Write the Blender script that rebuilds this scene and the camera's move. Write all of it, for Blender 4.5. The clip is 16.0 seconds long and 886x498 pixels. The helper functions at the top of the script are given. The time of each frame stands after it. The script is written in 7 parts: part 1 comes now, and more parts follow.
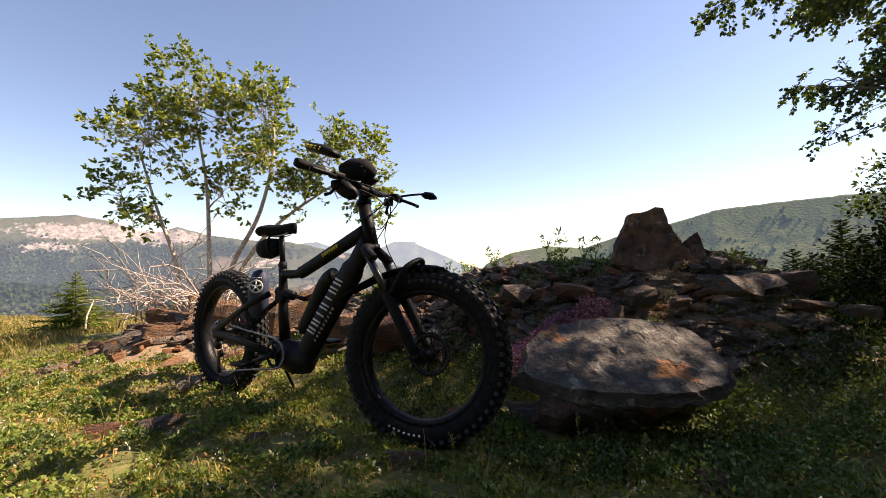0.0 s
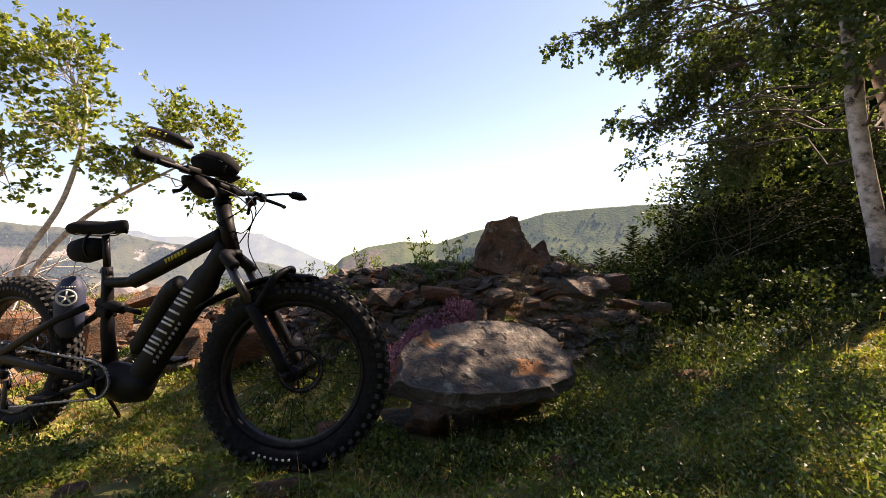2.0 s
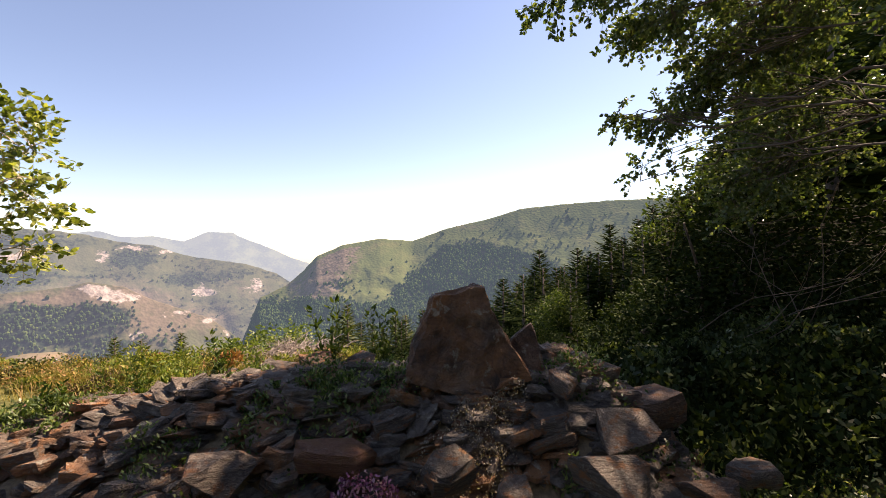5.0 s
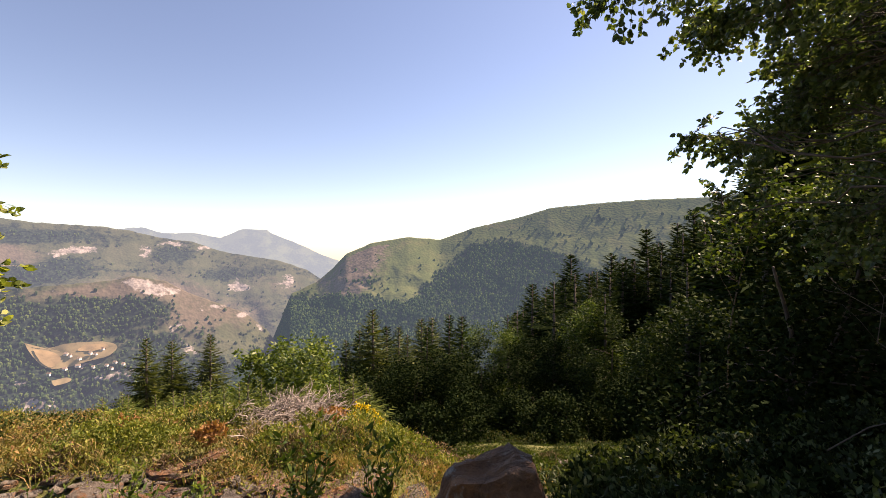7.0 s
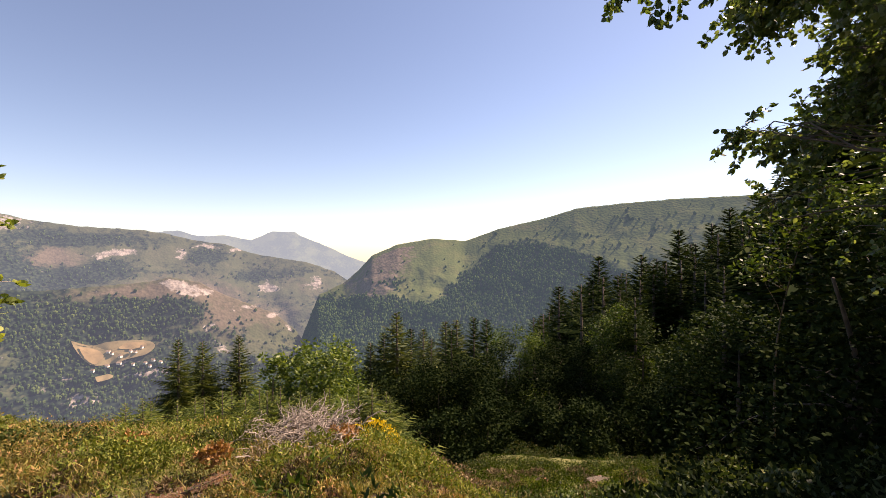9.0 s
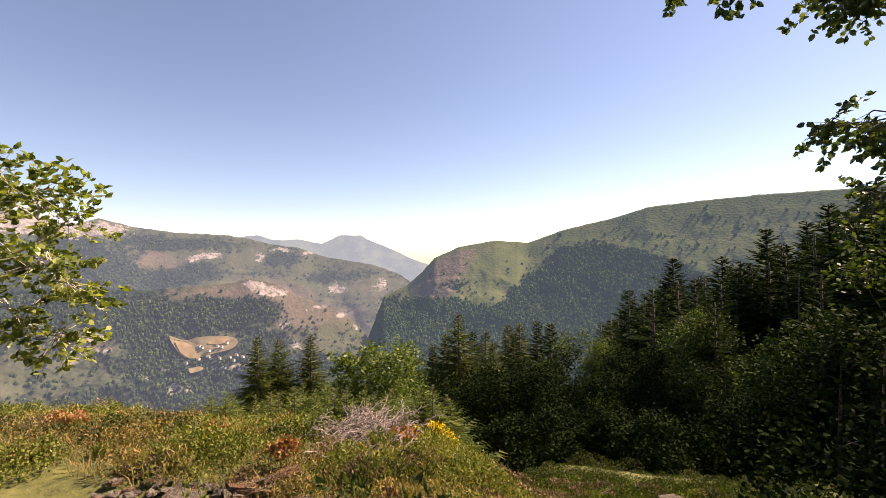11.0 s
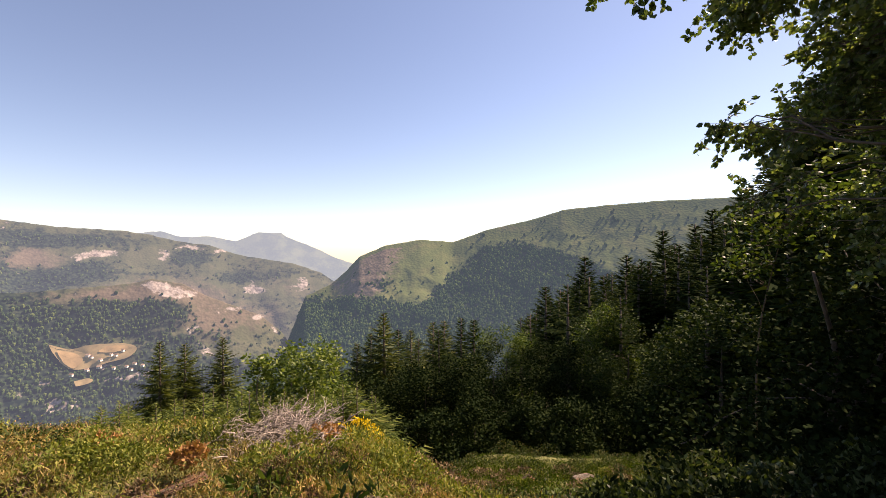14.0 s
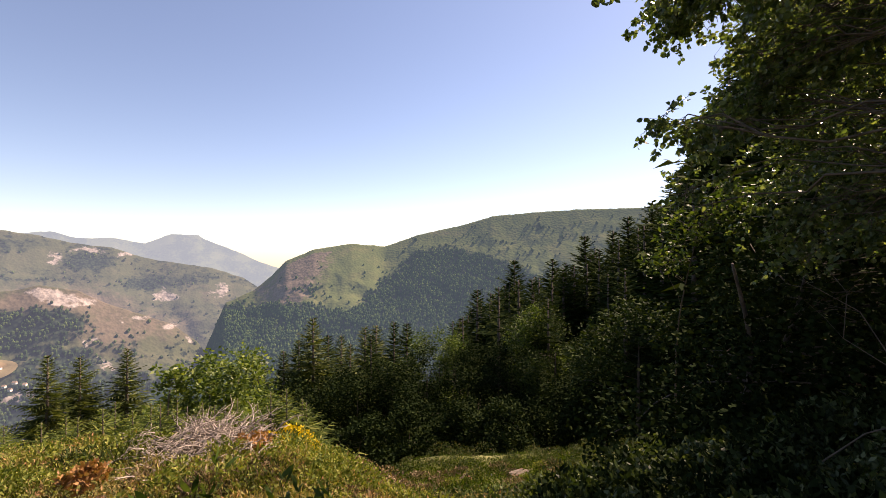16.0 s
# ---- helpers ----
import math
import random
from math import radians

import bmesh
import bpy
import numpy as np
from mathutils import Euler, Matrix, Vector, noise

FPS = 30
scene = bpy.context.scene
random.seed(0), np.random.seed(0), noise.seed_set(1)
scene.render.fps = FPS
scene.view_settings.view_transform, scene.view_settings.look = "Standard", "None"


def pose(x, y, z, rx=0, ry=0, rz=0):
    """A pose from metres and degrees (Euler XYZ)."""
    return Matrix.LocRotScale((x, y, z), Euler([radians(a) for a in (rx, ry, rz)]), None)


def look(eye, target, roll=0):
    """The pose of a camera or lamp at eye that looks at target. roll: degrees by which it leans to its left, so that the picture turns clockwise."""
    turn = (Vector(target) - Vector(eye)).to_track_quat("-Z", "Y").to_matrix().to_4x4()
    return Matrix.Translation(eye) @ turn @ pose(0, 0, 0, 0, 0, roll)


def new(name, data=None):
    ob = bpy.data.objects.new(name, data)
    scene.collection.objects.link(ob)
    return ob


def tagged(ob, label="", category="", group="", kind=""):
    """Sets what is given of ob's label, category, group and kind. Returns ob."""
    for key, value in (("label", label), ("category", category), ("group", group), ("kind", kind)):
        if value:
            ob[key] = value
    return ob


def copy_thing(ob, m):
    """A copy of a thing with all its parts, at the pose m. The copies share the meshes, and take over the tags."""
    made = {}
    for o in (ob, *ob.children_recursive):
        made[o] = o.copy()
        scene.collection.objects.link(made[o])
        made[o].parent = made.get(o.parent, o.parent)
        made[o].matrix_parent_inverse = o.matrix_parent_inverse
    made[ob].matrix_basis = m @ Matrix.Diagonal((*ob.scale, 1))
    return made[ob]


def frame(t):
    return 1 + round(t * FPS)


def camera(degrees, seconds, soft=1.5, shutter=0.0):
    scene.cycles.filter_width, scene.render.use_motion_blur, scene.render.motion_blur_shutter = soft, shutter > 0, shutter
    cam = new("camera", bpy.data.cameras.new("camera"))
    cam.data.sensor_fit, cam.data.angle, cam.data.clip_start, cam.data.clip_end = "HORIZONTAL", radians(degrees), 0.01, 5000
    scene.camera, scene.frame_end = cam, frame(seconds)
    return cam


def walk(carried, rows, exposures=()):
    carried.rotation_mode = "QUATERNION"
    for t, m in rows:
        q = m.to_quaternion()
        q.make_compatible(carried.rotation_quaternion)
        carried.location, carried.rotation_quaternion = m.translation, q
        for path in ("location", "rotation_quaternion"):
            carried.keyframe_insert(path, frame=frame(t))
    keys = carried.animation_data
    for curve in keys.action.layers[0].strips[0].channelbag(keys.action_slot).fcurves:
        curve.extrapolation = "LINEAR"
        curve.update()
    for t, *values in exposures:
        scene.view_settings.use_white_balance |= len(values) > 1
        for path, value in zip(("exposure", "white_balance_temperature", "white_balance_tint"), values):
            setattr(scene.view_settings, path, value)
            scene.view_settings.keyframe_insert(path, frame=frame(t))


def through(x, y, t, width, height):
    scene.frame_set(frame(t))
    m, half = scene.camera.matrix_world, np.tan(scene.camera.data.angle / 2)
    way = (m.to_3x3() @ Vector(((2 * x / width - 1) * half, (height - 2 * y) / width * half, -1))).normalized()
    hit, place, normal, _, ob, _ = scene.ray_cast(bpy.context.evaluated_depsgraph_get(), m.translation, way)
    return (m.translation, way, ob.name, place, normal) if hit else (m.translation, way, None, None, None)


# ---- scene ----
cam = camera(92.2, 16.0, soft=0.42)
PATH = [
    (0, (0.582, 0.766, 0.764), (0.795, 2.754, 0.812), -0.7),
    (0.5, (0.609, 0.746, 0.774), (0.933, 2.719, 0.814), -0.5),
    (1, (0.621, 0.733, 0.783), (1.084, 2.678, 0.824), -0.2),
    (1.5, (0.575, 0.81, 0.751), (1.196, 2.711, 0.777), -0.3),
    (2, (0.499, 0.816, 0.827), (1.353, 2.625, 0.844), -0.0),
    (2.5, (0.571, 0.81, 1.073), (1.598, 2.526, 1.089), -0.3),
    (3, (0.624, 0.918, 1.206), (1.639, 2.641, 1.233), -0.5),
    (3.2, (0.69, 0.993, 1.215), (1.684, 2.728, 1.236), -0.5),
    (5.3, (1.555, 2.179, 1.292), (2.497, 3.944, 1.286), -0.7),
    (5.5, (1.658, 2.276, 1.377), (2.585, 4.048, 1.366), -0.5),
    (6, (1.703, 2.325, 1.545), (2.58, 4.122, 1.539), -0.2),
    (6.5, (1.728, 2.553, 1.597), (2.548, 4.377, 1.591), -0.1),
    (7, (1.742, 2.637, 1.665), (2.579, 4.454, 1.661), -0.2),
    (7.5, (1.825, 2.77, 1.68), (2.711, 4.563, 1.675), -0.2),
    (8, (1.869, 2.84, 1.70), (2.742, 4.64, 1.696), -0.3),
    (8.5, (1.895, 2.85, 1.712), (2.716, 4.674, 1.717), -0.3),
    (9, (1.90, 2.83, 1.727), (2.629, 4.692, 1.730), -0.4),
    (9.5, (1.918, 2.80, 1.738), (2.507, 4.711, 1.740), -0.7),
    (9.7, (1.915, 2.85, 1.735), (2.468, 4.772, 1.738), -0.7),
    (10.7, (1.93, 2.83, 1.755), (2.363, 4.783, 1.77), -0.7),
    (11.8, (1.955, 2.694, 1.761), (2.533, 4.609, 1.775), -0.7),
    (12, (1.949, 2.722, 1.744), (2.551, 4.629, 1.753), -0.6),
    (12.5, (1.956, 2.781, 1.725), (2.622, 4.667, 1.732), -0.5),
    (13, (1.945, 2.798, 1.712), (2.665, 4.664, 1.733), -0.5),
    (13.5, (1.941, 2.848, 1.686), (2.7, 4.698, 1.707), -0.5),
    (14, (1.943, 2.865, 1.677), (2.725, 4.705, 1.685), -0.4),
    (14.5, (1.947, 2.913, 1.663), (2.787, 4.728, 1.657), -0.3),
    (15, (1.941, 2.948, 1.627), (2.852, 4.729, 1.639), -0.3),
    (15.5, (1.932, 3.006, 1.595), (2.914, 4.748, 1.615), -0.1),
    (16, (1.915, 3.037, 1.573), (2.979, 4.731, 1.601), -0.1),
]
walk(cam, [(t, look(eye, target, roll)) for t, eye, target, roll in PATH],
     exposures=[(0, 1.28, 8000, 22), (1.2, 1.42, 8200, 23), (2.4, 1.62, 8600, 26), (3.2, 1.56, 8500, 26), (5.3, 1.34, 8300, 25), (7.5, 1.12, 8300, 26), (9.5, 1.06, 8300, 26), (12.5, 1.06, 8300, 26), (16, 1.10, 8300, 26)])


# ---------------------------------------------------------------- light
SUN_AZ, SUN_EL = radians(80), radians(46)          # clockwise from +y
world = bpy.data.worlds.new("sky")
scene.world = world
world.use_nodes = True
wn = world.node_tree.nodes
sky = wn.new("ShaderNodeTexSky")
sky.sky_type, sky.sun_disc = "NISHITA", False
sky.sun_elevation, sky.sun_rotation = SUN_EL, SUN_AZ
sky.altitude, sky.air_density, sky.dust_density, sky.ozone_density = 1600, 1.0, 0.60, 3.0
wn["Background"].inputs[1].default_value = 0.102
world.node_tree.links.new(sky.outputs[0], wn["Background"].inputs[0])
sun = new("sun", bpy.data.lights.new("sun", "SUN"))
sun.data.energy, sun.data.angle, sun.data.color = 5.0, radians(0.55), (1.0, 0.93, 0.82)
sun_dir = Vector((math.sin(SUN_AZ) * math.cos(SUN_EL), math.cos(SUN_AZ) * math.cos(SUN_EL), math.sin(SUN_EL)))
sun.matrix_world = look(sun_dir * 60, (0, 0, 0))
rng = np.random.default_rng(7)


# ---------------------------------------------------------------- materials
def material(name, rough=0.9, metal=0.0):
    m = bpy.data.materials.new(name)
    m.use_nodes = True
    b = m.node_tree.nodes["Principled BSDF"]
    b.inputs["Roughness"].default_value, b.inputs["Metallic"].default_value = rough, metal
    return m, m.node_tree.nodes, m.node_tree.links, b


def ramp(nodes, links, fac, stops):
    r = nodes.new("ShaderNodeValToRGB")
    e = r.color_ramp.elements
    while len(e) < len(stops):
        e.new(0.5)
    for el, (p, c) in zip(e, stops):
        el.position, el.color = p, (*c, 1)
    links.new(fac, r.inputs[0])
    return r.outputs[0]


def noise_tex(nodes, links, scale, detail=6, rough=0.6, coord=None, distort=0.0):
    n = nodes.new("ShaderNodeTexNoise")
    n.inputs["Scale"].default_value, n.inputs["Detail"].default_value = scale, detail
    n.inputs["Roughness"].default_value, n.inputs["Distortion"].default_value = rough, distort
    if coord is None:
        g = nodes.new("ShaderNodeNewGeometry")
        coord = g.outputs["Position"]
    links.new(coord, n.inputs["Vector"])
    return n.outputs["Fac"]


def mixc(nodes, links, fac, a, b, mode="MIX"):
    m = nodes.new("ShaderNodeMix")
    m.data_type, m.blend_type = "RGBA", mode
    for key, v in ((0, fac), (6, a), (7, b)):
        if isinstance(v, (int, float)):
            m.inputs[key].default_value = v
        elif isinstance(v, tuple):
            m.inputs[key].default_value = (*v, 1)
        else:
            links.new(v, m.inputs[key])
    return m.outputs[2]


def bump(nodes, links, height, bsdf, strength, dist):
    b = nodes.new("ShaderNodeBump")
    b.inputs["Strength"].default_value, b.inputs["Distance"].default_value = strength, dist
    links.new(height, b.inputs["Height"])
    links.new(b.outputs[0], bsdf.inputs["Normal"])


def plain(name, color, rough=0.5, metal=0.0, wear=0.12, scale=40, coat=0.0):
    """Paint, rubber, metal or plastic with a little grain and dust."""
    m, n, l, b = material(name, rough, metal)
    b.inputs["Specular IOR Level"].default_value = 0.3 if max(color) > 0.02 else 0.12
    f = noise_tex(n, l, scale, 5)
    dark = tuple(c * (1 - wear) for c in color)
    light = tuple(min(1, c * (1 + wear) + wear * 0.02) for c in color)
    l.new(ramp(n, l, f, [(0.35, dark), (0.65, light)]), b.inputs["Base Color"])
    rr = n.new("ShaderNodeMapRange")
    rr.inputs[3].default_value, rr.inputs[4].default_value = max(0.05, rough - 0.12), min(1, rough + 0.15)
    l.new(noise_tex(n, l, scale * 0.4, 4), rr.inputs[0])
    l.new(rr.outputs[0], b.inputs["Roughness"])
    b.inputs["Coat Weight"].default_value = coat
    bump(n, l, f, b, 0.12, 0.002)
    return m


def rock_mat(name, stops, scale=6, lichen=0.3, rough=0.85, rust=0.0):
    m, n, l, b = material(name, rough)
    tc = n.new("ShaderNodeTexCoord")
    oi = n.new("ShaderNodeObjectInfo")
    add = n.new("ShaderNodeVectorMath")
    add.operation = "MULTIPLY_ADD"
    l.new(oi.outputs["Random"], add.inputs[0])
    add.inputs[1].default_value = (13, 7, 5)
    l.new(tc.outputs["Object"], add.inputs[2])
    co = add.outputs[0]
    st = n.new("ShaderNodeMapping")
    st.inputs["Scale"].default_value = (1, 1, 4.5)
    st.inputs["Rotation"].default_value = (0.3, 0.2, 0)
    l.new(co, st.inputs[0])
    f1 = noise_tex(n, l, scale, 9, 0.68, st.outputs[0], 0.6)
    f2 = noise_tex(n, l, scale * 6, 6, 0.7, co)
    col = ramp(n, l, f1, stops)
    col = mixc(n, l, 0.45, col, ramp(n, l, f2, [(0.3, (0.35, 0.35, 0.36)), (0.7, (1, 1, 1))]), "MULTIPLY")
    # each stone has its own tone
    tone = ramp(n, l, oi.outputs["Random"], [(0, (0.66, 0.65, 0.64)), (0.5, (1, 0.95, 0.90)), (0.85, (1.1, 0.92, 0.76)), (1, (1.0, 0.66, 0.5))])
    col = mixc(n, l, 1.0, col, tone, "MULTIPLY")
    if rust:
        col = mixc(n, l, ramp(n, l, noise_tex(n, l, scale * 0.7, 5, 0.6, co), [(0.5 - rust * 0.2, (0, 0, 0)), (0.62, (1, 1, 1))]), col, (0.30, 0.13, 0.05))
    if lichen:
        f3 = noise_tex(n, l, scale * 3.2, 5, 0.62, co, 0.3)
        col = mixc(n, l, ramp(n, l, f3, [(0.58, (0, 0, 0)), (0.66, (lichen,) * 3)]), col, (0.40, 0.40, 0.33))
    cr = n.new("ShaderNodeTexVoronoi")
    cr.feature = "DISTANCE_TO_EDGE"
    cr.inputs["Scale"].default_value = scale * 0.9
    wob = n.new("ShaderNodeVectorMath")
    wob.operation = "MULTIPLY_ADD"
    nz = n.new("ShaderNodeTexNoise")
    nz.inputs["Scale"].default_value, nz.inputs["Detail"].default_value = scale * 1.2, 6
    l.new(co, nz.inputs["Vector"])
    l.new(nz.outputs["Color"], wob.inputs[0])
    wob.inputs[1].default_value = (0.35, 0.35, 0.35)
    l.new(st.outputs[0], wob.inputs[2])
    l.new(wob.outputs[0], cr.inputs["Vector"])
    crack = ramp(n, l, cr.outputs["Distance"], [(0.0, (0.25, 0.22, 0.2)), (0.035, (1, 1, 1))])
    col = mixc(n, l, 0.25, col, crack, "MULTIPLY")
    f4 = noise_tex(n, l, scale * 20, 4, 0.7, co)
    col = mixc(n, l, 0.5, col, ramp(n, l, f4, [(0.3, (0.45, 0.45, 0.45)), (0.7, (1.3, 1.3, 1.3))]), "MULTIPLY")
    l.new(col, b.inputs["Base Color"])
    mix = n.new("ShaderNodeMath")
    mix.operation = "MULTIPLY_ADD"
    l.new(f1, mix.inputs[0])
    mix.inputs[1].default_value = 2.2
    l.new(f2, mix.inputs[2])
    mix2 = n.new("ShaderNodeMath")
    mix2.operation = "MULTIPLY_ADD"
    l.new(f4, mix2.inputs[0])
    mix2.inputs[1].default_value = 0.35
    l.new(mix.outputs[0], mix2.inputs[2])
    mix3 = n.new("ShaderNodeMath")
    mix3.operation = "MULTIPLY_ADD"
    l.new(crack, mix3.inputs[0])
    mix3.inputs[1].default_value = 0.25
    l.new(mix2.outputs[0], mix3.inputs[2])
    bump(n, l, mix3.outputs[0], b, 1.0, 0.022)
    return m


def leaf_mat(name, stops, rough=0.45, through=0.35, patch=1.5, gloss=0.1):
    """Leaves or needles: colour by leaf and by patch, and light through the blade."""
    m, n, l, b = material(name, rough)
    g = n.new("ShaderNodeNewGeometry")
    col = ramp(n, l, g.outputs["Random Per Island"], stops)
    col = mixc(n, l, 0.6, col, ramp(n, l, noise_tex(n, l, patch, 3), [(0.3, (0.55, 0.6, 0.5)), (0.7, (1.25, 1.2, 1.0))]), "MULTIPLY")
    l.new(col, b.inputs["Base Color"])
    b.inputs["Specular IOR Level"].default_value = gloss
    t = n.new("ShaderNodeBsdfTranslucent")
    l.new(mixc(n, l, 1.0, col, (1.15, 1.2, 0.45), "MULTIPLY"), t.inputs[0])
    mx = n.new("ShaderNodeMixShader")
    mx.inputs[0].default_value = through
    l.new(b.outputs[0], mx.inputs[1])
    l.new(t.outputs[0], mx.inputs[2])
    l.new(mx.outputs[0], n["Material Output"].inputs["Surface"])
    return m


M = {}
M["tyre"] = plain("tyre_rubber", (0.008, 0.008, 0.0085), 0.75, 0, 0.3, 60)
M["tread"] = plain("tread_rubber", (0.022, 0.022, 0.022), 0.7, 0, 0.35, 70)
M["darksteel"] = plain("dark_steel", (0.05, 0.05, 0.052), 0.38, 1.0, 0.25, 80)
M["frame"] = plain("frame_paint", (0.004, 0.004, 0.0045), 0.5, 0, 0.2, 25, 0.0)
M["alloy"] = plain("dark_alloy", (0.014, 0.014, 0.015), 0.4, 0.4, 0.2, 50)
M["steel"] = plain("worn_steel", (0.32, 0.32, 0.33), 0.36, 1.0, 0.25, 80)
M["plastic"] = plain("black_plastic", (0.006, 0.006, 0.0065), 0.5, 0, 0.2, 60)
M["fabric"] = plain("black_fabric", (0.007, 0.007, 0.008), 0.85, 0, 0.25, 180)
M["bluecloth"] = plain("navy_cloth", (0.018, 0.024, 0.055), 0.6, 0, 0.25, 150)
M["white"] = plain("white_print", (0.62, 0.62, 0.60), 0.5, 0, 0.1, 60)
M["greyprint"] = plain("grey_print", (0.035, 0.035, 0.036), 0.6, 0, 0.2, 60)
M["palegrey"] = plain("pale_grey_print", (0.22, 0.22, 0.22), 0.6, 0, 0.15, 60)
M["yellow"] = plain("yellow_print", (0.55, 0.42, 0.03), 0.5, 0, 0.1, 60)
M["rock"] = rock_mat("schist", [(0.28, (0.085, 0.066, 0.052)), (0.48, (0.21, 0.165, 0.13)), (0.60, (0.33, 0.275, 0.22)), (0.75, (0.52, 0.45, 0.37))], 6, 0.4, rust=-0.1)
M["slab"] = rock_mat("slab_schist", [(0.28, (0.09, 0.078, 0.068)), (0.5, (0.175, 0.148, 0.125)), (0.75, (0.36, 0.29, 0.22))], 4.5, 0.5, 0.85, -0.5)
M["rust"] = rock_mat("rusty_schist", [(0.32, (0.05, 0.032, 0.026)), (0.5, (0.16, 0.10, 0.07)), (0.7, (0.36, 0.26, 0.19))], 5, 0.6, 0.85, 0.45)
M["red"] = rock_mat("red_schist", [(0.28, (0.16, 0.07, 0.04)), (0.5, (0.34, 0.15, 0.08)), (0.75, (0.45, 0.25, 0.15))], 6, 0.15, 0.85, 0.3)
M["palebark"] = plain("pale_bark", (0.56, 0.47, 0.38), 0.9, 0, 0.35, 30)
M["dead"] = plain("bleached_wood", (0.46, 0.38, 0.33), 0.9, 0, 0.4, 25)
M["greywood"] = plain("grey_dead_wood", (0.30, 0.25, 0.215), 0.9, 0, 0.45, 25)
M["firbark"] = plain("fir_bark", (0.09, 0.07, 0.055), 0.95, 0, 0.35, 12)
M["birchleaf"] = leaf_mat("birch_leaf", [(0, (0.05, 0.082, 0.033)), (0.6, (0.10, 0.148, 0.056)), (1, (0.22, 0.25, 0.12))], 0.38, 0.42, 1.5, 0.45)
# Half-shaded leaf copy for the wood's edge, with the shade in its colour.
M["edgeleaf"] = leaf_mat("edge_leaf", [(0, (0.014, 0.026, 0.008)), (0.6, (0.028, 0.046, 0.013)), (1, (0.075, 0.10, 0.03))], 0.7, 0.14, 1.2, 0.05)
M["treeleaf"] = leaf_mat("willow_leaf", [(0, (0.07, 0.11, 0.03)), (0.5, (0.19, 0.235, 0.06)), (1, (0.42, 0.44, 0.15))], 0.4, 0.45, 1.5, 0.4)
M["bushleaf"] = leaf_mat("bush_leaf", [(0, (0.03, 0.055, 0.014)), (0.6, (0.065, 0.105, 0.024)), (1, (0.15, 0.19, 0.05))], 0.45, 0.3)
# Shade under the trees is put into this near-black leaf colour.
M["shadeleaf"] = leaf_mat("shade_leaf", [(0, (0.008, 0.015, 0.006)), (0.6, (0.016, 0.028, 0.009)), (1, (0.034, 0.046, 0.015))], 0.85, 0.06, 1.5, 0.02)
# Firs of the wood: its shade is put into the dark needle colour.
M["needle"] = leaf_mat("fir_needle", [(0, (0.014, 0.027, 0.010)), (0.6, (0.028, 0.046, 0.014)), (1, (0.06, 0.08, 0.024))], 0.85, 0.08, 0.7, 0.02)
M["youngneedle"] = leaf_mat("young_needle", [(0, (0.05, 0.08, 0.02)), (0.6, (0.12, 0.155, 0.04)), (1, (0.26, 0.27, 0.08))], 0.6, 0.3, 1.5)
# Lit copy of the fir needles: sunshine on these firs is put into the colour.
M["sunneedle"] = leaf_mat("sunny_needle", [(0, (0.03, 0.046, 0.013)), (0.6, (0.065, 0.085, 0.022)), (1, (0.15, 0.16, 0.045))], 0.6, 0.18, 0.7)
M["saplingleaf"] = leaf_mat("sapling_leaf", [(0, (0.05, 0.085, 0.02)), (0.6, (0.12, 0.17, 0.04)), (1, (0.25, 0.29, 0.08))], 0.45, 0.38, 1.5, 0.25)
M["grass"] = leaf_mat("grass_blade", [(0, (0.10, 0.14, 0.03)), (0.55, (0.27, 0.30, 0.07)), (0.85, (0.48, 0.41, 0.14)), (1, (0.60, 0.48, 0.24))], 0.6, 0.42, 2.2)
M["clover"] = leaf_mat("clover_leaf", [(0, (0.09, 0.14, 0.03)), (0.6, (0.19, 0.245, 0.06)), (1, (0.31, 0.34, 0.11))], 0.5, 0.34, 2.5, 0.18)
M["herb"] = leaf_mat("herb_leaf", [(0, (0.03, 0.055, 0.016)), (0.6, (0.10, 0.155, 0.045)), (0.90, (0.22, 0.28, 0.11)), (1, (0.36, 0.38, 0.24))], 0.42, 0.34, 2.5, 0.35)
# Shade on the bank is put into this dark weed colour.
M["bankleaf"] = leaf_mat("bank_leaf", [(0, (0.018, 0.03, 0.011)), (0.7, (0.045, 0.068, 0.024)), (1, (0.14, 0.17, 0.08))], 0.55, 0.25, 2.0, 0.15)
M["drygrass"] = leaf_mat("dry_grass", [(0, (0.14, 0.14, 0.045)), (0.5, (0.29, 0.24, 0.09)), (0.85, (0.44, 0.33, 0.17)), (1, (0.44, 0.25, 0.15))], 0.6, 0.3, 1.2)
M["heather"] = leaf_mat("heath_leaf", [(0, (0.12, 0.12, 0.035)), (0.5, (0.28, 0.225, 0.08)), (0.8, (0.40, 0.27, 0.12)), (1, (0.42, 0.2, 0.13))], 0.6, 0.25, 1.3)
M["darkshrub"] = leaf_mat("bilberry_leaf", [(0, (0.03, 0.05, 0.015)), (0.7, (0.06, 0.085, 0.025)), (1, (0.13, 0.10, 0.05))], 0.6, 0.2, 1.5)
# Dry yellow blades, pale enough to carry the sun's brightness on lit turf too.
M["straw"] = leaf_mat("straw_blade", [(0, (0.30, 0.29, 0.07)), (0.6, (0.50, 0.43, 0.14)), (1, (0.64, 0.50, 0.22))], 0.6, 0.35, 2.0)
M["heathgreen"] = leaf_mat("heath_green", [(0, (0.07, 0.10, 0.022)), (0.6, (0.17, 0.20, 0.045)), (1, (0.34, 0.33, 0.10))], 0.6, 0.3, 1.6)
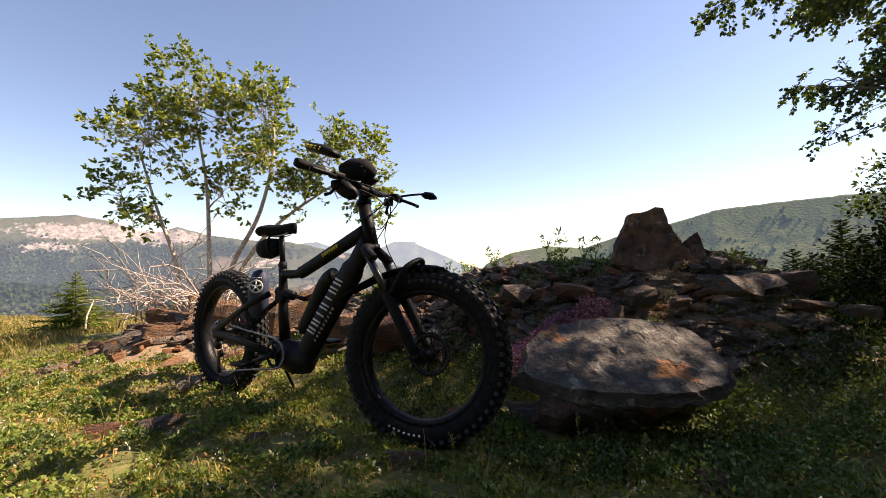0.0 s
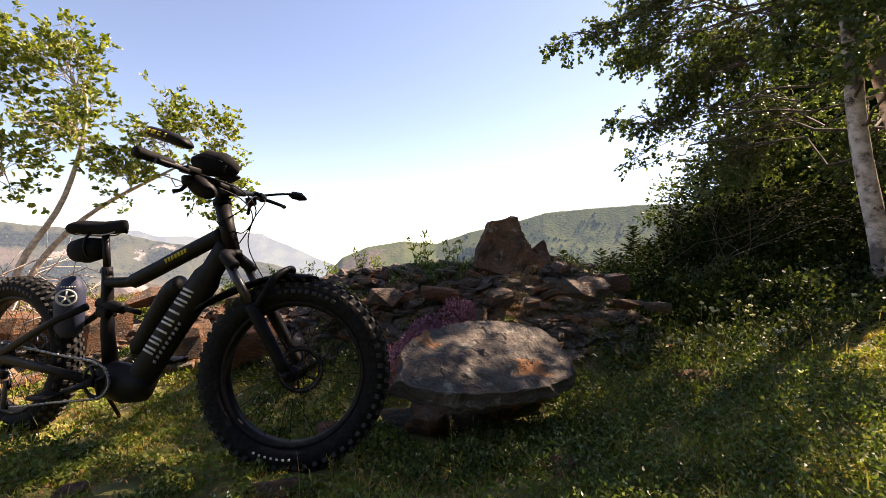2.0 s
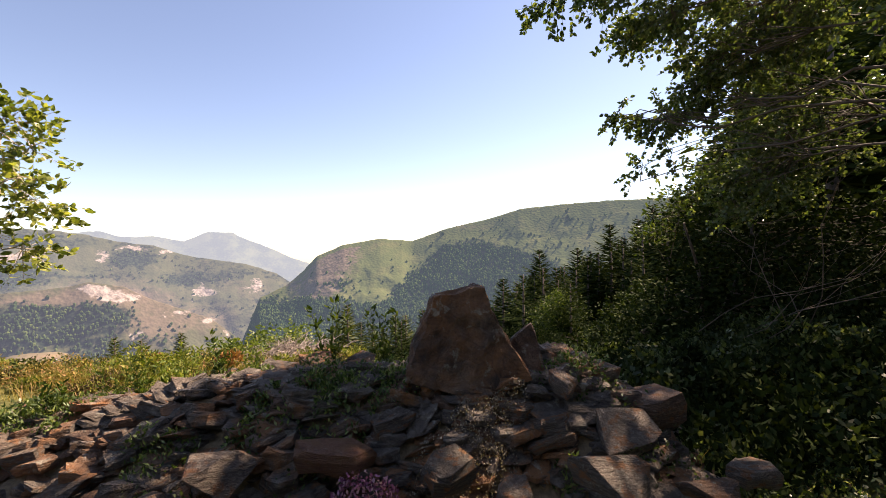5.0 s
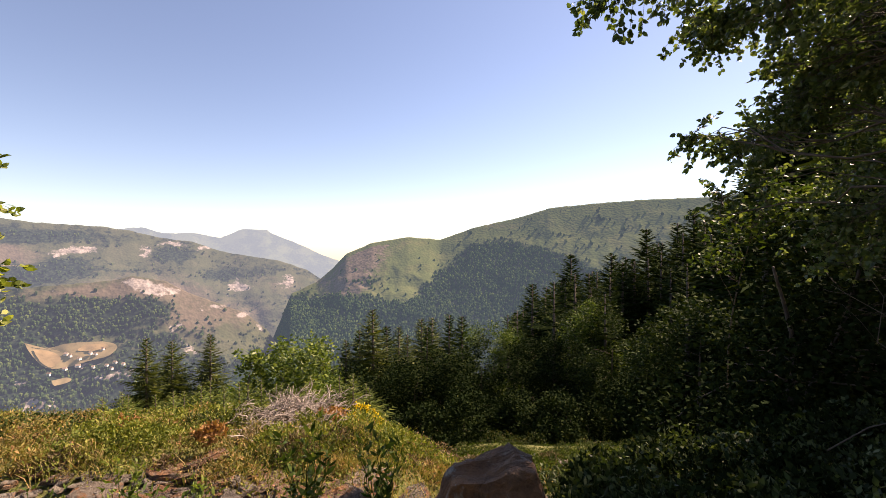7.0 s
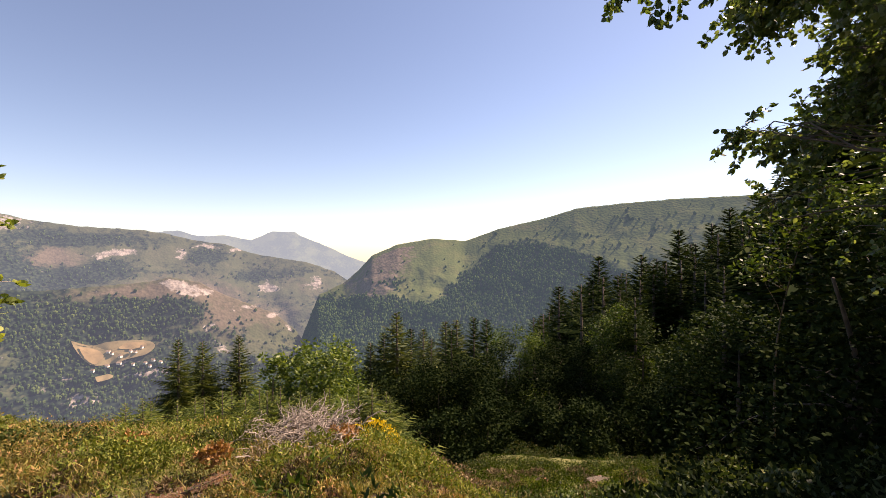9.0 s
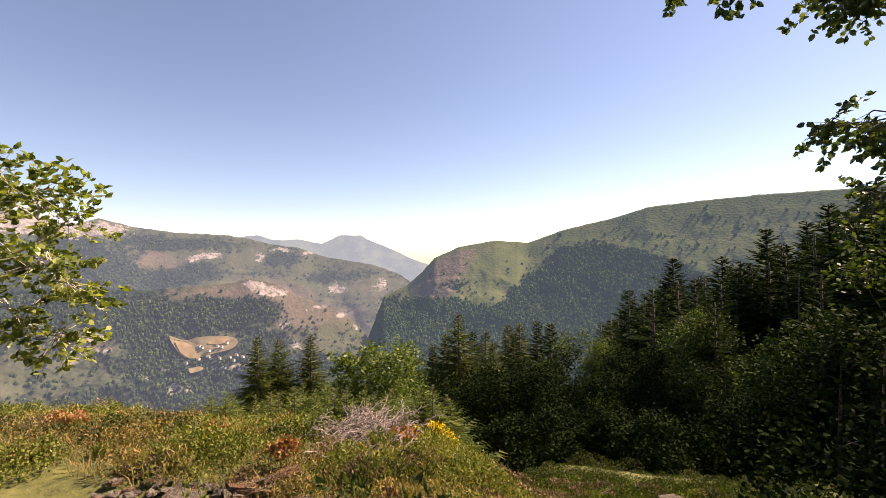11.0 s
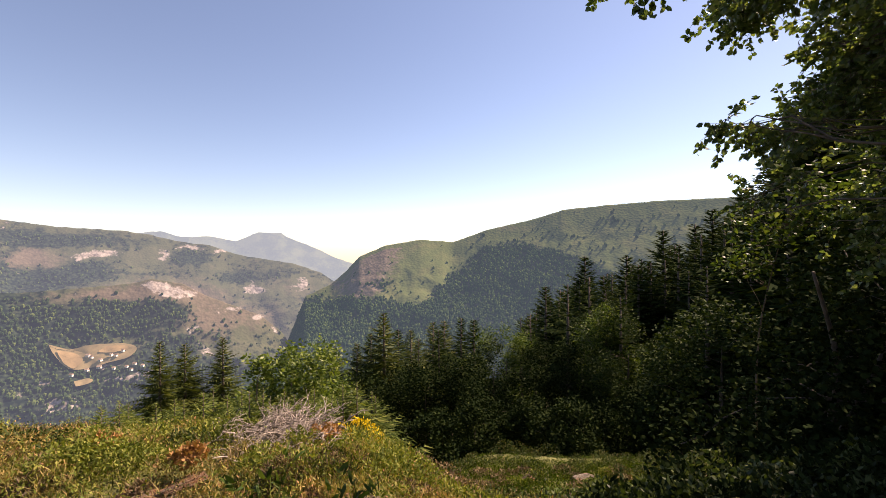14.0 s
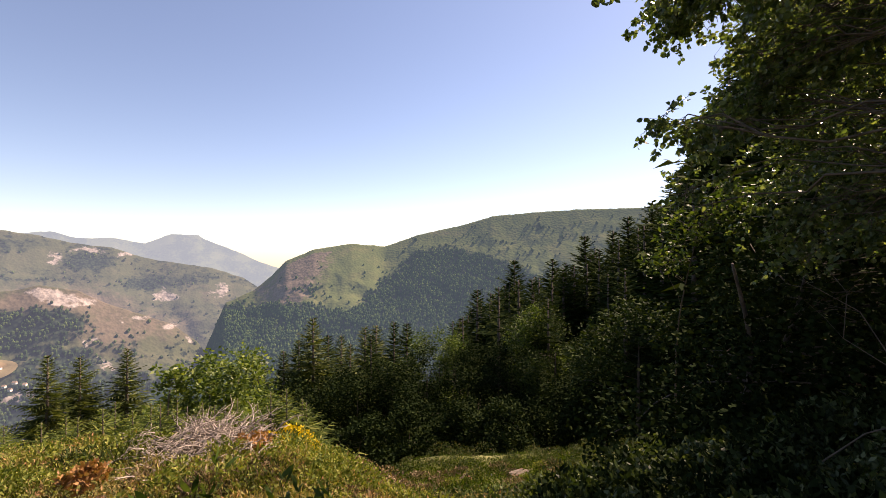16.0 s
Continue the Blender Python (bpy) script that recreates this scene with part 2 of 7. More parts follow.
# Blade colour darkened in place of shade on the clearing and round the birch.
M["lea"] = leaf_mat("lea_blade", [(0, (0.016, 0.03, 0.005)), (0.6, (0.045, 0.078, 0.010)), (1, (0.13, 0.16, 0.03))], 0.8, 0.3, 1.0, 0.02)
M["brownheath"] = leaf_mat("withered_heath", [(0, (0.07, 0.048, 0.035)), (0.6, (0.19, 0.13, 0.09)), (1, (0.38, 0.28, 0.2))], 0.7, 0.15, 2.0)
M["orange"] = leaf_mat("dry_orange", [(0, (0.26, 0.13, 0.06)), (1, (0.50, 0.28, 0.14))], 0.7, 0.2)
M["yflower"] = leaf_mat("yellow_petal", [(0, (0.62, 0.42, 0.02)), (1, (0.75, 0.58, 0.06))], 0.6, 0.25)
M["wflower"] = leaf_mat("white_petal", [(0, (0.55, 0.52, 0.50)), (1, (0.78, 0.76, 0.72))], 0.7, 0.25)
M["palecrop"] = leaf_mat("pale_stonecrop", [(0, (0.12, 0.08, 0.06)), (0.5, (0.27, 0.21, 0.17)), (1, (0.52, 0.45, 0.39))], 0.7, 0.2, 8)
M["pink"] = leaf_mat("pink_petal", [(0, (0.24, 0.08, 0.18)), (0.6, (0.46, 0.19, 0.36)), (1, (0.68, 0.44, 0.57))], 0.6, 0.35, 6)


def ground_mat():
    m, n, l, b = material("ground_turf", 0.95)
    f1, f2, f3 = noise_tex(n, l, 0.9, 6), noise_tex(n, l, 9, 8, 0.7), noise_tex(n, l, 45, 5, 0.7)
    turf = ramp(n, l, f2, [(0.3, (0.06, 0.065, 0.018)), (0.55, (0.14, 0.14, 0.035)), (0.75, (0.22, 0.18, 0.065))])
    soil = ramp(n, l, f3, [(0.3, (0.15, 0.10, 0.06)), (0.7, (0.38, 0.26, 0.155))])
    a = n.new("ShaderNodeAttribute")
    a.attribute_name = "soil"
    col = mixc(n, l, ramp(n, l, f1, [(0.6, (0, 0, 0)), (0.8, (0.3, 0.3, 0.3))]), turf, soil)
    col = mixc(n, l, a.outputs["Fac"], col, soil)
    l.new(col, b.inputs["Base Color"])
    bump(n, l, f2, b, 0.8, 0.03)
    return m


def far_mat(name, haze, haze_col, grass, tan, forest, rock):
    """Land far off behind much air: land cover by the masks of its mesh, and the air's haze painted on as an even glow.
    """
    m, n, l, b = material(name, 1.0)
    b.inputs["Specular IOR Level"].default_value = 0.0
    f, fine = noise_tex(n, l, 0.012, 8, 0.65), noise_tex(n, l, 0.055, 7, 0.72)
    vor = n.new("ShaderNodeTexVoronoi")
    vor.inputs["Scale"].default_value = 0.095
    geo = n.new("ShaderNodeNewGeometry")
    l.new(geo.outputs["Position"], vor.inputs["Vector"])

    def mask(key, k, lo, hi):
        a, e = n.new("ShaderNodeAttribute"), n.new("ShaderNodeMath")
        a.attribute_name, e.operation = key, "MULTIPLY_ADD"
        l.new(fine, e.inputs[0])
        e.inputs[1].default_value = k
        l.new(a.outputs["Fac"], e.inputs[2])
        s = n.new("ShaderNodeMapRange")
        s.interpolation_type = "SMOOTHSTEP"
        s.inputs[1].default_value, s.inputs[2].default_value = lo + k / 2, hi + k / 2
        l.new(e.outputs[0], s.inputs[0])
        return s.outputs[0]
    g = ramp(n, l, f, [(0.3, grass[0]), (0.5, grass[1]), (0.7, grass[2])])
    col = mixc(n, l, mask("tan", 1.0, 0.15, 0.85), g, ramp(n, l, fine, [(0.3, tan[0]), (0.7, tan[1])]))
    # Forest colour painted with lit crown centres and shade-dark gaps between them.
    trees = ramp(n, l, vor.outputs["Distance"], [(0.15, forest[1]), (0.7, forest[0])])
    trees = mixc(n, l, 0.5, trees, ramp(n, l, f, [(0.3, (0.6, 0.62, 0.66)), (0.7, (1.3, 1.25, 1.1))]), "MULTIPLY")
    col = mixc(n, l, mask("woods", 1.5, 0.25, 0.65), col, trees)
    col = mixc(n, l, mask("crag", 1.5, 0.28, 0.64), col, ramp(n, l, fine, [(0.35, rock[0]), (0.62, rock[1])]))
    l.new(col, b.inputs["Base Color"])
    bump(n, l, vor.outputs["Distance"], b, 0.4, 4.0)
    # Haze: a constant bluish emission mixed over the lit land.
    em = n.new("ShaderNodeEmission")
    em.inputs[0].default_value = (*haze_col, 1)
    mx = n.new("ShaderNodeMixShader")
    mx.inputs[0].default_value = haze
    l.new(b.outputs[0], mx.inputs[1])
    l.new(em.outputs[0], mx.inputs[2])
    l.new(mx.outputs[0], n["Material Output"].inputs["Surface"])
    return m


GRASS = ((0.072, 0.093, 0.037), (0.101, 0.119, 0.046), (0.137, 0.137, 0.059))
MEADOW = ((0.056, 0.067, 0.036), (0.082, 0.088, 0.046), (0.112, 0.107, 0.062))
TAN = ((0.112, 0.086, 0.058), (0.189, 0.146, 0.103))
WOODS = ((0.008, 0.016, 0.012), (0.041, 0.059, 0.034))
CRAG = ((0.14, 0.112, 0.095), (0.44, 0.37, 0.32))
BROW = ((0.060, 0.047, 0.039), (0.189, 0.146, 0.112))
M["ground"] = ground_mat()
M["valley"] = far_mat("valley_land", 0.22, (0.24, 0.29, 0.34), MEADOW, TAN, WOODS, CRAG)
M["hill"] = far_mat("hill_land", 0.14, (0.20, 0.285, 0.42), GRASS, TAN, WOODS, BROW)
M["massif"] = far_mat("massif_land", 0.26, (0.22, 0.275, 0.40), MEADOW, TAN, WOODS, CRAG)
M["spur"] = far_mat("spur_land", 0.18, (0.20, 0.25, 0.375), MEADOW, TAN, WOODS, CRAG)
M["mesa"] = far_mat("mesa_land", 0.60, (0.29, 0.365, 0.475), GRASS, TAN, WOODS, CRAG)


# ---------------------------------------------------------------- builders
def part(name, bm, mat, parent=None, label="", smooth=True):
    me = bpy.data.meshes.new(name)
    bm.to_mesh(me)
    bm.free()
    me.materials.append(mat)
    if smooth:
        me.shade_smooth()
    ob = new(name, me)
    ob.parent = parent
    return tagged(ob, label) if label else ob


def raw(name, verts, faces, mat, parent=None, smooth=False, material_ids=None, mats=()):
    me = bpy.data.meshes.new(name)
    me.from_pydata(np.asarray(verts, float).tolist(), [], faces if isinstance(faces, list) else faces.tolist())
    for k in mats or (mat,):
        me.materials.append(k)
    if material_ids is not None:
        me.polygons.foreach_set("material_index", np.asarray(material_ids, np.int32))
    if smooth:
        me.shade_smooth()
    ob = new(name, me)
    ob.parent = parent
    return ob


def thing(name, label, category, group="", at=(0, 0, 0), turn=0.0, kind=""):
    e = new(name)
    e.matrix_world = pose(*at, 0, 0, turn)
    return tagged(e, label, category, group, kind)


def tube(bm, pts, radii, seg=8, closed=False, squash=1.0):
    """A pipe along points; radii is one number or one a point."""
    pts = [Vector(p) for p in pts]
    radii = [float(radii)] * len(pts) if isinstance(radii, (int, float)) else [float(v) for v in radii]
    rings, last = [], None
    for i, (p, r) in enumerate(zip(pts, radii)):
        if closed:
            d = pts[(i + 1) % len(pts)] - pts[i - 1]
        else:
            d = pts[min(i + 1, len(pts) - 1)] - pts[max(i - 1, 0)]
        d.normalize()
        side = d.cross(last if last is not None and abs(d.dot(last)) < 0.95 else (Vector((0, 0, 1)) if abs(d.z) < 0.9 else Vector((0, 1, 0))))
        side.normalize()
        up = side.cross(d)
        last = up
        rings.append([bm.verts.new(p + r * (math.cos(a) * side * squash + math.sin(a) * up)) for a in (2 * math.pi * k / seg for k in range(seg))])
    pairs = list(zip(rings, rings[1:])) + ([(rings[-1], rings[0])] if closed else [])
    for a, b in pairs:
        for k in range(seg):
            bm.faces.new((a[k], a[(k + 1) % seg], b[(k + 1) % seg], b[k]))
    if not closed:
        bm.faces.new(rings[0][::-1])
        bm.faces.new(rings[-1])
    return bm


def smooth_line(pts, n=6):
    """Catmull-Rom through points."""
    pts = [Vector(p) for p in pts]
    out = []
    for i in range(len(pts) - 1):
        a, b, c, d = pts[max(i - 1, 0)], pts[i], pts[i + 1], pts[min(i + 2, len(pts) - 1)]
        for k in range(n):
            t = k / n
            out.append(0.5 * ((2 * b) + (c - a) * t + (2 * a - 5 * b + 4 * c - d) * t * t + (3 * b - a - 3 * c + d) * t ** 3))
    return out + [pts[-1]]


def block(bm, size, m=Matrix.Identity(4), bevel=0.0, seg=2):
    r = bmesh.ops.create_cube(bm, size=1.0, matrix=m @ Matrix.Diagonal((*size, 1)))
    if bevel:
        es = list({e for v in r["verts"] for e in v.link_edges})
        bmesh.ops.bevel(bm, geom=es, offset=bevel, segments=seg, affect="EDGES", profile=0.5)
    return bm


def ring(bm, major, section, seg=64):
    """A lathe round the y axis: section is a closed list of (radius offset, y)."""
    rows = []
    for k in range(seg):
        a = 2 * math.pi * k / seg
        rows.append([bm.verts.new(((major + r) * math.cos(a), y, (major + r) * math.sin(a))) for r, y in section])
    n = len(section)
    for k in range(seg):
        a, b = rows[k], rows[(k + 1) % seg]
        for i in range(n):
            bm.faces.new((a[i], b[i], b[(i + 1) % n], a[(i + 1) % n]))
    return bm


def value(x, y, z=0.0, octaves=4, seed=0.0):
    return noise.fractal(Vector((x + seed, y - seed, z)), 0.9, 2.0, octaves)


# ---------------------------------------------------------------- ground
FW, RT = (0.454, 0.891), (0.891, -0.454)            # ahead and right, over the rock pile


def su(x, y):
    return x * FW[0] + y * FW[1], x * RT[0] + y * RT[1]


def xy(s, u):
    return s * FW[0] + u * RT[0], s * FW[1] + u * RT[1]


def ease(v, a, b):
    t = min(1.0, max(0.0, (v - a) / (b - a)))
    return t * t * (3 - 2 * t)


FALL_S = (-400, 4.6, 6.2, 7.0, 8.1, 9.2, 10.3, 13, 30, 60, 150, 400, 900, 1400, 5000)
FALL_Z = (0, 0.0, 0.20, 0.04, -0.62, -1.38, -2.2, -3.4, -12, -28, -73, -195, -440, -700, -2500)


def mound(s, u):
    return ease(u, -3.0, -1.6) * (1 - ease(u, 0.85, 1.75)) * math.exp(-(((s - 4.35) / (0.62 if s < 4.35 else 0.8)) ** 2)) * (0.70 - 0.22 * ease(-u, 0.2, 1.8))


def height(x, y, fine=True):
    s, u = su(x, y)
    r = math.hypot(x - 1.5, y - 3)
    far = ease(r, 25, 90)
    z = float(np.interp(s * (1 - far) + r * far, FALL_S, FALL_Z))
    z -= ease(u, -0.65, 0.75) * float(np.interp(s, (5.2, 6.0, 7.0, 7.6, 8.3, 9.2, 10.3, 12, 14), (0, 0.22, 0.60, 0.70, 0.62, 0.28, -0.2, -0.6, 0)))
    near = 1 - ease(r, 25, 80)
    # the turf rises towards the birch, and the hollow's far side to the wood
    z += near * 0.20 * max(0.0, u - 0.65) * (1 - ease(u, 3.5, 9.0)) * (1 - ease(s, 5.5, 9.0))
    z += 0.22 * max(0.0, u - 6.0) * ease(s, 4, 20) * (1 - ease(r, 60, 400))
    # to the left the edge of the plateau breaks off sooner
    if r < 60:
        z -= 0.55 * ease(-u, 4.2, 8.0) * ease(s, 3.5, 7.0) + 0.03
        z += mound(s, u)
        z += 0.30 * math.exp(-((x + 1.15) ** 2 + (y - 4.85) ** 2) / 0.5)
    if fine and r < 40:
        z += 0.05 * value(x * 0.6, y * 0.6, 0, 4) * min(1, 0.4 + r / 8) + 0.022 * value(x * 4, y * 4, 3, 3)
    elif fine:
        z += min(r * 0.015, 12) * value(x / (12 + r * 0.15), y / (12 + r * 0.15), 0, 5)
    return z


def build_ground():
    radii = [0.0] + [0.07 * k for k in range(1, 130)]
    while radii[-1] < 4700:
        radii.append(radii[-1] * 1.075)
    seg = 260
    cx, cy = 1.5, 3.6
    verts, soil, faces = [], [], []
    for i, r in enumerate(radii):
        for k in range(seg if i else 1):
            a = 2 * math.pi * (k + 0.5 * (i % 2)) / seg
            x, y = cx + r * math.cos(a), cy + r * math.sin(a)
            verts.append((x, y, height(x, y)))
            s, u = su(x, y)
            g = math.exp(-((x + 1.25) ** 2 + (y - 4.6) ** 2) / 1.0)
            soil.append(min(1.0, 1.4 * g + (0.9 if mound(s, u) > 0.12 and u < 1.0 else 0.0)))
    for k in range(seg):
        faces.append((0, 1 + k, 1 + (k + 1) % seg))
    for i in range(1, len(radii) - 1):
        a, b = 1 + (i - 1) * seg, 1 + i * seg
        for k in range(seg):
            k2 = (k + 1) % seg
            faces.append((a + k, b + k, b + k2, a + k2))
    ids = [1 if radii[min(len(radii) - 1, 1 + (f[0] - 1) // seg)] > 34 else 0 for f in faces]
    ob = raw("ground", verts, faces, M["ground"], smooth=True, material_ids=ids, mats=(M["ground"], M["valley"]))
    for key, lift, k in (("woods", 0.85, 0.5), ("crag", 0.0, 0.4), ("tan", 0.2, 0.4)):
        vals = [lift + k * value(v[0] / 130, v[1] / 130, 3 * lift, 4) for v in verts]
        ob.data.attributes.new(key, "FLOAT", "POINT").data.foreach_set("value", vals)
    at = ob.data.attributes.new("soil", "FLOAT", "POINT")
    at.data.foreach_set("value", soil)
    tagged(ob, "grassy mountain turf falling away into a wide valley", "ground", kind="structure")


build_ground()


# ---------------------------------------------------------------- distance
EYE = Vector((1.9, 2.8, 1.7))


def polar(az, el, r):
    a, e = radians(az), radians(el)
    return (EYE.x + r * math.sin(a), EYE.y + r * math.cos(a), EYE.z + r * math.tan(e))


def slope_point(ridge, az, t, near, far, el_low, rough, shape):
    """A point of a slope: t runs from its foot (0) to the skyline (1). Returns place, elevation and the skyline's elevation."""
    ra, re_ = zip(*ridge)
    top = float(np.interp(az, ra, re_)) + 0.07 * value(az * 0.9, 0, 5, 4)
    el = el_low + (top - el_low) * t ** shape
    bulge = value(az * 0.13, el * 0.16, 2, 3) + 0.16 * value(az * 0.5, el * 0.3, 7, 4) + 0.03 * value(az * 1.9, el * 0.9, 4, 3)
    r = near + (far - near) * t ** 1.15 + (far - near) * rough * 0.32 * bulge * math.sin(math.pi * min(t, 0.97))
    el += 0.25 * value(az * 0.5, el * 0.6, 9, 4) * math.sin(math.pi * t)
    return az, el, r, top


def range_of_hills(name, label, ridge, azs, near, far, el_low, mat, cover, rows=120, rough=0.35, shape=0.85):
    """A slope from its foot up to a skyline given as (azimuth, elevation), with its back falling away behind."""
    verts, masks, faces = [], [], []
    for a in azs:
        for j in range(rows + 6):
            az, el, r, top = slope_point(ridge, a, min(j / rows, 1.0), near, far, el_low, rough, shape)
            if j > rows:
                r += (j - rows) * 90
                el = top - (j - rows) * 1.2
            verts.append(polar(az, el, r))
            masks.append([max(0.0, min(1.0, c)) for c in cover(az, el, top)])
    n = rows + 6
    for i in range(len(azs) - 1):
        for j in range(n - 1):
            a = i * n + j
            faces.append((a, a + n, a + n + 1, a + 1))
    ob = raw(name, verts, faces, mat, smooth=True)
    for k, key in enumerate(("woods", "crag", "tan")):
        ob.data.attributes.new(key, "FLOAT", "POINT").data.foreach_set("value", [q[k] for q in masks])
    return tagged(ob, label, "mountain", kind="structure")


def azimuths(lo, a, b, hi):
    """Fine steps between a and b, coarse ones outside."""
    return [*np.arange(lo, a, 1.5), *np.arange(a, b, 0.22), *np.arange(b, hi + 0.1, 1.5)]


HILL = [(-6, -15), (3.0, -11.0), (5.1, -5.7), (8.2, -4.3), (10.3, -2.5), (11.9, -0.7), (15.4, 0.75), (19.9, 1.5), (24.4, 1.15), (29, 2.75), (35, 4.05), (39, 5.2),
        (44.8, 5.6), (50.3, 5.8), (56.7, 5.7), (70, 6.5), (95, 9), (130, 12)]
MASSIF = [(-130, 8), (-80, 6.0), (-55, 4.6), (-40, 4.3), (-37.7, 4.6), (-34.8, 4.95), (-31.7, 4.4), (-29.4, 3.5), (-27.5, 3.4), (-25.9, 4.05), (-23, 3.2), (-18.7, 2.6),
          (-15.8, 2.5), (-13.5, 2.35), (-11.1, 1.9), (-8.5, 1.2), (-5.7, 0.85), (-2.8, -0.28), (0.3, -0.9), (3.6, -1.46), (7.0, -2.7), (9.1, -4.2), (13, -6), (20, -9)]
SPUR = [(-130, 3), (-80, 1.0), (-55, 0.0), (-40, -1.6), (-30, -3.0), (-21.9, -3.75), (-18, -3.6), (-13.5, -3.35), (-11.1, -2.9), (-8.4, -3.6), (-6, -5.1), (-2.7, -6.6), (-0.3, -7.7), (2.3, -10.0), (3.7, -12.2), (9, -16), (20, -18)]
MESA = [(-40, 2), (-14, 2.1), (-12.1, 2.2), (-10.5, 2.45), (-8.5, 1.75), (-5.7, 1.9), (-2.8, 1.3), (-1.1, 2.15), (-0.4, 2.4), (2.3, 2.35), (2.9, 1.9), (5.0, 1.0), (6.3, 0.5), (8.6, -0.7), (11, -1.6), (18, -4)]


def spot(az, el, a, e, wa, we):
    return math.exp(-(((az - a) / wa) ** 2) - ((el - e) / we) ** 2)


def hill_cover(az, el, top):
    n, fine = value(az * 0.5, el * 0.7, 4, 5), value(az * 2.2, el * 3, 1, 4)
    line = float(np.interp(az, (5, 12, 19.7, 24.5, 28.8, 34, 39.8, 44, 52, 60, 90), (-6.0, -6.0, -7.2, -3.2, 0.5, 0.9, -0.6, -2.6, -3.5, -2, 0)))
    w = 0.5 + 0.55 * (line - el) + 0.25 * n + 0.35 * fine
    w = max(w, 0.55 * (n + fine > 0.62) * (az > 26), 0.75 * spot(az, el, 41, 1.6, 3.0, 0.3) + 0.3 * fine - 0.2, 0.6 * spot(az, el, 14.5, -4.4, 2.0, 0.8) + 0.3 * fine)
    brow = spot(az - (el + 2.5) * 0.5, 0, 13.4, 0, 3.4, 1) * (1 - ease(el, top - 0.7, top - 0.2)) * ease(el, -7.0, -5.4)
    c = 0.75 * brow + 0.3 * fine * brow + 0.55 * spot(az, el, 8.5, -4.0, 1.0, 0.7)
    return w, c, 0.55 * brow + 0.45 * spot(az, el, 33, 3.0, 3, 0.7) + 0.25 * n


def massif_cover(az, el, top):
    n, fine = value(az * 0.3, el * 0.55, 6, 5), value(az * 1.5, el * 2.4, 2, 4)
    a, e = az + 0.9 * n + 0.35 * fine, el + 0.35 * value(az * 0.5, el * 0.8, 9, 4) + 0.15 * fine
    w = 0.26 + 0.30 * n + 0.30 * fine
    for q in ((-19, 1.3, 5, 0.6, 0.7), (-30, -3, 9, 4.2, 0.85), (-17, -7.0, 8, 1.6, 1.1), (-7.5, -0.7, 1.8, 0.9, 0.7), (-17, -1.9, 2.2, 0.8, 0.6), (-19, -2.8, 2.5, 0.8, 0.6), (-21, -10.5, 3.0, 2.5, 0.8),
              (-2.5, -3.2, 2.5, 0.8, 0.5), (-12, -15.0, 14, 2.6, 0.75), (-9, -10.8, 2, 1.6, 0.6), (4, -2.6, 4, 0.5, 0.3), (-60, 0, 25, 6, 0.6), (-9.5, -6.4, 2.0, 1.0, 0.4), (-15, -12.3, 6, 0.6, 0.5)):
        w += q[4] * spot(a, e, *q[:4])
    t = 0.10 + 0.35 * n
    for q in ((-21.5, -0.6, 2.6, 1.0, 1.0), (-16.5, -4.5, 6, 0.8, 0.8), (-9.5, -4.6, 4, 1.3, 0.8), (-6, -7.5, 4, 2.2, 0.75), (-0.5, -8.2, 3, 1.4, 0.5), (4, -4.4, 2.5, 1.0, 0.5), (-33, 3.2, 6, 1.5, 0.5), (-27.5, -2.2, 2.2, 1.2, 0.9), (-26, -9.0, 2.0, 1.0, 0.5), (-17, -12.6, 3, 0.8, 0.5)):
        t += q[4] * spot(a, e, *q[:4])
    w -= 0.75 * spot(a, e, -20.6, -0.6, 1.6, 0.8) + 0.45 * spot(a, e, -12.5, -3.9, 5.5, 0.9) + 0.3 * spot(a, e, -6, -6.5, 3.5, 1.8) + 0.4 * spot(a, e, -14, -0.2, 3, 0.5) + 0.5 * ease(az, -30, -34) * ease(el, 2, 3.5)
    c = 0.28 * fine
    for q in ((-10.2, -4.1, 1.2, 0.7, 1.0), (-8.2, -4.7, 1.5, 0.45, 0.8), (-11.1, -3.4, 0.9, 0.3, 0.6), (-15.8, -0.1, 1.8, 0.4, 0.95), (-10.3, -0.3, 0.8, 0.7, 0.8), (-7.4, 0.5, 1.6, 0.25, 0.8), (-4.5, 0.05, 0.9, 0.25, 0.7),
              (-1.2, -4.6, 1.1, 0.7, 0.8), (4.3, -4.2, 0.9, 0.7, 0.8), (-3.3, -6.8, 1.6, 0.35, 0.8), (-0.6, -7.9, 0.9, 0.4, 0.7), (-7.3, -8.7, 1.0, 0.35, 0.6), (-6.4, -11.2, 0.9, 0.9, 0.55), (1.6, -9.6, 0.6, 0.5, 0.5),
              (-13.4, -13.2, 2.2, 0.35, 0.85), (-18.9, -14.9, 1.5, 0.6, 0.9), (-19.9, -12.6, 0.8, 0.25, 0.5), (-26.3, -8.4, 1.4, 0.7, 0.7), (-25.6, -9.8, 1.0, 0.5, 0.65), (-28.5, -10.4, 0.9, 0.5, 0.75), (-33, 3.3, 7, 0.9, 0.95), (-26.5, 2.6, 3, 0.7, 0.8), (-37, 1.6, 3, 0.5, 0.6),
              (-16, -11.6, 1.8, 0.2, 0.5), (-21.5, -13, 0.6, 0.3, 0.5)):
        c += q[4] * spot(a, e, *q[:4])
    return w, c, t


MASSIF_SHAPE = (1750, 2600, -22, 0.24, 0.85)
SPUR_SHAPE = (1250, 1650, -25, 0.30, 0.85)


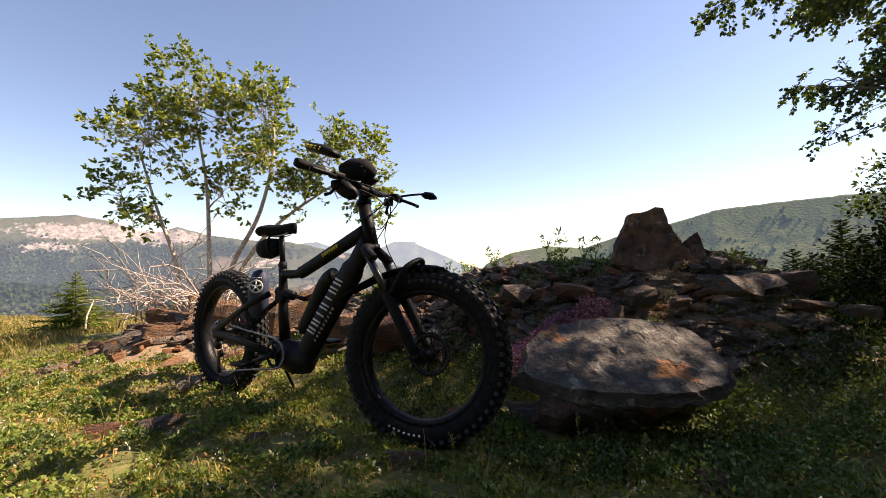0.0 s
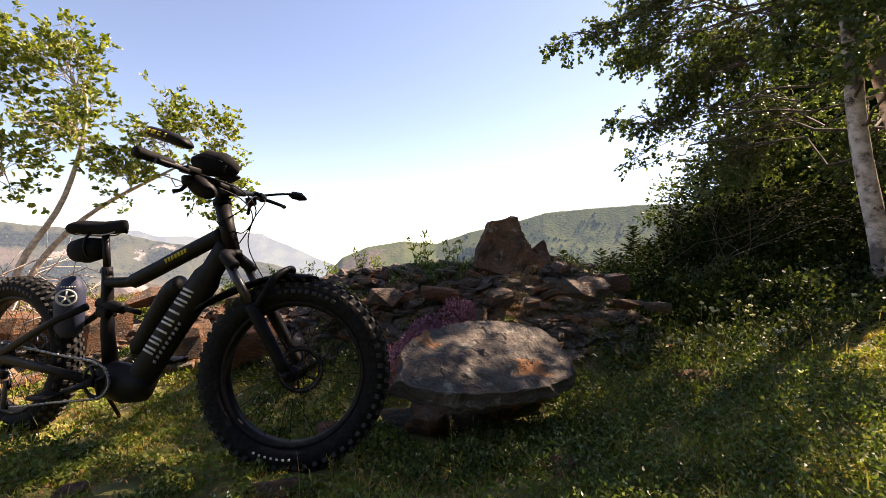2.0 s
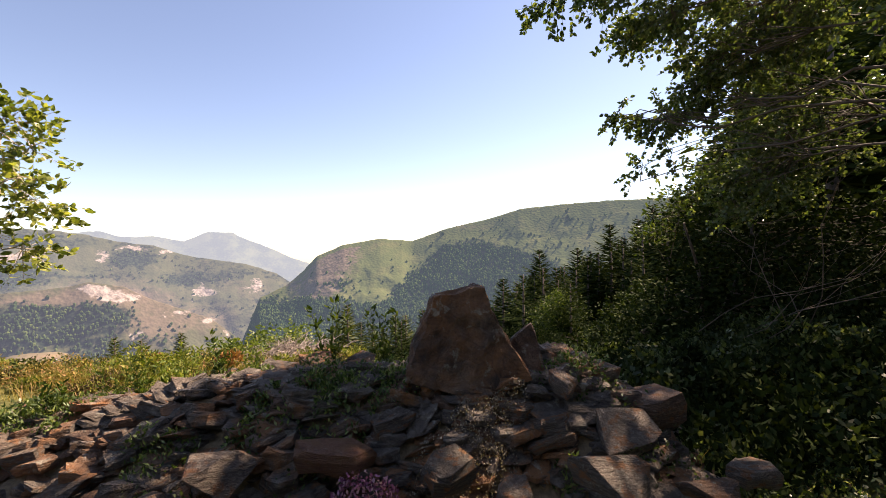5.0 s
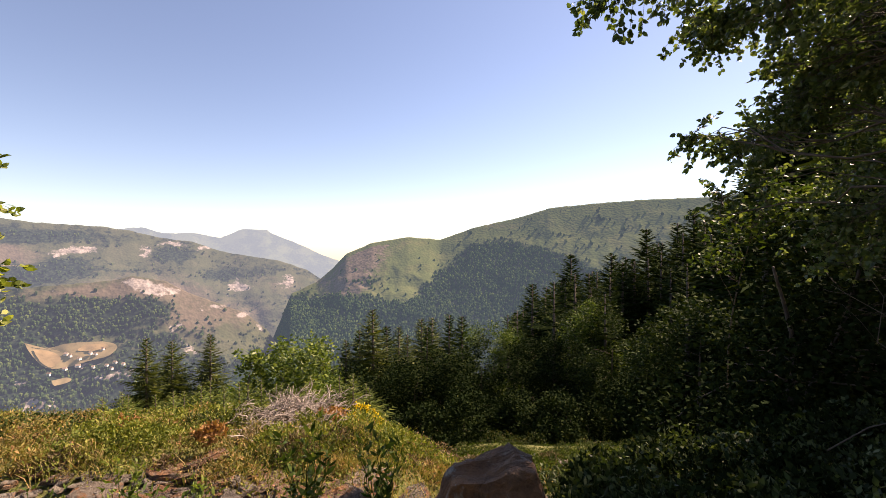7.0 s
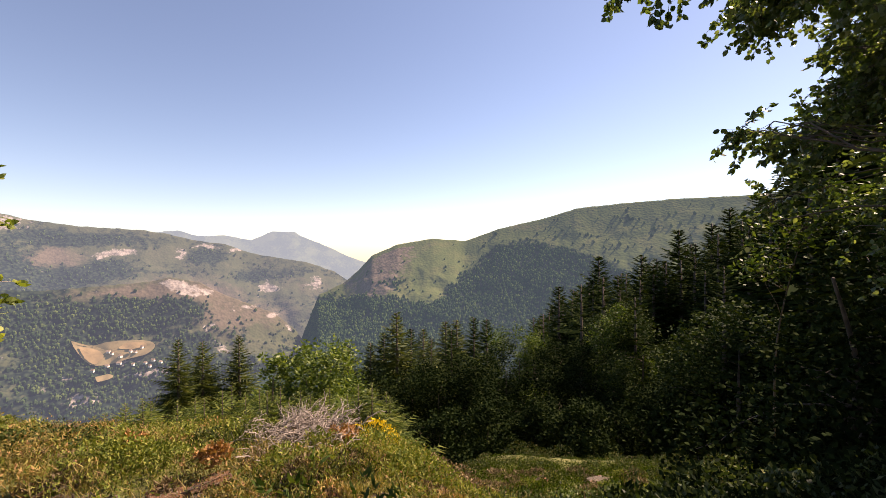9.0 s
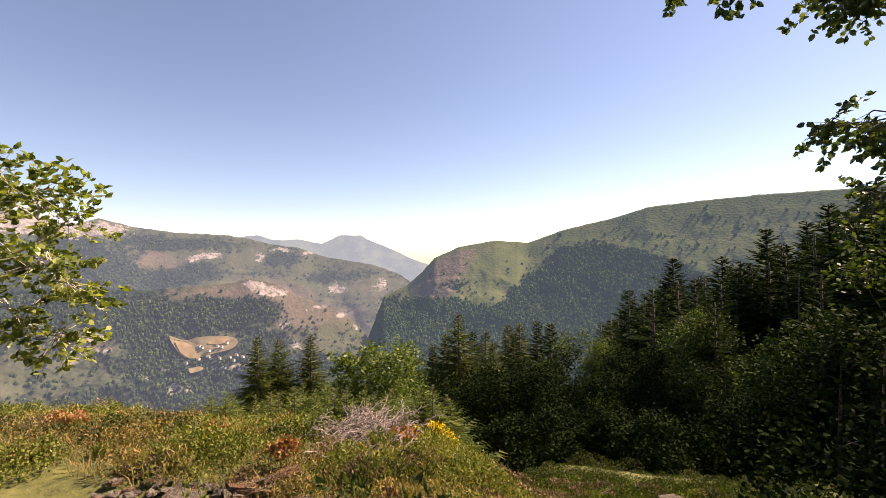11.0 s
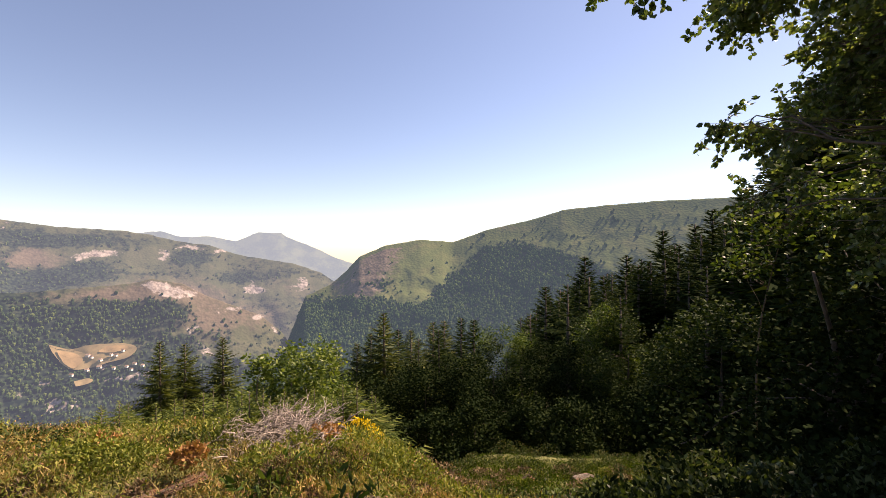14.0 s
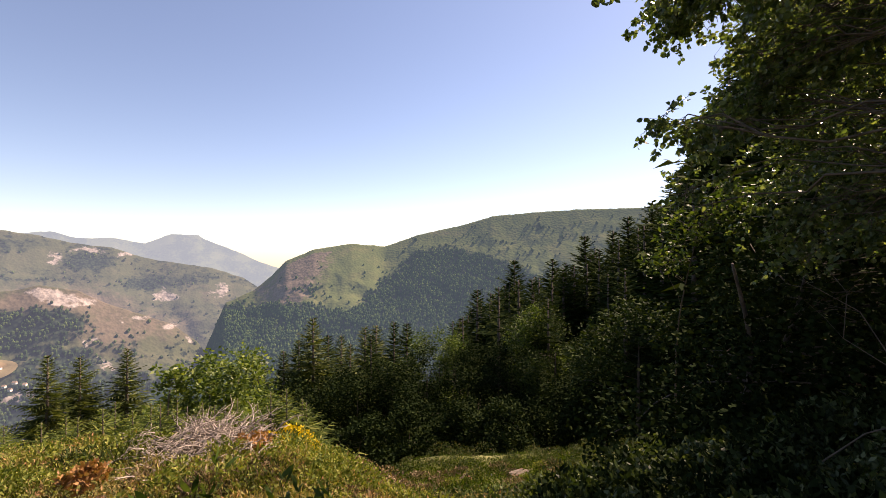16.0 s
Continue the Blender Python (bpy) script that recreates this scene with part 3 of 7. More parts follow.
def on_spur(az, el, nearer=0.96):
    """The place on the valley side that is seen in a direction."""
    lo, hi = 0.0, 1.0
    for _ in range(30):
        t = (lo + hi) / 2
        if slope_point(SPUR, az, t, *SPUR_SHAPE)[1] < el:
            lo = t
        else:
            hi = t
    return Vector(polar(az, el, slope_point(SPUR, az, t, *SPUR_SHAPE)[2] * nearer))


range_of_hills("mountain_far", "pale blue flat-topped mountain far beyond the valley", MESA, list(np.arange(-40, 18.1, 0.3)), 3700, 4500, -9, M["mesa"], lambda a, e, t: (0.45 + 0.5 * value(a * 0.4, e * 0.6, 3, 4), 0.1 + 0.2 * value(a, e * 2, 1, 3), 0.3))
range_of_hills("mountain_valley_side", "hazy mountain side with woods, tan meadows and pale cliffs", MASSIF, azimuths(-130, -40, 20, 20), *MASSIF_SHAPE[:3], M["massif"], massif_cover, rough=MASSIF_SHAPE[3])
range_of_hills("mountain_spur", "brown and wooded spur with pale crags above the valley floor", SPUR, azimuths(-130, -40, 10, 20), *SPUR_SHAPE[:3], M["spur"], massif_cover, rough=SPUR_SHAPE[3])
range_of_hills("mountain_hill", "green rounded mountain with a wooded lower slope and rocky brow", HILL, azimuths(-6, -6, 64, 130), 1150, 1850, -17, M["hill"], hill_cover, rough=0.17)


def far_wood(name, label, ridge, shape, cover, az_range, count, need, mat, tall, seed):
    """Trees of a wood far off: small crowns standing on a slope where its woods are dense."""
    q = np.random.default_rng(seed)
    vs, fs = [], []
    for az, t in zip(q.uniform(*az_range, count), q.uniform(0.06, 0.97, count)):
        az, el, r, top = slope_point(ridge, az, t, *shape)
        if cover(az, el, top)[0] < need + 0.25 * q.normal():
            continue
        p = np.array(polar(az, el, r * 0.999))
        h = tall * q.uniform(0.6, 1.3)
        w, b, n = h * q.uniform(0.40, 0.62), len(vs), 5
        a = 2 * np.pi * (np.arange(n) + q.uniform()) / n
        for z, k in ((-0.2, 0.85), (0.5, 1.0)):
            kk = w * k * q.uniform(0.7, 1.2, n)
            vs += np.stack([p[0] + kk * np.cos(a), p[1] + kk * np.sin(a), p[2] + h * (z + 0 * a)], 1).tolist()
        vs.append([p[0], p[1], p[2] + h])
        for i in range(n):
            j = (i + 1) % n
            fs += [(b + i, b + j, b + n + j, b + n + i), (b + n + i, b + n + j, b + 2 * n)]
    return tagged(raw(name, vs, fs, mat), label, "forest", kind="stuff")


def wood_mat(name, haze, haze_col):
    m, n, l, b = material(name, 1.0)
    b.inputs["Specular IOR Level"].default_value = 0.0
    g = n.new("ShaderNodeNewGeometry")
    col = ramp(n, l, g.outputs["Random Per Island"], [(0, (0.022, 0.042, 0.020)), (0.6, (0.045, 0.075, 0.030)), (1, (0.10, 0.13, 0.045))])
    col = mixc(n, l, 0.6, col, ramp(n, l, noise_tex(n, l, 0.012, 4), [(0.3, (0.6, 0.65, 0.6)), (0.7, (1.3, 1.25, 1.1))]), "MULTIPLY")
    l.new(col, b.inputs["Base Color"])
    # Even blue glow over the crowns, painted in for the haze.
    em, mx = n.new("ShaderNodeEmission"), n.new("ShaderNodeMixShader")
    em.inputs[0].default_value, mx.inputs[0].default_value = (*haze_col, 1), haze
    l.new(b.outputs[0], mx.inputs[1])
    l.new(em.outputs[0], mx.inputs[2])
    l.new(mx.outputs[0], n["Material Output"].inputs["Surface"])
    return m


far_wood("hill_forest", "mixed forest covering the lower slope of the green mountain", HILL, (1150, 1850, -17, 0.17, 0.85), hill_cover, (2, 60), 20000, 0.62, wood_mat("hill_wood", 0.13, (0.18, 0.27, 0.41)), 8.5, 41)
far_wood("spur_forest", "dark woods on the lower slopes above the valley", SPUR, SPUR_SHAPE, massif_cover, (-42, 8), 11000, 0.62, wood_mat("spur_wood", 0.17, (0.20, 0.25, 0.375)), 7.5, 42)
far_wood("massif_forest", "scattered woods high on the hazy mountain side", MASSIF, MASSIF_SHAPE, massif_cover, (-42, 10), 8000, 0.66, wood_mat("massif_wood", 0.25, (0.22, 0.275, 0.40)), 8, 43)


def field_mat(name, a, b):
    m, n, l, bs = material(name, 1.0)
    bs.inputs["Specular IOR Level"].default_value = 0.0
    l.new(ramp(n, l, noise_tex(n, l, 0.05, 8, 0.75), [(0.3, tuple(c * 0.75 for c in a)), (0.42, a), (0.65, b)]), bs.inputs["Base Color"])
    # Grey-blue glow mixed into the field as haze of the air before it.
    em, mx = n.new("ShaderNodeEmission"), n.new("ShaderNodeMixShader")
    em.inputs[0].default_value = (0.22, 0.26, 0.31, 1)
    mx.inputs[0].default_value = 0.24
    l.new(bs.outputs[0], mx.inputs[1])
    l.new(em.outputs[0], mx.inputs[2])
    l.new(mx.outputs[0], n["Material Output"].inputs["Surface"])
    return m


def field(name, label, outline, mat, nearer):
    """A field on the valley side within a ring of directions (azimuth, elevation)."""
    line = smooth_line([Vector((a - 0.3, e + 0.8, 0)) for a, e in outline + outline[:1]], 4)[:-1]
    line = [p + Vector((0.06 * value(p.x * 3, p.y * 3), 0.05 * value(p.x * 3, p.y * 3, 4), 0)) for p in line]
    mid = sum(line, Vector()) / len(line)
    n = len(line)
    rings = (1.0, 0.7, 0.4, 0.1)
    verts = [on_spur(*mid.lerp(p, q).xy, nearer)[:] for q in rings for p in line]
    faces = [(a * n + k, a * n + (k + 1) % n, (a + 1) * n + (k + 1) % n, (a + 1) * n + k) for a in range(len(rings) - 1) for k in range(n)]
    faces.append(tuple((len(rings) - 1) * n + k for k in range(n)))
    return tagged(raw(name, verts, faces, mat, smooth=True), label, "field", kind="structure")


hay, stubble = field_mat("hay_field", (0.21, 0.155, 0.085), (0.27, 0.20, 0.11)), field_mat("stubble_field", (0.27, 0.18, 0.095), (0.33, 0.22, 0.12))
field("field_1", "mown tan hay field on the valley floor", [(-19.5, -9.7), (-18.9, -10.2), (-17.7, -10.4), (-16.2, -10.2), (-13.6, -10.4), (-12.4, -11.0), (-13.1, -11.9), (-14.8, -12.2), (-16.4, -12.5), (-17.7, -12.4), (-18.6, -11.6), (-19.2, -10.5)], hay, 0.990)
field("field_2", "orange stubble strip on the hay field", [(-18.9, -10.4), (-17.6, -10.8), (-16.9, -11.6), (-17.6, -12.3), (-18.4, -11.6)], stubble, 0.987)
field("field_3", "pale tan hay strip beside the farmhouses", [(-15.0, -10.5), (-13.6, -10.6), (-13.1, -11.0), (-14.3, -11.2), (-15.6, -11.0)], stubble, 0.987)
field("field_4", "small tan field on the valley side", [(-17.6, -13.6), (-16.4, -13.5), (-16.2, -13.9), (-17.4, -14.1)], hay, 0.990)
wall_m, roof_m = plain("house_wall", (0.78, 0.74, 0.68), 0.9, 0, 0.1, 0.4), plain("house_roof", (0.42, 0.32, 0.27), 0.9, 0, 0.2, 0.4)
for az, el in ((-16.5, -11.3), (-16.2, -11.5), (-14.6, -11.5), (-14.2, -11.6), (-13.6, -11.2), (-15.5, -11.9), (-16.6, -12.7), (-13.3, -12.9), (-14.4, -12.9), (-15.6, -12.6), (-12.6, -12.7), (-11.9, -13.0), (-17.8, -13.0), (-12.9, -13.3)):
    p = on_spur(az - 0.3, el + 0.8, 0.988)
    h = thing("farmhouse", "small pale farmhouse far down in the valley", "house", "valley houses", at=p[:], turn=-25 + (az * 37) % 24 - 12)
    w, d, k = rng.uniform(6, 11), rng.uniform(5, 7), rng.uniform(4, 5.5)
    bm = bmesh.new()
    block(bm, (w, d, k), Matrix.Translation((0, 0, k / 2 - 2)))
    part("wall", bm, wall_m, h, smooth=False)
    bm = bmesh.new()
    vs = [bm.verts.new(v) for v in ((-w * 0.54, -d * 0.6, k - 2.2), (w * 0.54, -d * 0.6, k - 2.2), (w * 0.54, d * 0.6, k - 2.2), (-w * 0.54, d * 0.6, k - 2.2), (-w * 0.54, 0, k + 1.6), (w * 0.54, 0, k + 1.6))]
    for f in ((0, 1, 5, 4), (2, 3, 4, 5), (0, 4, 3), (1, 2, 5), (3, 2, 1, 0)):
        bm.faces.new([vs[q] for q in f])
    part("roof", bm, roof_m, h, smooth=False)


# ---------------------------------------------------------------- stones
def hull_mesh(name, seed, n=18, flat=0.55, bevel=0.0):
    """An angular broken stone about one metre across."""
    r = np.random.default_rng(seed)
    bm = bmesh.new()
    for _ in range(n):
        v = r.normal(size=3)
        v /= np.linalg.norm(v)
        v = np.sign(v) * np.abs(v) ** 0.6
        bm.verts.new((v[0] * 0.5 * r.uniform(0.75, 1), v[1] * 0.5 * r.uniform(0.75, 1), v[2] * 0.5 * flat * r.uniform(0.8, 1)))
    res = bmesh.ops.convex_hull(bm, input=bm.verts)
    bmesh.ops.delete(bm, geom=list({e for e in res["geom_interior"] if isinstance(e, bmesh.types.BMVert)}), context="VERTS")
    if bevel:
        bmesh.ops.bevel(bm, geom=list(bm.edges), offset=bevel, segments=1, affect="EDGES")
    me = bpy.data.meshes.new(name)
    bm.to_mesh(me)
    bm.free()
    return me


def plate_mesh(name, seed, sides, flat):
    """A broken plate of schist about one metre across, with chipped edges and split layers."""
    r = np.random.default_rng(seed)
    bm = bmesh.new()
    ang = 2 * math.pi * (np.arange(sides) + r.uniform(-0.4, 0.4, sides)) / sides
    rad = r.uniform(0.30, 0.56, sides)
    shift, tip = r.uniform(-0.07, 0.07, 2), r.uniform(-0.12, 0.12, 2) * flat
    rings = []
    for z, k in ((-0.5, 0.80), (-0.28, 0.97), (0.25, 1.0), (0.5, 0.86)):
        rings.append([bm.verts.new(((q * k * g + shift[0] * z) * math.cos(a), (q * k * g + shift[1] * z) * math.sin(a), flat * (z + e) + z * 2 * (tip[0] * math.cos(a) + tip[1] * math.sin(a))))
                      for a, q, g, e in zip(ang, rad, r.uniform(0.84, 1.08, sides), r.uniform(-0.13, 0.13, sides))])
    for a, b in zip(rings, rings[1:]):
        for i in range(sides):
            bm.faces.new((a[i], a[(i + 1) % sides], b[(i + 1) % sides], b[i]))
    bm.faces.new(rings[0][::-1])
    bm.faces.new(rings[-1])
    me = bpy.data.meshes.new(name)
    bm.to_mesh(me)
    bm.free()
    return me


STONES = {k: [plate_mesh("stone", 40 + i, 6 + i % 3, 0.5 + 0.05 * (i % 5)) if i % 4 else hull_mesh("stone", 40 + i, 10 + i % 4, 0.6) for i in range(12)] for k in ("rock", "rust", "red")}
for k, meshes in STONES.items():
    for me in meshes:
        me.materials.append(M[k])


def rough_rock(name, outline, depth, m, mat, label, seed=0, grain=0.05, detail=3, cuts=2, dome=0.0, crag=0.05, tuck=0.9):
    """A big stone from an outline in its own plane (x, y), thick along z, broken and layered."""
    bm = bmesh.new()
    top = [bm.verts.new((x * 0.93, y * 0.93, depth / 2)) for x, y in outline]
    mid = [bm.verts.new((x, y, depth * 0.12)) for x, y in outline]
    low = [bm.verts.new((x * tuck, y * tuck, -depth / 2)) for x, y in outline]
    n = len(outline)
    for a, b in ((top, mid), (mid, low)):
        for i in range(n):
            bm.faces.new((a[i], b[i], b[(i + 1) % n], a[(i + 1) % n]))
    bm.faces.new(top)
    bm.faces.new(low[::-1])
    bmesh.ops.recalc_face_normals(bm, faces=bm.faces)
    bmesh.ops.triangulate(bm, faces=[f for f in bm.faces if len(f.verts) > 4])
    for _ in range(detail):
        bmesh.ops.subdivide_edges(bm, edges=[e for e in bm.edges if e.calc_length() > grain * 1.2], cuts=1, use_grid_fill=True)
        bmesh.ops.triangulate(bm, faces=[f for f in bm.faces if len(f.verts) > 4])
    size = max(abs(c) for p in outline for c in p)
    bm.normal_update()
    for v in bm.verts:
        p = v.co
        v.co += p.normalized() * (0.045 * size * value(p.x * 3.2, p.y * 3.2, p.z * 5, 5, seed) + 0.03 * size * value(p.x * 12, p.y * 12, p.z * 22, 4, seed + 3))
        q = Vector((p.x * 9, p.y * 9, p.z * 14 + seed))
        v.co += v.normal * crag * size * (abs(noise.noise(q)) * -1.6 + 0.4 + 0.5 * noise.noise(q * 3.1))
        v.co.z += dome * (1 - (p.x ** 2 + p.y ** 2) / size ** 2) * (p.z > 0)
        # layers
        v.co.z += 0.02 * depth * math.sin(28 * p.z / depth + 3 * value(p.x * 3, p.y * 3, 0, 2, seed))
    ob = part(name, bm, mat, smooth=False)
    ob.matrix_world = m
    return tagged(ob, label, "rock")


def put_stone(x, y, z, size, turn, kind, name="stone", label="", group="", tilt=(0, 0), pick=0, parent=None):
    ob = new(name, STONES[kind][pick % 12])
    ob.matrix_world = pose(x, y, z, tilt[0], tilt[1], turn) @ Matrix.Diagonal((*size, 1))
    if parent:
        ob.parent = parent
    if label:
        tagged(ob, label, "rock", group)
    return ob


# the broad slab before the pile: its face leans towards the path
slab_out = [(-0.52, -0.10), (-0.36, -0.21), (-0.20, -0.26), (0.0, -0.28), (0.20, -0.29), (0.40, -0.22), (0.50, -0.10), (0.51, 0.06), (0.46, 0.20), (0.26, 0.30),
            (0.05, 0.32), (-0.22, 0.26), (-0.42, 0.10)]
rough_rock("slab_rock", slab_out, 0.13, pose(1.57, 2.630, 0.265, 24.6, 0, 0), M["slab"], "broad grey schist slab leaning against the rock pile", 2, 0.03, 5, dome=0.02, crag=0.028, tuck=0.72)
# the pointed stone set upright on the crest
tri_out = [(-0.29, -0.17), (-0.245, -0.02), (-0.175, 0.13), (-0.145, 0.20), (-0.06, 0.215), (0.03, 0.255), (0.075, 0.24), (0.11, 0.13), (0.185, 0.0), (0.28, -0.17), (0.02, -0.24)]
rough_rock("standing_rock", tri_out, 0.20, pose(2.37, 3.61, 0.86, 82, 0, -27), M["rust"], "pointed rust-brown schist block standing on the rock pile", 5, 0.025, 5, crag=0.06)
tri2 = [(-0.10, -0.12), (-0.09, 0.06), (-0.02, 0.15), (0.04, 0.06), (0.12, -0.12)]
rough_rock("standing_rock", tri2, 0.10, pose(2.62, 3.50, 0.78, 78, 14, -40), M["rust"], "small dark upright schist splinter on the rock pile", 9, 0.03, 3)

pile = thing("rock_pile", "heap of broken grey and rusty schist stones", "rock pile", at=(2.0, 3.7, 0.5))
pile_inv = pile.matrix_world.inverted()


def pile_stone(x, y, z, size, turn, kind, tilt, pick):
    ob = put_stone(x, y, z, size, turn, kind, tilt=tilt, pick=pick)
    ob.matrix_world = pile_inv @ ob.matrix_world
    ob.parent = pile


BIG = (  # x, y, z, sx, sy, sz, turn, kind
    (2.40, 2.86, 0.60, 0.34, 0.30, 0.26, 20, "rock"), (1.75, 3.50, 0.54, 0.38, 0.22, 0.16, -28, "red"), (1.93, 3.86, 0.62, 0.36, 0.26, 0.26, 10, "red"),
    (1.76, 2.98, 0.47, 0.12, 0.10, 0.12, 30, "rock"), (1.38, 3.62, 0.52, 0.34, 0.26, 0.30, -15, "rock"), (1.12, 3.66, 0.42, 0.40, 0.28, 0.20, 12, "rock"),
    (1.55, 4.02, 0.62, 0.26, 0.20, 0.24, -40, "rock"), (1.85, 4.25, 0.66, 0.24, 0.22, 0.22, 15, "rust"), (2.70, 3.05, 0.60, 0.34, 0.28, 0.24, -10, "rock"),
    (2.95, 3.15, 0.60, 0.36, 0.26, 0.20, -35, "rock"), (2.62, 3.28, 0.72, 0.24, 0.18, 0.14, 60, "rock"), (2.86, 3.36, 0.70, 0.30, 0.20, 0.14, -20, "rock"),
    (0.92, 4.02, 0.42, 0.36, 0.30, 0.18, -20, "rock"), (0.55, 3.75, 0.26, 0.46, 0.32, 0.40, 10, "red"), (0.20, 4.05, 0.24, 0.48, 0.34, 0.42, -30, "rust"),
    (0.62, 4.35, 0.50, 0.42, 0.22, 0.12, -25, "rock"), (0.30, 4.60, 0.46, 0.44, 0.24, 0.12, -15, "rust"), (1.20, 4.20, 0.58, 0.38, 0.24, 0.14, -10, "rock"),
    (1.40, 4.45, 0.60, 0.34, 0.22, 0.14, 20, "rock"), (1.70, 4.55, 0.58, 0.32, 0.24, 0.18, -30, "rock"), (2.10, 4.30, 0.64, 0.28, 0.22, 0.2, 40, "rock"),
    (2.05, 3.25, 0.52, 0.26, 0.20, 0.16, -20, "rock"), (2.20, 3.05, 0.50, 0.22, 0.18, 0.14, 15, "rock"), (1.98, 3.55, 0.60, 0.24, 0.18, 0.12, 5, "rock"),
    (2.75, 2.78, 0.50, 0.30, 0.22, 0.14, 10, "rust"), (3.05, 2.80, 0.46, 0.26, 0.2, 0.12, -20, "rock"), (0.78, 3.45, 0.2, 0.3, 0.24, 0.3, 30, "rust"),
)
for i, (x, y, z, sx, sy, sz, turn, kind) in enumerate(BIG):
    pile_stone(x, y, z, (sx * 0.85, sy * 0.85, sz * 0.85), turn, kind, (rng.uniform(-16, 16), rng.uniform(-16, 16)), i)
for i in range(230):
    s, u = rng.uniform(3.75, 5.0), rng.uniform(-2.4, 1.25)
    x, y = xy(s, u)
    if math.hypot(x - 1.57, y - 2.6) < 0.45:
        continue
    k = rng.uniform(0.08, 0.19) * (1.0 if i % 3 else 0.65)
    z = height(x, y) + k * 0.16
    pile_stone(x, y, z, (k * rng.uniform(1.1, 1.7), k * rng.uniform(0.8, 1.1), k * rng.uniform(0.35, 0.7)), rng.uniform(-40, 40) - 25, "rust" if rng.random() < 0.25 else "rock",
               (rng.uniform(-20, 20), rng.uniform(-20, 20)), int(rng.integers(12)))

for i in range(70):
    x, y = xy(rng.uniform(4.9, 6.0), rng.uniform(-2.6, 0.9))
    k = rng.uniform(0.14, 0.34)
    pile_stone(x, y, height(x, y) + 0.02, (k * 1.4, k, k * 0.35), rng.uniform(-60, 60) - 20, "rock" if i % 3 else "rust", (rng.uniform(-12, 12), rng.uniform(-12, 12)), i)


def rubble(name, label, n, box, lo, hi, kind, gap):
    vs, fs, base = [], [], 0
    for _ in range(n):
        s, u = rng.uniform(box[0], box[1]), rng.uniform(box[2], box[3])
        x, y = xy(s, u)
        if math.hypot(x - 1.57, y - 2.6) < 0.5 or mound(s, u) < gap:
            continue
        me = STONES[kind][int(rng.integers(12))]
        k = rng.uniform(lo, hi)
        m = pose(x, y, height(x, y) + k * rng.uniform(0.1, 0.4), rng.uniform(-24, 24), rng.uniform(-24, 24), rng.uniform(-60, 60) - 25) @ Matrix.Diagonal((k * rng.uniform(1.2, 1.8), k, k * rng.uniform(0.35, 0.8), 1))
        vs += [(m @ v.co)[:] for v in me.vertices]
        fs += [tuple(base + j for j in p.vertices) for p in me.polygons]
        base = len(vs)
    tagged(raw(name, vs, fs, M[kind]), label, "rubble", kind="stuff")


rubble("rubble", "small broken grey schist rubble between the larger stones", 2600, (3.6, 5.2, -2.6, 1.45), 0.04, 0.14, "rock", 0.07)
rubble("rubble", "small rusty schist rubble between the larger stones", 700, (3.6, 5.2, -2.6, 1.45), 0.04, 0.13, "rust", 0.07)
rubble("gravel", "flat schist chips scattered behind the rock pile", 700, (4.9, 5.9, -2.6, 1.0), 0.03, 0.10, "rock", -1.0)

# single stones in the turf
for i, (x, y, sx, sy, sz, turn, kind, label) in enumerate((
        (-0.76, 2.87, 0.20, 0.14, 0.10, 10, "red", "flat reddish stone sunk in the grass"), (-0.56, 2.95, 0.22, 0.14, 0.10, 30, "rock", "pale ochre stone sunk in the grass"),
        (-0.05, 2.72, 0.13, 0.08, 0.07, 5, "red", "small reddish stone sunk in the grass"), (0.60, 2.40, 0.20, 0.12, 0.10, 15, "rust", "rounded brown stone in front of the bicycle wheel"),
        (0.87, 2.82, 0.16, 0.11, 0.12, -20, "red", "pale pinkish stone behind the bicycle wheel"), (1.63, 2.13, 0.13, 0.10, 0.09, 0, "rock", "small pale stone sunk in the grass"),
        (2.72, 2.32, 0.28, 0.14, 0.10, -12, "red", "long reddish stone lying in the turf"), (3.15, 2.55, 0.18, 0.12, 0.10, 10, "rock", "grey stone lying in the turf"),
        (-0.72, 3.55, 0.22, 0.16, 0.14, 20, "rock", "grey stone beside the rear wheel"), (3.05, 2.1, 0.16, 0.1, 0.07, 30, "rock", "pale flat stone in the turf"),
        (6.62, 8.25, 0.42, 0.26, 0.22, -10, "rock", "pale stone on the clearing"), (5.75, 8.55, 0.36, 0.22, 0.16, 20, "rust", "brown stone on the clearing"),
        (6.1, 8.9, 0.3, 0.2, 0.12, 40, "rock", "pale stone on the clearing"), (3.3, 7.3, 0.3, 0.22, 0.2, 15, "rust", "brown stone among the heath"))):
    put_stone(x, y, height(x, y) + sz * 0.15, (sx * 1.15, sy * 1.15, sz * 1.6), turn, kind, "loose_stone", label, "loose stones", (rng.uniform(-8, 8), rng.uniform(-8, 8)), 4 * (i % 3))
# Stones added under the slab, where there is only black shadow.
for i, (x, y) in enumerate(((1.20, 2.78), (1.34, 2.72), (1.49, 2.70), (1.64, 2.70), (1.80, 2.72), (1.94, 2.76), (1.40, 2.86), (1.62, 2.86), (1.82, 2.88))):
    put_stone(x, y, height(x, y) + 0.05, (0.26, 0.24, 0.24 if y > 2.75 else 0.17), 23 * i, "rust" if i % 2 else "rock", "loose_stone", "stone added under the leaning slab to fill its shadowed gap", "loose stones", (6, -5), i)
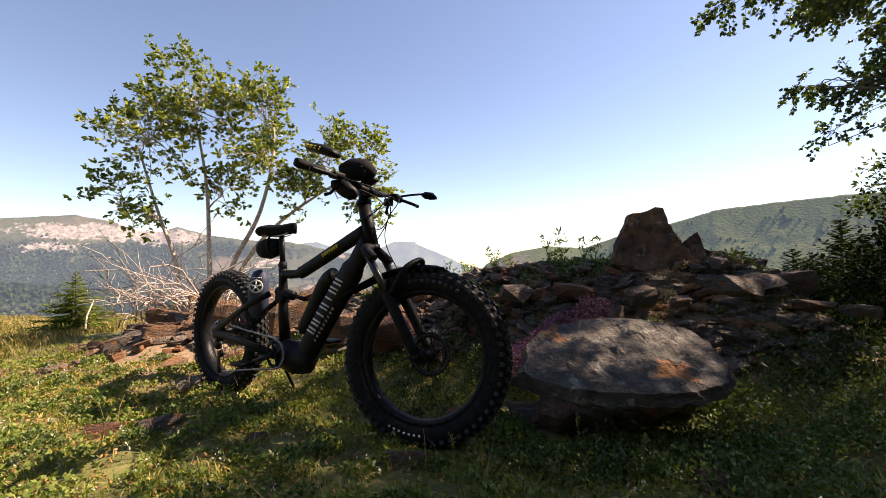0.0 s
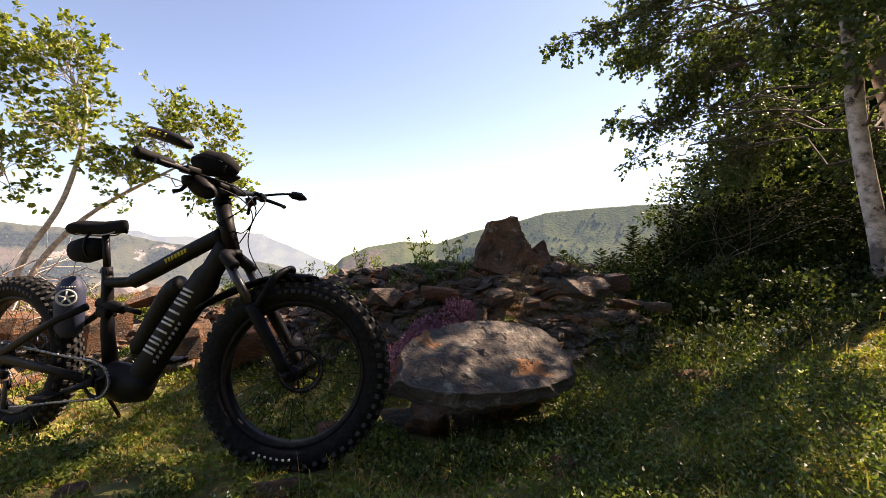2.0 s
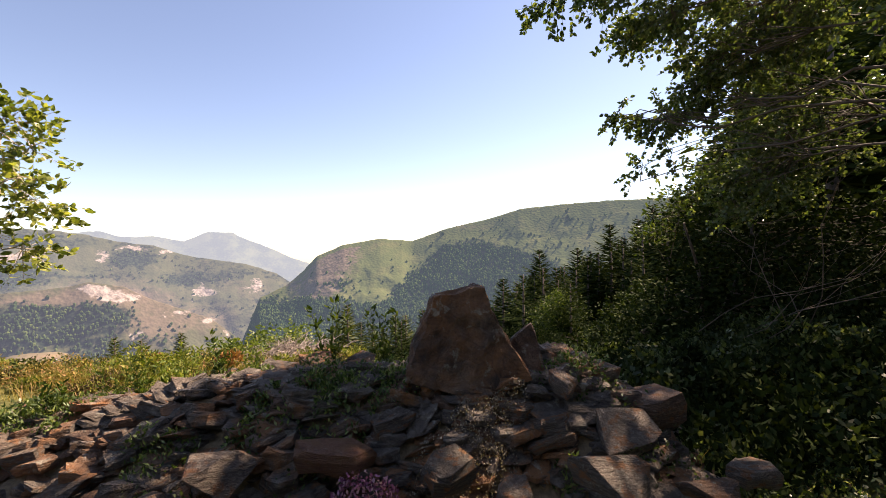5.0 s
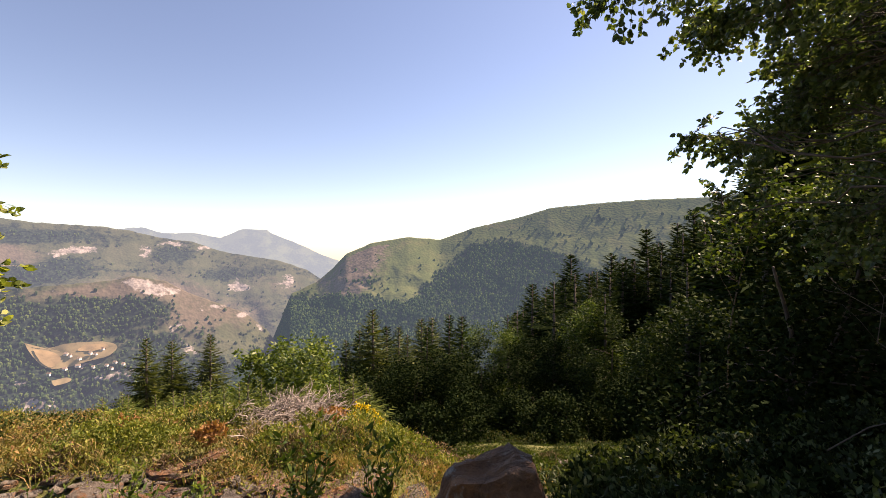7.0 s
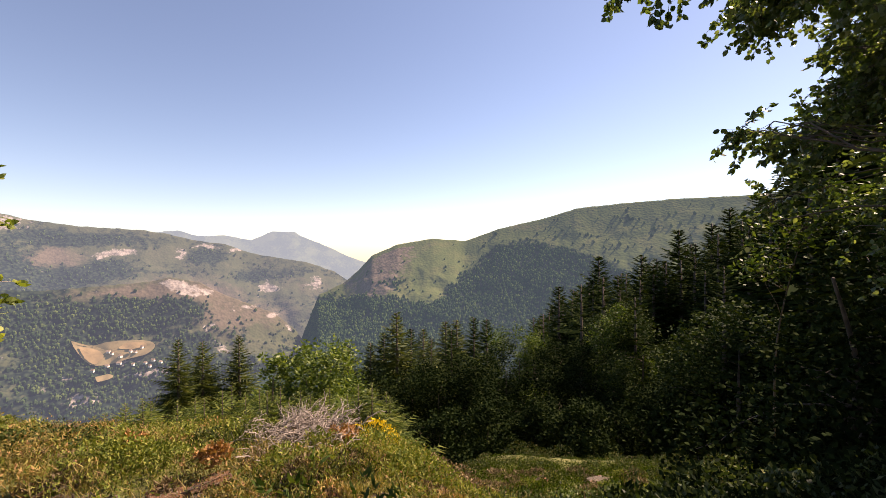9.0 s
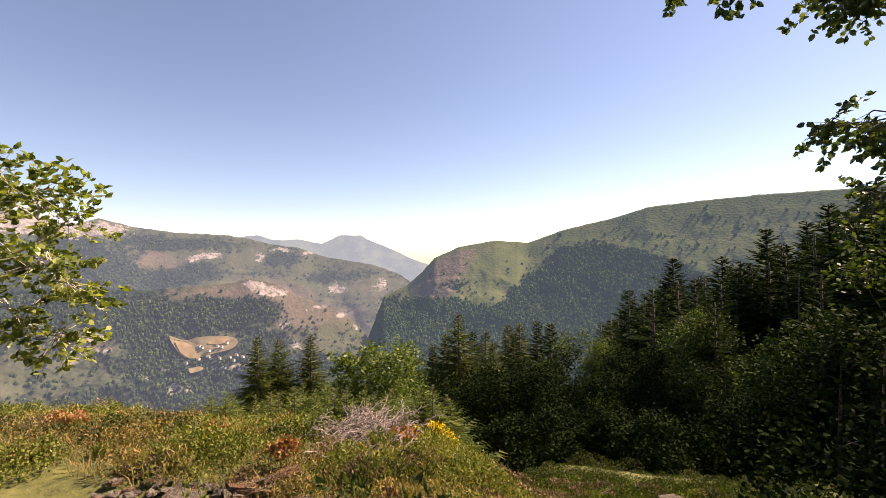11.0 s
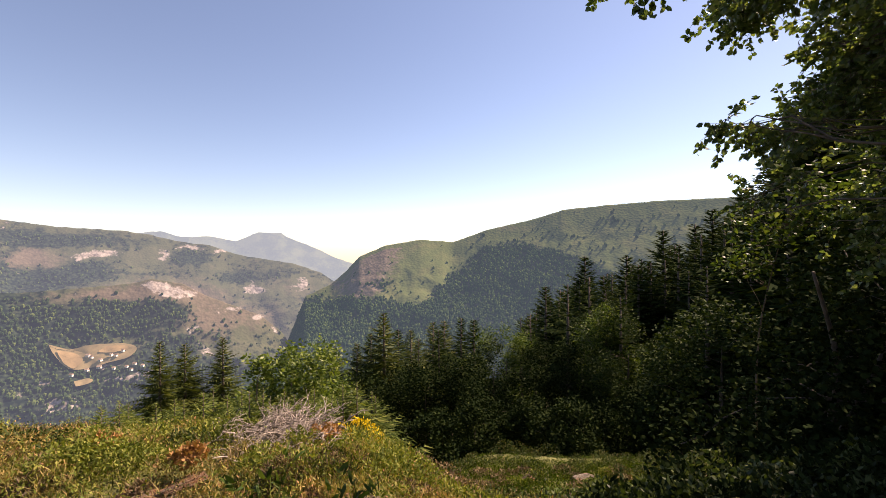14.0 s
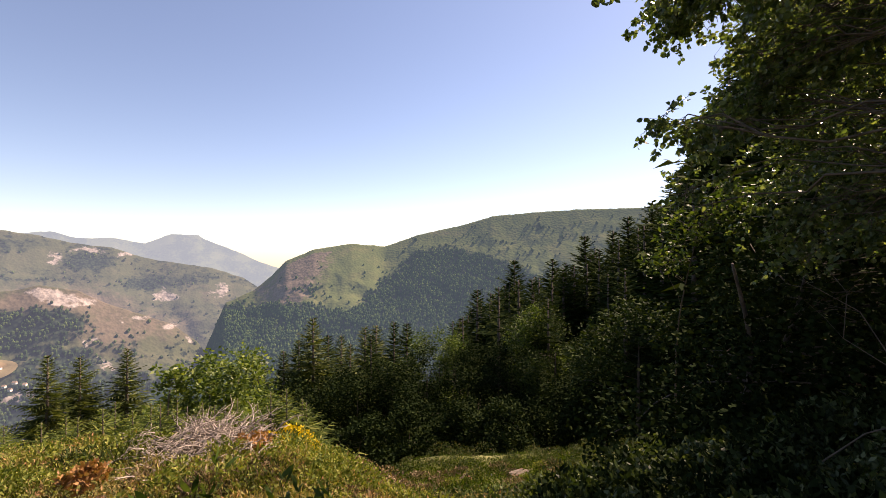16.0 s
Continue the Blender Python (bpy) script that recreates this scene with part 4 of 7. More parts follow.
# outcrop of flat slabs beside the left tree, with chips of stone
for kind, n in (("rust", 170), ("rock", 110)):
    vs, fs = [], []
    for _ in range(n):
        x, y = -1.15 + 0.42 * rng.normal(), 4.62 + 0.3 * rng.normal()
        me, k, base = STONES[kind][int(rng.integers(12))], rng.uniform(0.04, 0.17), len(vs)
        m = pose(x, y, height(x, y) + k * 0.1, rng.uniform(-22, 22), rng.uniform(-22, 22), rng.uniform(0, 360)) @ Matrix.Diagonal((k * 1.5, k, k * rng.uniform(0.4, 0.8), 1))
        vs += [(m @ v.co)[:] for v in me.vertices]
        fs += [tuple(base + j for j in p.vertices) for p in me.polygons]
    tagged(raw("outcrop_rubble", vs, fs, M[kind]), "broken sunlit stones on the earthy outcrop", "rubble", kind="stuff")

for i, (x, y, dz, sx, sy, sz, turn) in enumerate(((-1.05, 4.75, 0.02, 0.6, 0.4, 0.3, 30), (-1.45, 4.85, 0.03, 0.5, 0.3, 0.16, -20), (-1.3, 4.45, 0.0, 0.4, 0.26, 0.12, 10),
                                                  (-1.75, 5.0, 0.0, 0.4, 0.24, 0.14, 5), (-0.95, 4.35, 0.0, 0.36, 0.2, 0.12, -10), (-0.8, 4.6, 0.05, 0.5, 0.35, 0.3, 40),
                                                  (-1.6, 4.5, -0.02, 0.4, 0.3, 0.12, 60), (-0.45, 4.55, 0.1, 0.6, 0.4, 0.34, -25), (-0.15, 4.85, 0.2, 0.6, 0.36, 0.2, -15))):
    put_stone(x, y, height(x, y) + dz + sz * 0.2, (sx, sy, sz * 1.5), turn, "rust" if i % 3 else "rock", "outcrop_stone", "sunlit tan schist slab of a low outcrop", "outcrop",
              (rng.uniform(-12, 12), rng.uniform(-12, 12)), i)


# ---------------------------------------------------------------- bicycle
def cyl(bm, a, b, r, seg=12, r2=None):
    return tube(bm, [a, b], [r, r if r2 is None else r2], seg)


def loft(bm, pts, sizes, seg=10):
    """A tube in the bicycle's plane with height and width given at each point: (half height, half width)."""
    pts = [Vector(p) for p in pts]
    rings = []
    for i, (p, (h, w)) in enumerate(zip(pts, sizes)):
        d = (pts[min(i + 1, len(pts) - 1)] - pts[max(i - 1, 0)]).normalized()
        up = Vector((0, 1, 0)).cross(d) * -1
        rings.append([bm.verts.new(p + Vector((0, 1, 0)) * w * math.cos(a) + up * h * math.sin(a)) for a in (2 * math.pi * k / seg for k in range(seg))])
    for a, b in zip(rings, rings[1:]):
        for k in range(seg):
            bm.faces.new((a[k], a[(k + 1) % seg], b[(k + 1) % seg], b[k]))
    bm.faces.new(rings[0][::-1])
    bm.faces.new(rings[-1])
    bmesh.ops.recalc_face_normals(bm, faces=bm.faces)
    return bm


def wheel(parent, at, turn, front):
    w = new("wheel")
    w.parent = parent
    w.matrix_local = pose(*at, 0, 0, turn)
    bm = bmesh.new()
    sec = [(0.054 * math.cos(a) * (0.92 if math.cos(a) < 0 else 1), 0.056 * math.sin(a)) for a in (2 * math.pi * k / 14 for k in range(14))]
    ring(bm, 0.322, sec, 72)
    part("tyre", bm, M["tyre"], w, "black knobbly fat tyre")
    # tread blocks in five staggered rows
    bm = bmesh.new()
    for row, (y, r, wy) in enumerate(((-0.048, 0.350, 0.016), (-0.024, 0.370, 0.018), (0.0, 0.375, 0.018), (0.024, 0.370, 0.018), (0.048, 0.350, 0.016))):
        for k in range(56):
            a = 2 * math.pi * (k + 0.5 * (row % 2)) / 56
            lean = y * 9
            m = Matrix.Rotation(-a, 4, "Y") @ Matrix.Translation((r, y, 0)) @ Matrix.Rotation(lean, 4, "Z")
            block(bm, (0.018, wy * 0.85, 0.017), m)
    tagged(part("tread", bm, M["tread"], w, "worn dusty rubber tread blocks", smooth=False), kind="stuff")
    bm = bmesh.new()
    ring(bm, 0.274, [(0.012, -0.036), (0.014, 0.036), (-0.004, 0.034), (-0.012, 0.012), (-0.012, -0.012), (-0.004, -0.034)], 72)
    part("rim", bm, M["alloy"], w)
    bm = bmesh.new()
    cyl(bm, (0, -0.075, 0), (0, 0.075, 0), 0.018, 14)
    for y in (-0.05, 0.05):
        cyl(bm, (0, y - 0.004, 0), (0, y + 0.004, 0), 0.034, 18)
    part("hub", bm, M["alloy"], w)
    bm = bmesh.new()
    for k in range(32):
        a = 2 * math.pi * k / 32
        side = 0.05 if k % 2 else -0.05
        b = a + (0.5 if k % 4 < 2 else -0.5)
        cyl(bm, (0.032 * math.cos(b), side, 0.032 * math.sin(b)), (0.264 * math.cos(a), side * 0.2, 0.264 * math.sin(a)), 0.0013, 5)
    part("spokes", bm, M["alloy"], w)
    bm = bmesh.new()
    y = 0.066
    ring(bm, 0.085, [(0.012, y), (0.012, y + 0.002), (-0.010, y + 0.002), (-0.010, y)], 48)
    for k in range(6):
        a = 2 * math.pi * k / 6
        cyl(bm, (0.02 * math.cos(a), y + 0.001, 0.02 * math.sin(a)), (0.077 * math.cos(a + 0.5), y + 0.001, 0.077 * math.sin(a + 0.5)), 0.005, 5)
    for k in range(30):
        a = 2 * math.pi * k / 30
        block(bm, (0.008, 0.0022, 0.006), Matrix.Rotation(-a, 4, "Y") @ Matrix.Translation((0.098, y + 0.001, 0)))
    part("brake_disc", bm, M["darksteel"], w, "drilled steel brake disc")
    # pale maker's printing on the side wall, as bars
    bm = bmesh.new()
    for k in range(7):
        a = math.radians(-112 + k * 4.2)
        block(bm, (0.008, 0.0025, 0.009), Matrix.Rotation(-a, 4, "Y") @ Matrix.Translation((0.318, -0.0555, 0)))
    part("tyre_print", bm, M["white"] if front else M["alloy"], w, "pale printed marks on the tyre wall")
    bm = bmesh.new()
    for k in range(9):
        a = math.radians(62 + k * 5)
        block(bm, (0.015, 0.0025, 0.018), Matrix.Rotation(-a, 4, "Y") @ Matrix.Translation((0.322, -0.0555, 0)))
    part("tyre_print", bm, M["greyprint"], w, "grey moulded marks on the tyre wall")
    if not front:
        bm = bmesh.new()
        for k in range(8):
            r = 0.026 + 0.0065 * k
            ring(bm, r, [(0.003, -0.088 + 0.0045 * k), (0.003, -0.0865 + 0.0045 * k), (-0.008, -0.0865 + 0.0045 * k), (-0.008, -0.088 + 0.0045 * k)], 28)
        part("cassette", bm, M["darksteel"], w)
    return w


def bicycle():
    turn = math.degrees(math.atan2(-0.660, 0.751))
    b = thing("fat_tyre_bicycle", "black electric mountain bicycle with fat knobbly tyres, parked on the grass", "bicycle", at=(-0.50, 3.60, -0.045), turn=turn)
    b.matrix_world = b.matrix_world @ Matrix.Rotation(radians(-2.5), 4, "X")
    head = Matrix.Translation((1.255, 0, 0.86))
    steer, bar_turn = (head @ Matrix.Rotation(radians(a), 4, Vector((-0.07, 0, 0.23))) @ head.inverted() for a in (17, 8))
    wheel(b, (0.0, 0, 0.375), 0, False)
    w = wheel(b, (1.545, 0, 0.395), 0, True)
    w.matrix_local = steer @ pose(1.545, 0, 0.395)
    P = lambda x, z, y=0.0: (x, y, z)  # noqa: E731
    # frame
    bm = bmesh.new()
    pts = smooth_line([P(0.565, 0.735), P(0.70, 0.742), P(0.80, 0.778), P(1.02, 0.873), P(1.20, 0.95)], 5)
    loft(bm, pts, [(0.024, 0.024)] * 6 + [(0.034, 0.028)] * (len(pts) - 6), 12)
    part("top_tube", bm, M["frame"], b)
    bm = bmesh.new()
    pts = smooth_line([P(1.225, 0.905), P(1.12, 0.76), P(0.94, 0.53), P(0.80, 0.34), P(0.72, 0.26)], 5)
    loft(bm, pts, [(0.050, 0.034)] * 5 + [(0.068, 0.042)] * (len(pts) - 5), 14)
    part("down_tube", bm, M["frame"], b)
    bm = bmesh.new()
    pts = smooth_line([P(1.00, 0.735), P(0.935, 0.70), P(0.845, 0.565), P(0.76, 0.43)], 5)
    loft(bm, pts, [(0.012, 0.03)] + [(0.045, 0.04)] * (len(pts) - 2) + [(0.02, 0.03)], 14)
    part("battery", bm, M["plastic"], b, "smooth black battery on the down tube")
    bm = bmesh.new()
    pts = [P(0.552, 0.80), P(0.56, 0.70), P(0.575, 0.50), P(0.61, 0.32)]
    loft(bm, pts, [(0.022, 0.022), (0.024, 0.024), (0.026, 0.028), (0.03, 0.034)], 12)
    part("seat_tube", bm, M["frame"], b)
    bm = bmesh.new()
    cyl(bm, P(1.255, 0.86), P(1.185, 1.09), 0.031, 16)
    cyl(bm, P(1.258, 0.85), P(1.250, 0.875), 0.037, 16)
    cyl(bm, P(1.190, 1.075), P(1.184, 1.098), 0.036, 16)
    part("head_tube", bm, M["frame"], b)
    # motor with crank, chain ring
    bm = bmesh.new()
    loft(bm, [P(0.54, 0.30), P(0.60, 0.30), P(0.70, 0.29), P(0.80, 0.29), P(0.84, 0.32)], [(0.05, 0.04), (0.085, 0.055), (0.09, 0.06), (0.07, 0.055), (0.03, 0.04)], 14)
    part("motor", bm, M["plastic"], b, "black mid-mounted motor housing")
    bm = bmesh.new()
    ring(bm, 0.072, [(0.004, -0.078), (0.004, -0.074), (-0.012, -0.074), (-0.012, -0.078)], 40)
    for k in range(38):
        block(bm, (0.008, 0.003, 0.005), Matrix.Rotation(-2 * math.pi * k / 38, 4, "Y") @ Matrix.Translation((0.078, -0.076, 0)))
    for k in range(4):
        a = 2 * math.pi * k / 4 + 0.4
        cyl(bm, (0, -0.076, 0), (0.064 * math.cos(a), -0.076, 0.064 * math.sin(a)), 0.008, 6)
    ob = part("chain_ring", bm, M["alloy"], b)
    ob.matrix_local = pose(0.62, 0, 0.31)
    for side, ang in ((-1, 200), (1, 20)):
        a = math.radians(ang)
        bm = bmesh.new()
        tip = Vector((0.165 * math.cos(a), side * 0.105, 0.165 * math.sin(a)))
        loft(bm, [(0, side * 0.09, 0), tuple(tip * 0.5 + Vector((0, side * 0.048, 0))), tuple(tip)], [(0.018, 0.008), (0.014, 0.008), (0.014, 0.008)], 10)
        crank = part("crank", bm, M["alloy"], b)
        crank.matrix_local = pose(0.62, 0, 0.31)
        bm = bmesh.new()
        block(bm, (0.095, 0.09, 0.018), Matrix.Translation(tip + Vector((0, side * 0.06, 0))), 0.005)
        for px in (-0.035, 0, 0.035):
            for py in (-0.03, 0.03):
                cyl(bm, tip + Vector((px, side * 0.06 + py, -0.013)), tip + Vector((px, side * 0.06 + py, 0.013)), 0.0025, 6)
        part("pedal", bm, M["plastic"], crank)
    # chain: upper run, lower run through the cage
    path = smooth_line([(0.05, -0.072, 0.435), (0.35, -0.075, 0.41), (0.62, -0.076, 0.388), (0.69, -0.076, 0.34), (0.69, -0.076, 0.28), (0.62, -0.076, 0.234), (0.35, -0.074, 0.19),
                        (0.09, -0.072, 0.145), (0.045, -0.072, 0.165), (0.035, -0.072, 0.22), (0.075, -0.072, 0.26), (0.05, -0.072, 0.315), (-0.045, -0.072, 0.33), (-0.062, -0.072, 0.39),
                        (0.0, -0.072, 0.437)], 8)
    bm = bmesh.new()
    for i in range(len(path) - 1):
        d = path[i + 1] - path[i]
        m = Matrix.Translation((path[i] + path[i + 1]) / 2) @ d.to_track_quat("X", "Z").to_matrix().to_4x4()
        block(bm, (d.length * 0.9, 0.006 if i % 2 else 0.009, 0.009), m)
    part("chain", bm, M["steel"], b, "oily steel chain")
    bm = bmesh.new()
    for x, z in ((0.055, 0.15), (0.055, 0.245)):
        ring_at = bmesh.new()
        ring(ring_at, 0.018, [(0.004, -0.075), (0.004, -0.069), (-0.01, -0.069), (-0.01, -0.075)], 16)
        bmesh.ops.translate(ring_at, verts=ring_at.verts, vec=(x, 0, z))
        tmp = bpy.data.meshes.new("tmp")
        ring_at.to_mesh(tmp)
        ring_at.free()
        bm.from_mesh(tmp)
        bpy.data.meshes.remove(tmp)
    block(bm, (0.03, 0.006, 0.13), Matrix.Translation((0.055, -0.08, 0.20)), 0.002)
    block(bm, (0.05, 0.03, 0.05), pose(0.03, -0.078, 0.30, 0, 20, 0), 0.008)
    part("derailleur", bm, M["alloy"], b)
    # rear triangle and damper
    for side in (-1, 1):
        bm = bmesh.new()
        loft(bm, [(0.60, side * 0.06, 0.30), (0.36, side * 0.085, 0.34), (0.0, side * 0.088, 0.375)], [(0.026, 0.014), (0.02, 0.012), (0.024, 0.010)], 10)
        part("chain_stay", bm, M["frame"], b)
        bm = bmesh.new()
        loft(bm, [(0.50, side * 0.045, 0.625), (0.36, side * 0.085, 0.56), (0.0, side * 0.088, 0.378)], [(0.018, 0.012), (0.016, 0.011), (0.02, 0.010)], 10)
        part("seat_stay", bm, M["frame"], b)
    bm = bmesh.new()
    cyl(bm, P(0.52, 0.64), P(0.66, 0.62), 0.026, 14)
    cyl(bm, P(0.66, 0.62), P(0.76, 0.605), 0.012, 12)
    block(bm, (0.07, 0.06, 0.05), Matrix.Translation((0.56, 0, 0.60)), 0.012)
    part("rear_damper", bm, M["plastic"], b)
    # seat post, saddle, bags
    bm = bmesh.new()
    cyl(bm, P(0.553, 0.78), P(0.528, 0.975), 0.0155, 14)
    part("seat_post", bm, M["alloy"], b)
    bm = bmesh.new()
    cyl(bm, P(0.556, 0.765), P(0.551, 0.805), 0.022, 14)
    block(bm, (0.02, 0.03, 0.02), Matrix.Translation((0.535, 0, 0.785)), 0.004)
    part("seat_clamp", bm, M["alloy"], b)
    bm = bmesh.new()
    prof = ((0.36, 0.062, 0.992), (0.385, 0.072, 0.998), (0.43, 0.07, 1.000), (0.48, 0.052, 0.996), (0.54, 0.032, 0.994), (0.60, 0.023, 0.998), (0.645, 0.018, 1.000), (0.66, 0.009, 0.996))
    rows = []
    for x, w, z in prof:
        rows.append([bm.verts.new((x, w * math.cos(a), z + (0.026 if math.sin(a) > 0 else 0.036) * math.sin(a) - 0.008 * abs(math.cos(a)))) for a in (2 * math.pi * k / 14 for k in range(14))])
    for r0, r1 in zip(rows, rows[1:]):
        for k in range(14):
            bm.faces.new((r0[k], r1[k], r1[(k + 1) % 14], r0[(k + 1) % 14]))
    bm.faces.new(rows[0])
    bm.faces.new(rows[-1][::-1])
    bmesh.ops.recalc_face_normals(bm, faces=bm.faces)
    saddle = part("saddle", bm, M["fabric"], b, "slim black saddle")
    for y in (-0.022, 0.022):
        bm = bmesh.new()
        tube(bm, smooth_line([(0.36, y * 1.6, 0.975), (0.42, y, 0.955), (0.56, y, 0.955), (0.62, y * 0.4, 0.975)], 4), 0.0035, 8)
        part("rail", bm, M["steel"], saddle)
    bm = bmesh.new()
    loft(bm, [P(0.335, 0.88), P(0.35, 0.882), P(0.42, 0.885), P(0.50, 0.892), P(0.52, 0.895)], [(0.02, 0.02), (0.052, 0.045), (0.062, 0.055), (0.05, 0.04), (0.02, 0.02)], 14)
    bag = part("saddle_bag", bm, M["fabric"], b, "black bag strapped under the saddle")
    bm = bmesh.new()
    tube(bm, [(0.47, 0.05 * math.cos(a), 0.905 + 0.066 * math.sin(a)) for a in (2 * math.pi * k / 20 for k in range(20))], 0.006, 6, True)
    part("strap", bm, M["plastic"], bag)
    # dark blue pouch behind the seat tube, with a pale round emblem drawn as a plain ring
    bm = bmesh.new()
    loft(bm, [P(0.40, 0.48), P(0.40, 0.52), P(0.40, 0.62), P(0.405, 0.70), P(0.41, 0.745), P(0.41, 0.762)], [(0.03, 0.03), (0.062, 0.05), (0.068, 0.055), (0.062, 0.05), (0.04, 0.035), (0.01, 0.01)], 16)
    bmesh.ops.translate(bm, verts=bm.verts, vec=(-0.03, -0.03, 0))
    pouch = part("pouch", bm, M["bluecloth"], b, "dark blue soft pouch behind the seat tube")
    bm = bmesh.new()
    ring(bm, 0.027, [(0.004, -0.002), (0.003, 0.002), (-0.003, 0.002), (-0.003, -0.002)], 28)
    for k in range(5):
        a = 2 * math.pi * k / 5 + math.pi / 2
        cyl(bm, (0, 0, 0), (0.023 * math.cos(a), 0, 0.023 * math.sin(a)), 0.0035, 5)
    ob = part("emblem", bm, M["white"], pouch, "pale round emblem")
    ob.matrix_local = pose(0.412, -0.073, 0.665, 0, 0, 48) @ Matrix.Diagonal((1.25, 1.25, 1.25, 1))
    bm = bmesh.new()
    for k in range(6):
        block(bm, (0.006, 0.003, 0.007), Matrix.Translation((-0.022 + 0.009 * k, 0, 0)))
    ob = part("pouch_print", bm, M["white"], pouch)
    ob.matrix_local = pose(0.410, -0.068, 0.714, 0, 0, 48)
    # fork with steered parts
    f = new("fork")
    f.parent = b
    f.matrix_local = steer @ pose(1.257, 0, 0.85)
    axle = (0.288, -0.455)
    bm = bmesh.new()
    tube(bm, smooth_line([(0.05, -0.085, -0.045), (0.0, -0.07, 0.0), (0.0, 0, 0.012), (0.0, 0.07, 0.0), (0.05, 0.085, -0.045)], 5), [0.024] * 21, 10)
    part("crown", bm, M["frame"], f)
    for side in (-1, 1):
        bm = bmesh.new()
        cyl(bm, (0.012, side * 0.082, -0.015), (0.14, side * 0.086, -0.215), 0.0175, 14)
        part("stanchion", bm, M["darksteel"], f, "dark coated steel fork stanchion")
        bm = bmesh.new()
        tube(bm, [(0.125, side * 0.086, -0.19), (0.14, side * 0.086, -0.215), (0.26, side * 0.088, -0.41), (axle[0], side * 0.086, axle[1])], [0.021, 0.026, 0.022, 0.018], 14)
        cyl(bm, (axle[0], side * 0.07, axle[1]), (axle[0], side * 0.105, axle[1]), 0.017, 12)
        part("lower_leg", bm, M["frame"], f)
    bm = bmesh.new()
    tube(bm, smooth_line([(0.15, -0.09, -0.20), (0.205, -0.085, -0.09), (0.24, -0.03, -0.045), (0.24, 0.03, -0.045), (0.205, 0.085, -0.09), (0.15, 0.09, -0.20)], 5), 0.014, 10)
    part("fork_bridge", bm, M["frame"], f)
    bm = bmesh.new()
    rows = []
    for i, (x, z, w) in enumerate(((-0.14, -0.205, 0.012), (-0.06, -0.155, 0.05), (0.03, -0.11, 0.06), (0.13, -0.075, 0.06), (0.22, -0.055, 0.058), (0.32, -0.06, 0.05), (0.36, -0.07, 0.03))):
        rows.append([bm.verts.new((x, w * k, z - 0.022 * k * k)) for k in (-1, -0.6, 0, 0.6, 1)])
    for r0, r1 in zip(rows, rows[1:]):
        for k in range(4):
            bm.faces.new((r0[k], r1[k], r1[k + 1], r0[k + 1]))
    bmesh.ops.solidify(bm, geom=list(bm.faces), thickness=0.003)
    part("mudguard", bm, M["plastic"], f, "short black clip-on mudguard")
    # stem, bar and what is fixed on it
    h = new("handlebar")
    h.parent = b
    h.matrix_local = bar_turn @ pose(1.19, 0, 1.10)
    bm = bmesh.new()
    cyl(bm, (-0.004, 0, -0.01), (-0.012, 0, 0.045), 0.024, 14)
    tube(bm, [(-0.008, 0, 0.025), (0.035, 0, 0.04)], [0.022, 0.024], 12)
    cyl(bm, (0.035, -0.026, 0.04), (0.035, 0.026, 0.04), 0.025, 14)
    part("stem", bm, M["alloy"], h)
    bm = bmesh.new()
    bar = smooth_line([(-0.055, -0.385, 0.085), (-0.018, -0.27, 0.075), (0.02, -0.14, 0.055), (0.035, -0.05, 0.04), (0.035, 0.05, 0.04), (0.02, 0.14, 0.055), (-0.018, 0.27, 0.075), (-0.055, 0.385, 0.085)], 5)
    tube(bm, bar, [0.011] * 12 + [0.0155] * (len(bar) - 24) + [0.011] * 12, 12)
    part("bar", bm, M["alloy"], h)
    for side in (-1, 1):
        bm = bmesh.new()
        a, c = Vector((-0.057, side * 0.39, 0.0855)), Vector((-0.018, side * 0.265, 0.0755))
        tube(bm, [a, a.lerp(c, 0.08), a.lerp(c, 0.5), a.lerp(c, 0.93), c], [0.018, 0.0215, 0.0175, 0.019, 0.015], 14)
        part("grip", bm, M["tyre"], h, "black rubber grip")
        bm = bmesh.new()
        tube(bm, smooth_line([(0.0, side * 0.235, 0.062), (0.04, side * 0.26, 0.05), (0.065, side * 0.33, 0.042), (0.05, side * 0.41, 0.045)], 4), [0.012] * 4 + [0.0085] * 8 + [0.011], 8)
        block(bm, (0.05, 0.06, 0.024), pose(0.022, side * 0.225, 0.062, 0, 0, side * 12), 0.006)
        part("brake_lever", bm, M["plastic"], h)
        bm = bmesh.new()
        block(bm, (0.035, 0.05, 0.04), pose(0.0, side * 0.20, 0.03, 10, 0, 0), 0.01)
        tube(bm, [(0.0, side * 0.2, 0.02), (-0.02, side * 0.215, -0.01), (-0.035, side * 0.235, -0.02)], [0.008, 0.007, 0.009], 8)
        part("shifter", bm, M["plastic"], h)
    # mirror on the far end of the bar
    bm = bmesh.new()
    tube(bm, smooth_line([(-0.02, 0.30, 0.08), (0.04, 0.36, 0.10), (0.085, 0.42, 0.115)], 4), 0.006, 8)
    stalk = part("mirror_stalk", bm, M["plastic"], h)
    bm = bmesh.new()
    loft(bm, [(0.06, 0.44, 0.112), (0.08, 0.44, 0.113), (0.12, 0.445, 0.105), (0.15, 0.445, 0.092)], [(0.006, 0.01), (0.02, 0.022), (0.022, 0.024), (0.008, 0.012)], 12)
    part("mirror_shell", bm, M["plastic"], stalk)
    # bar bag on the near side, small lamp and display
    bm = bmesh.new()
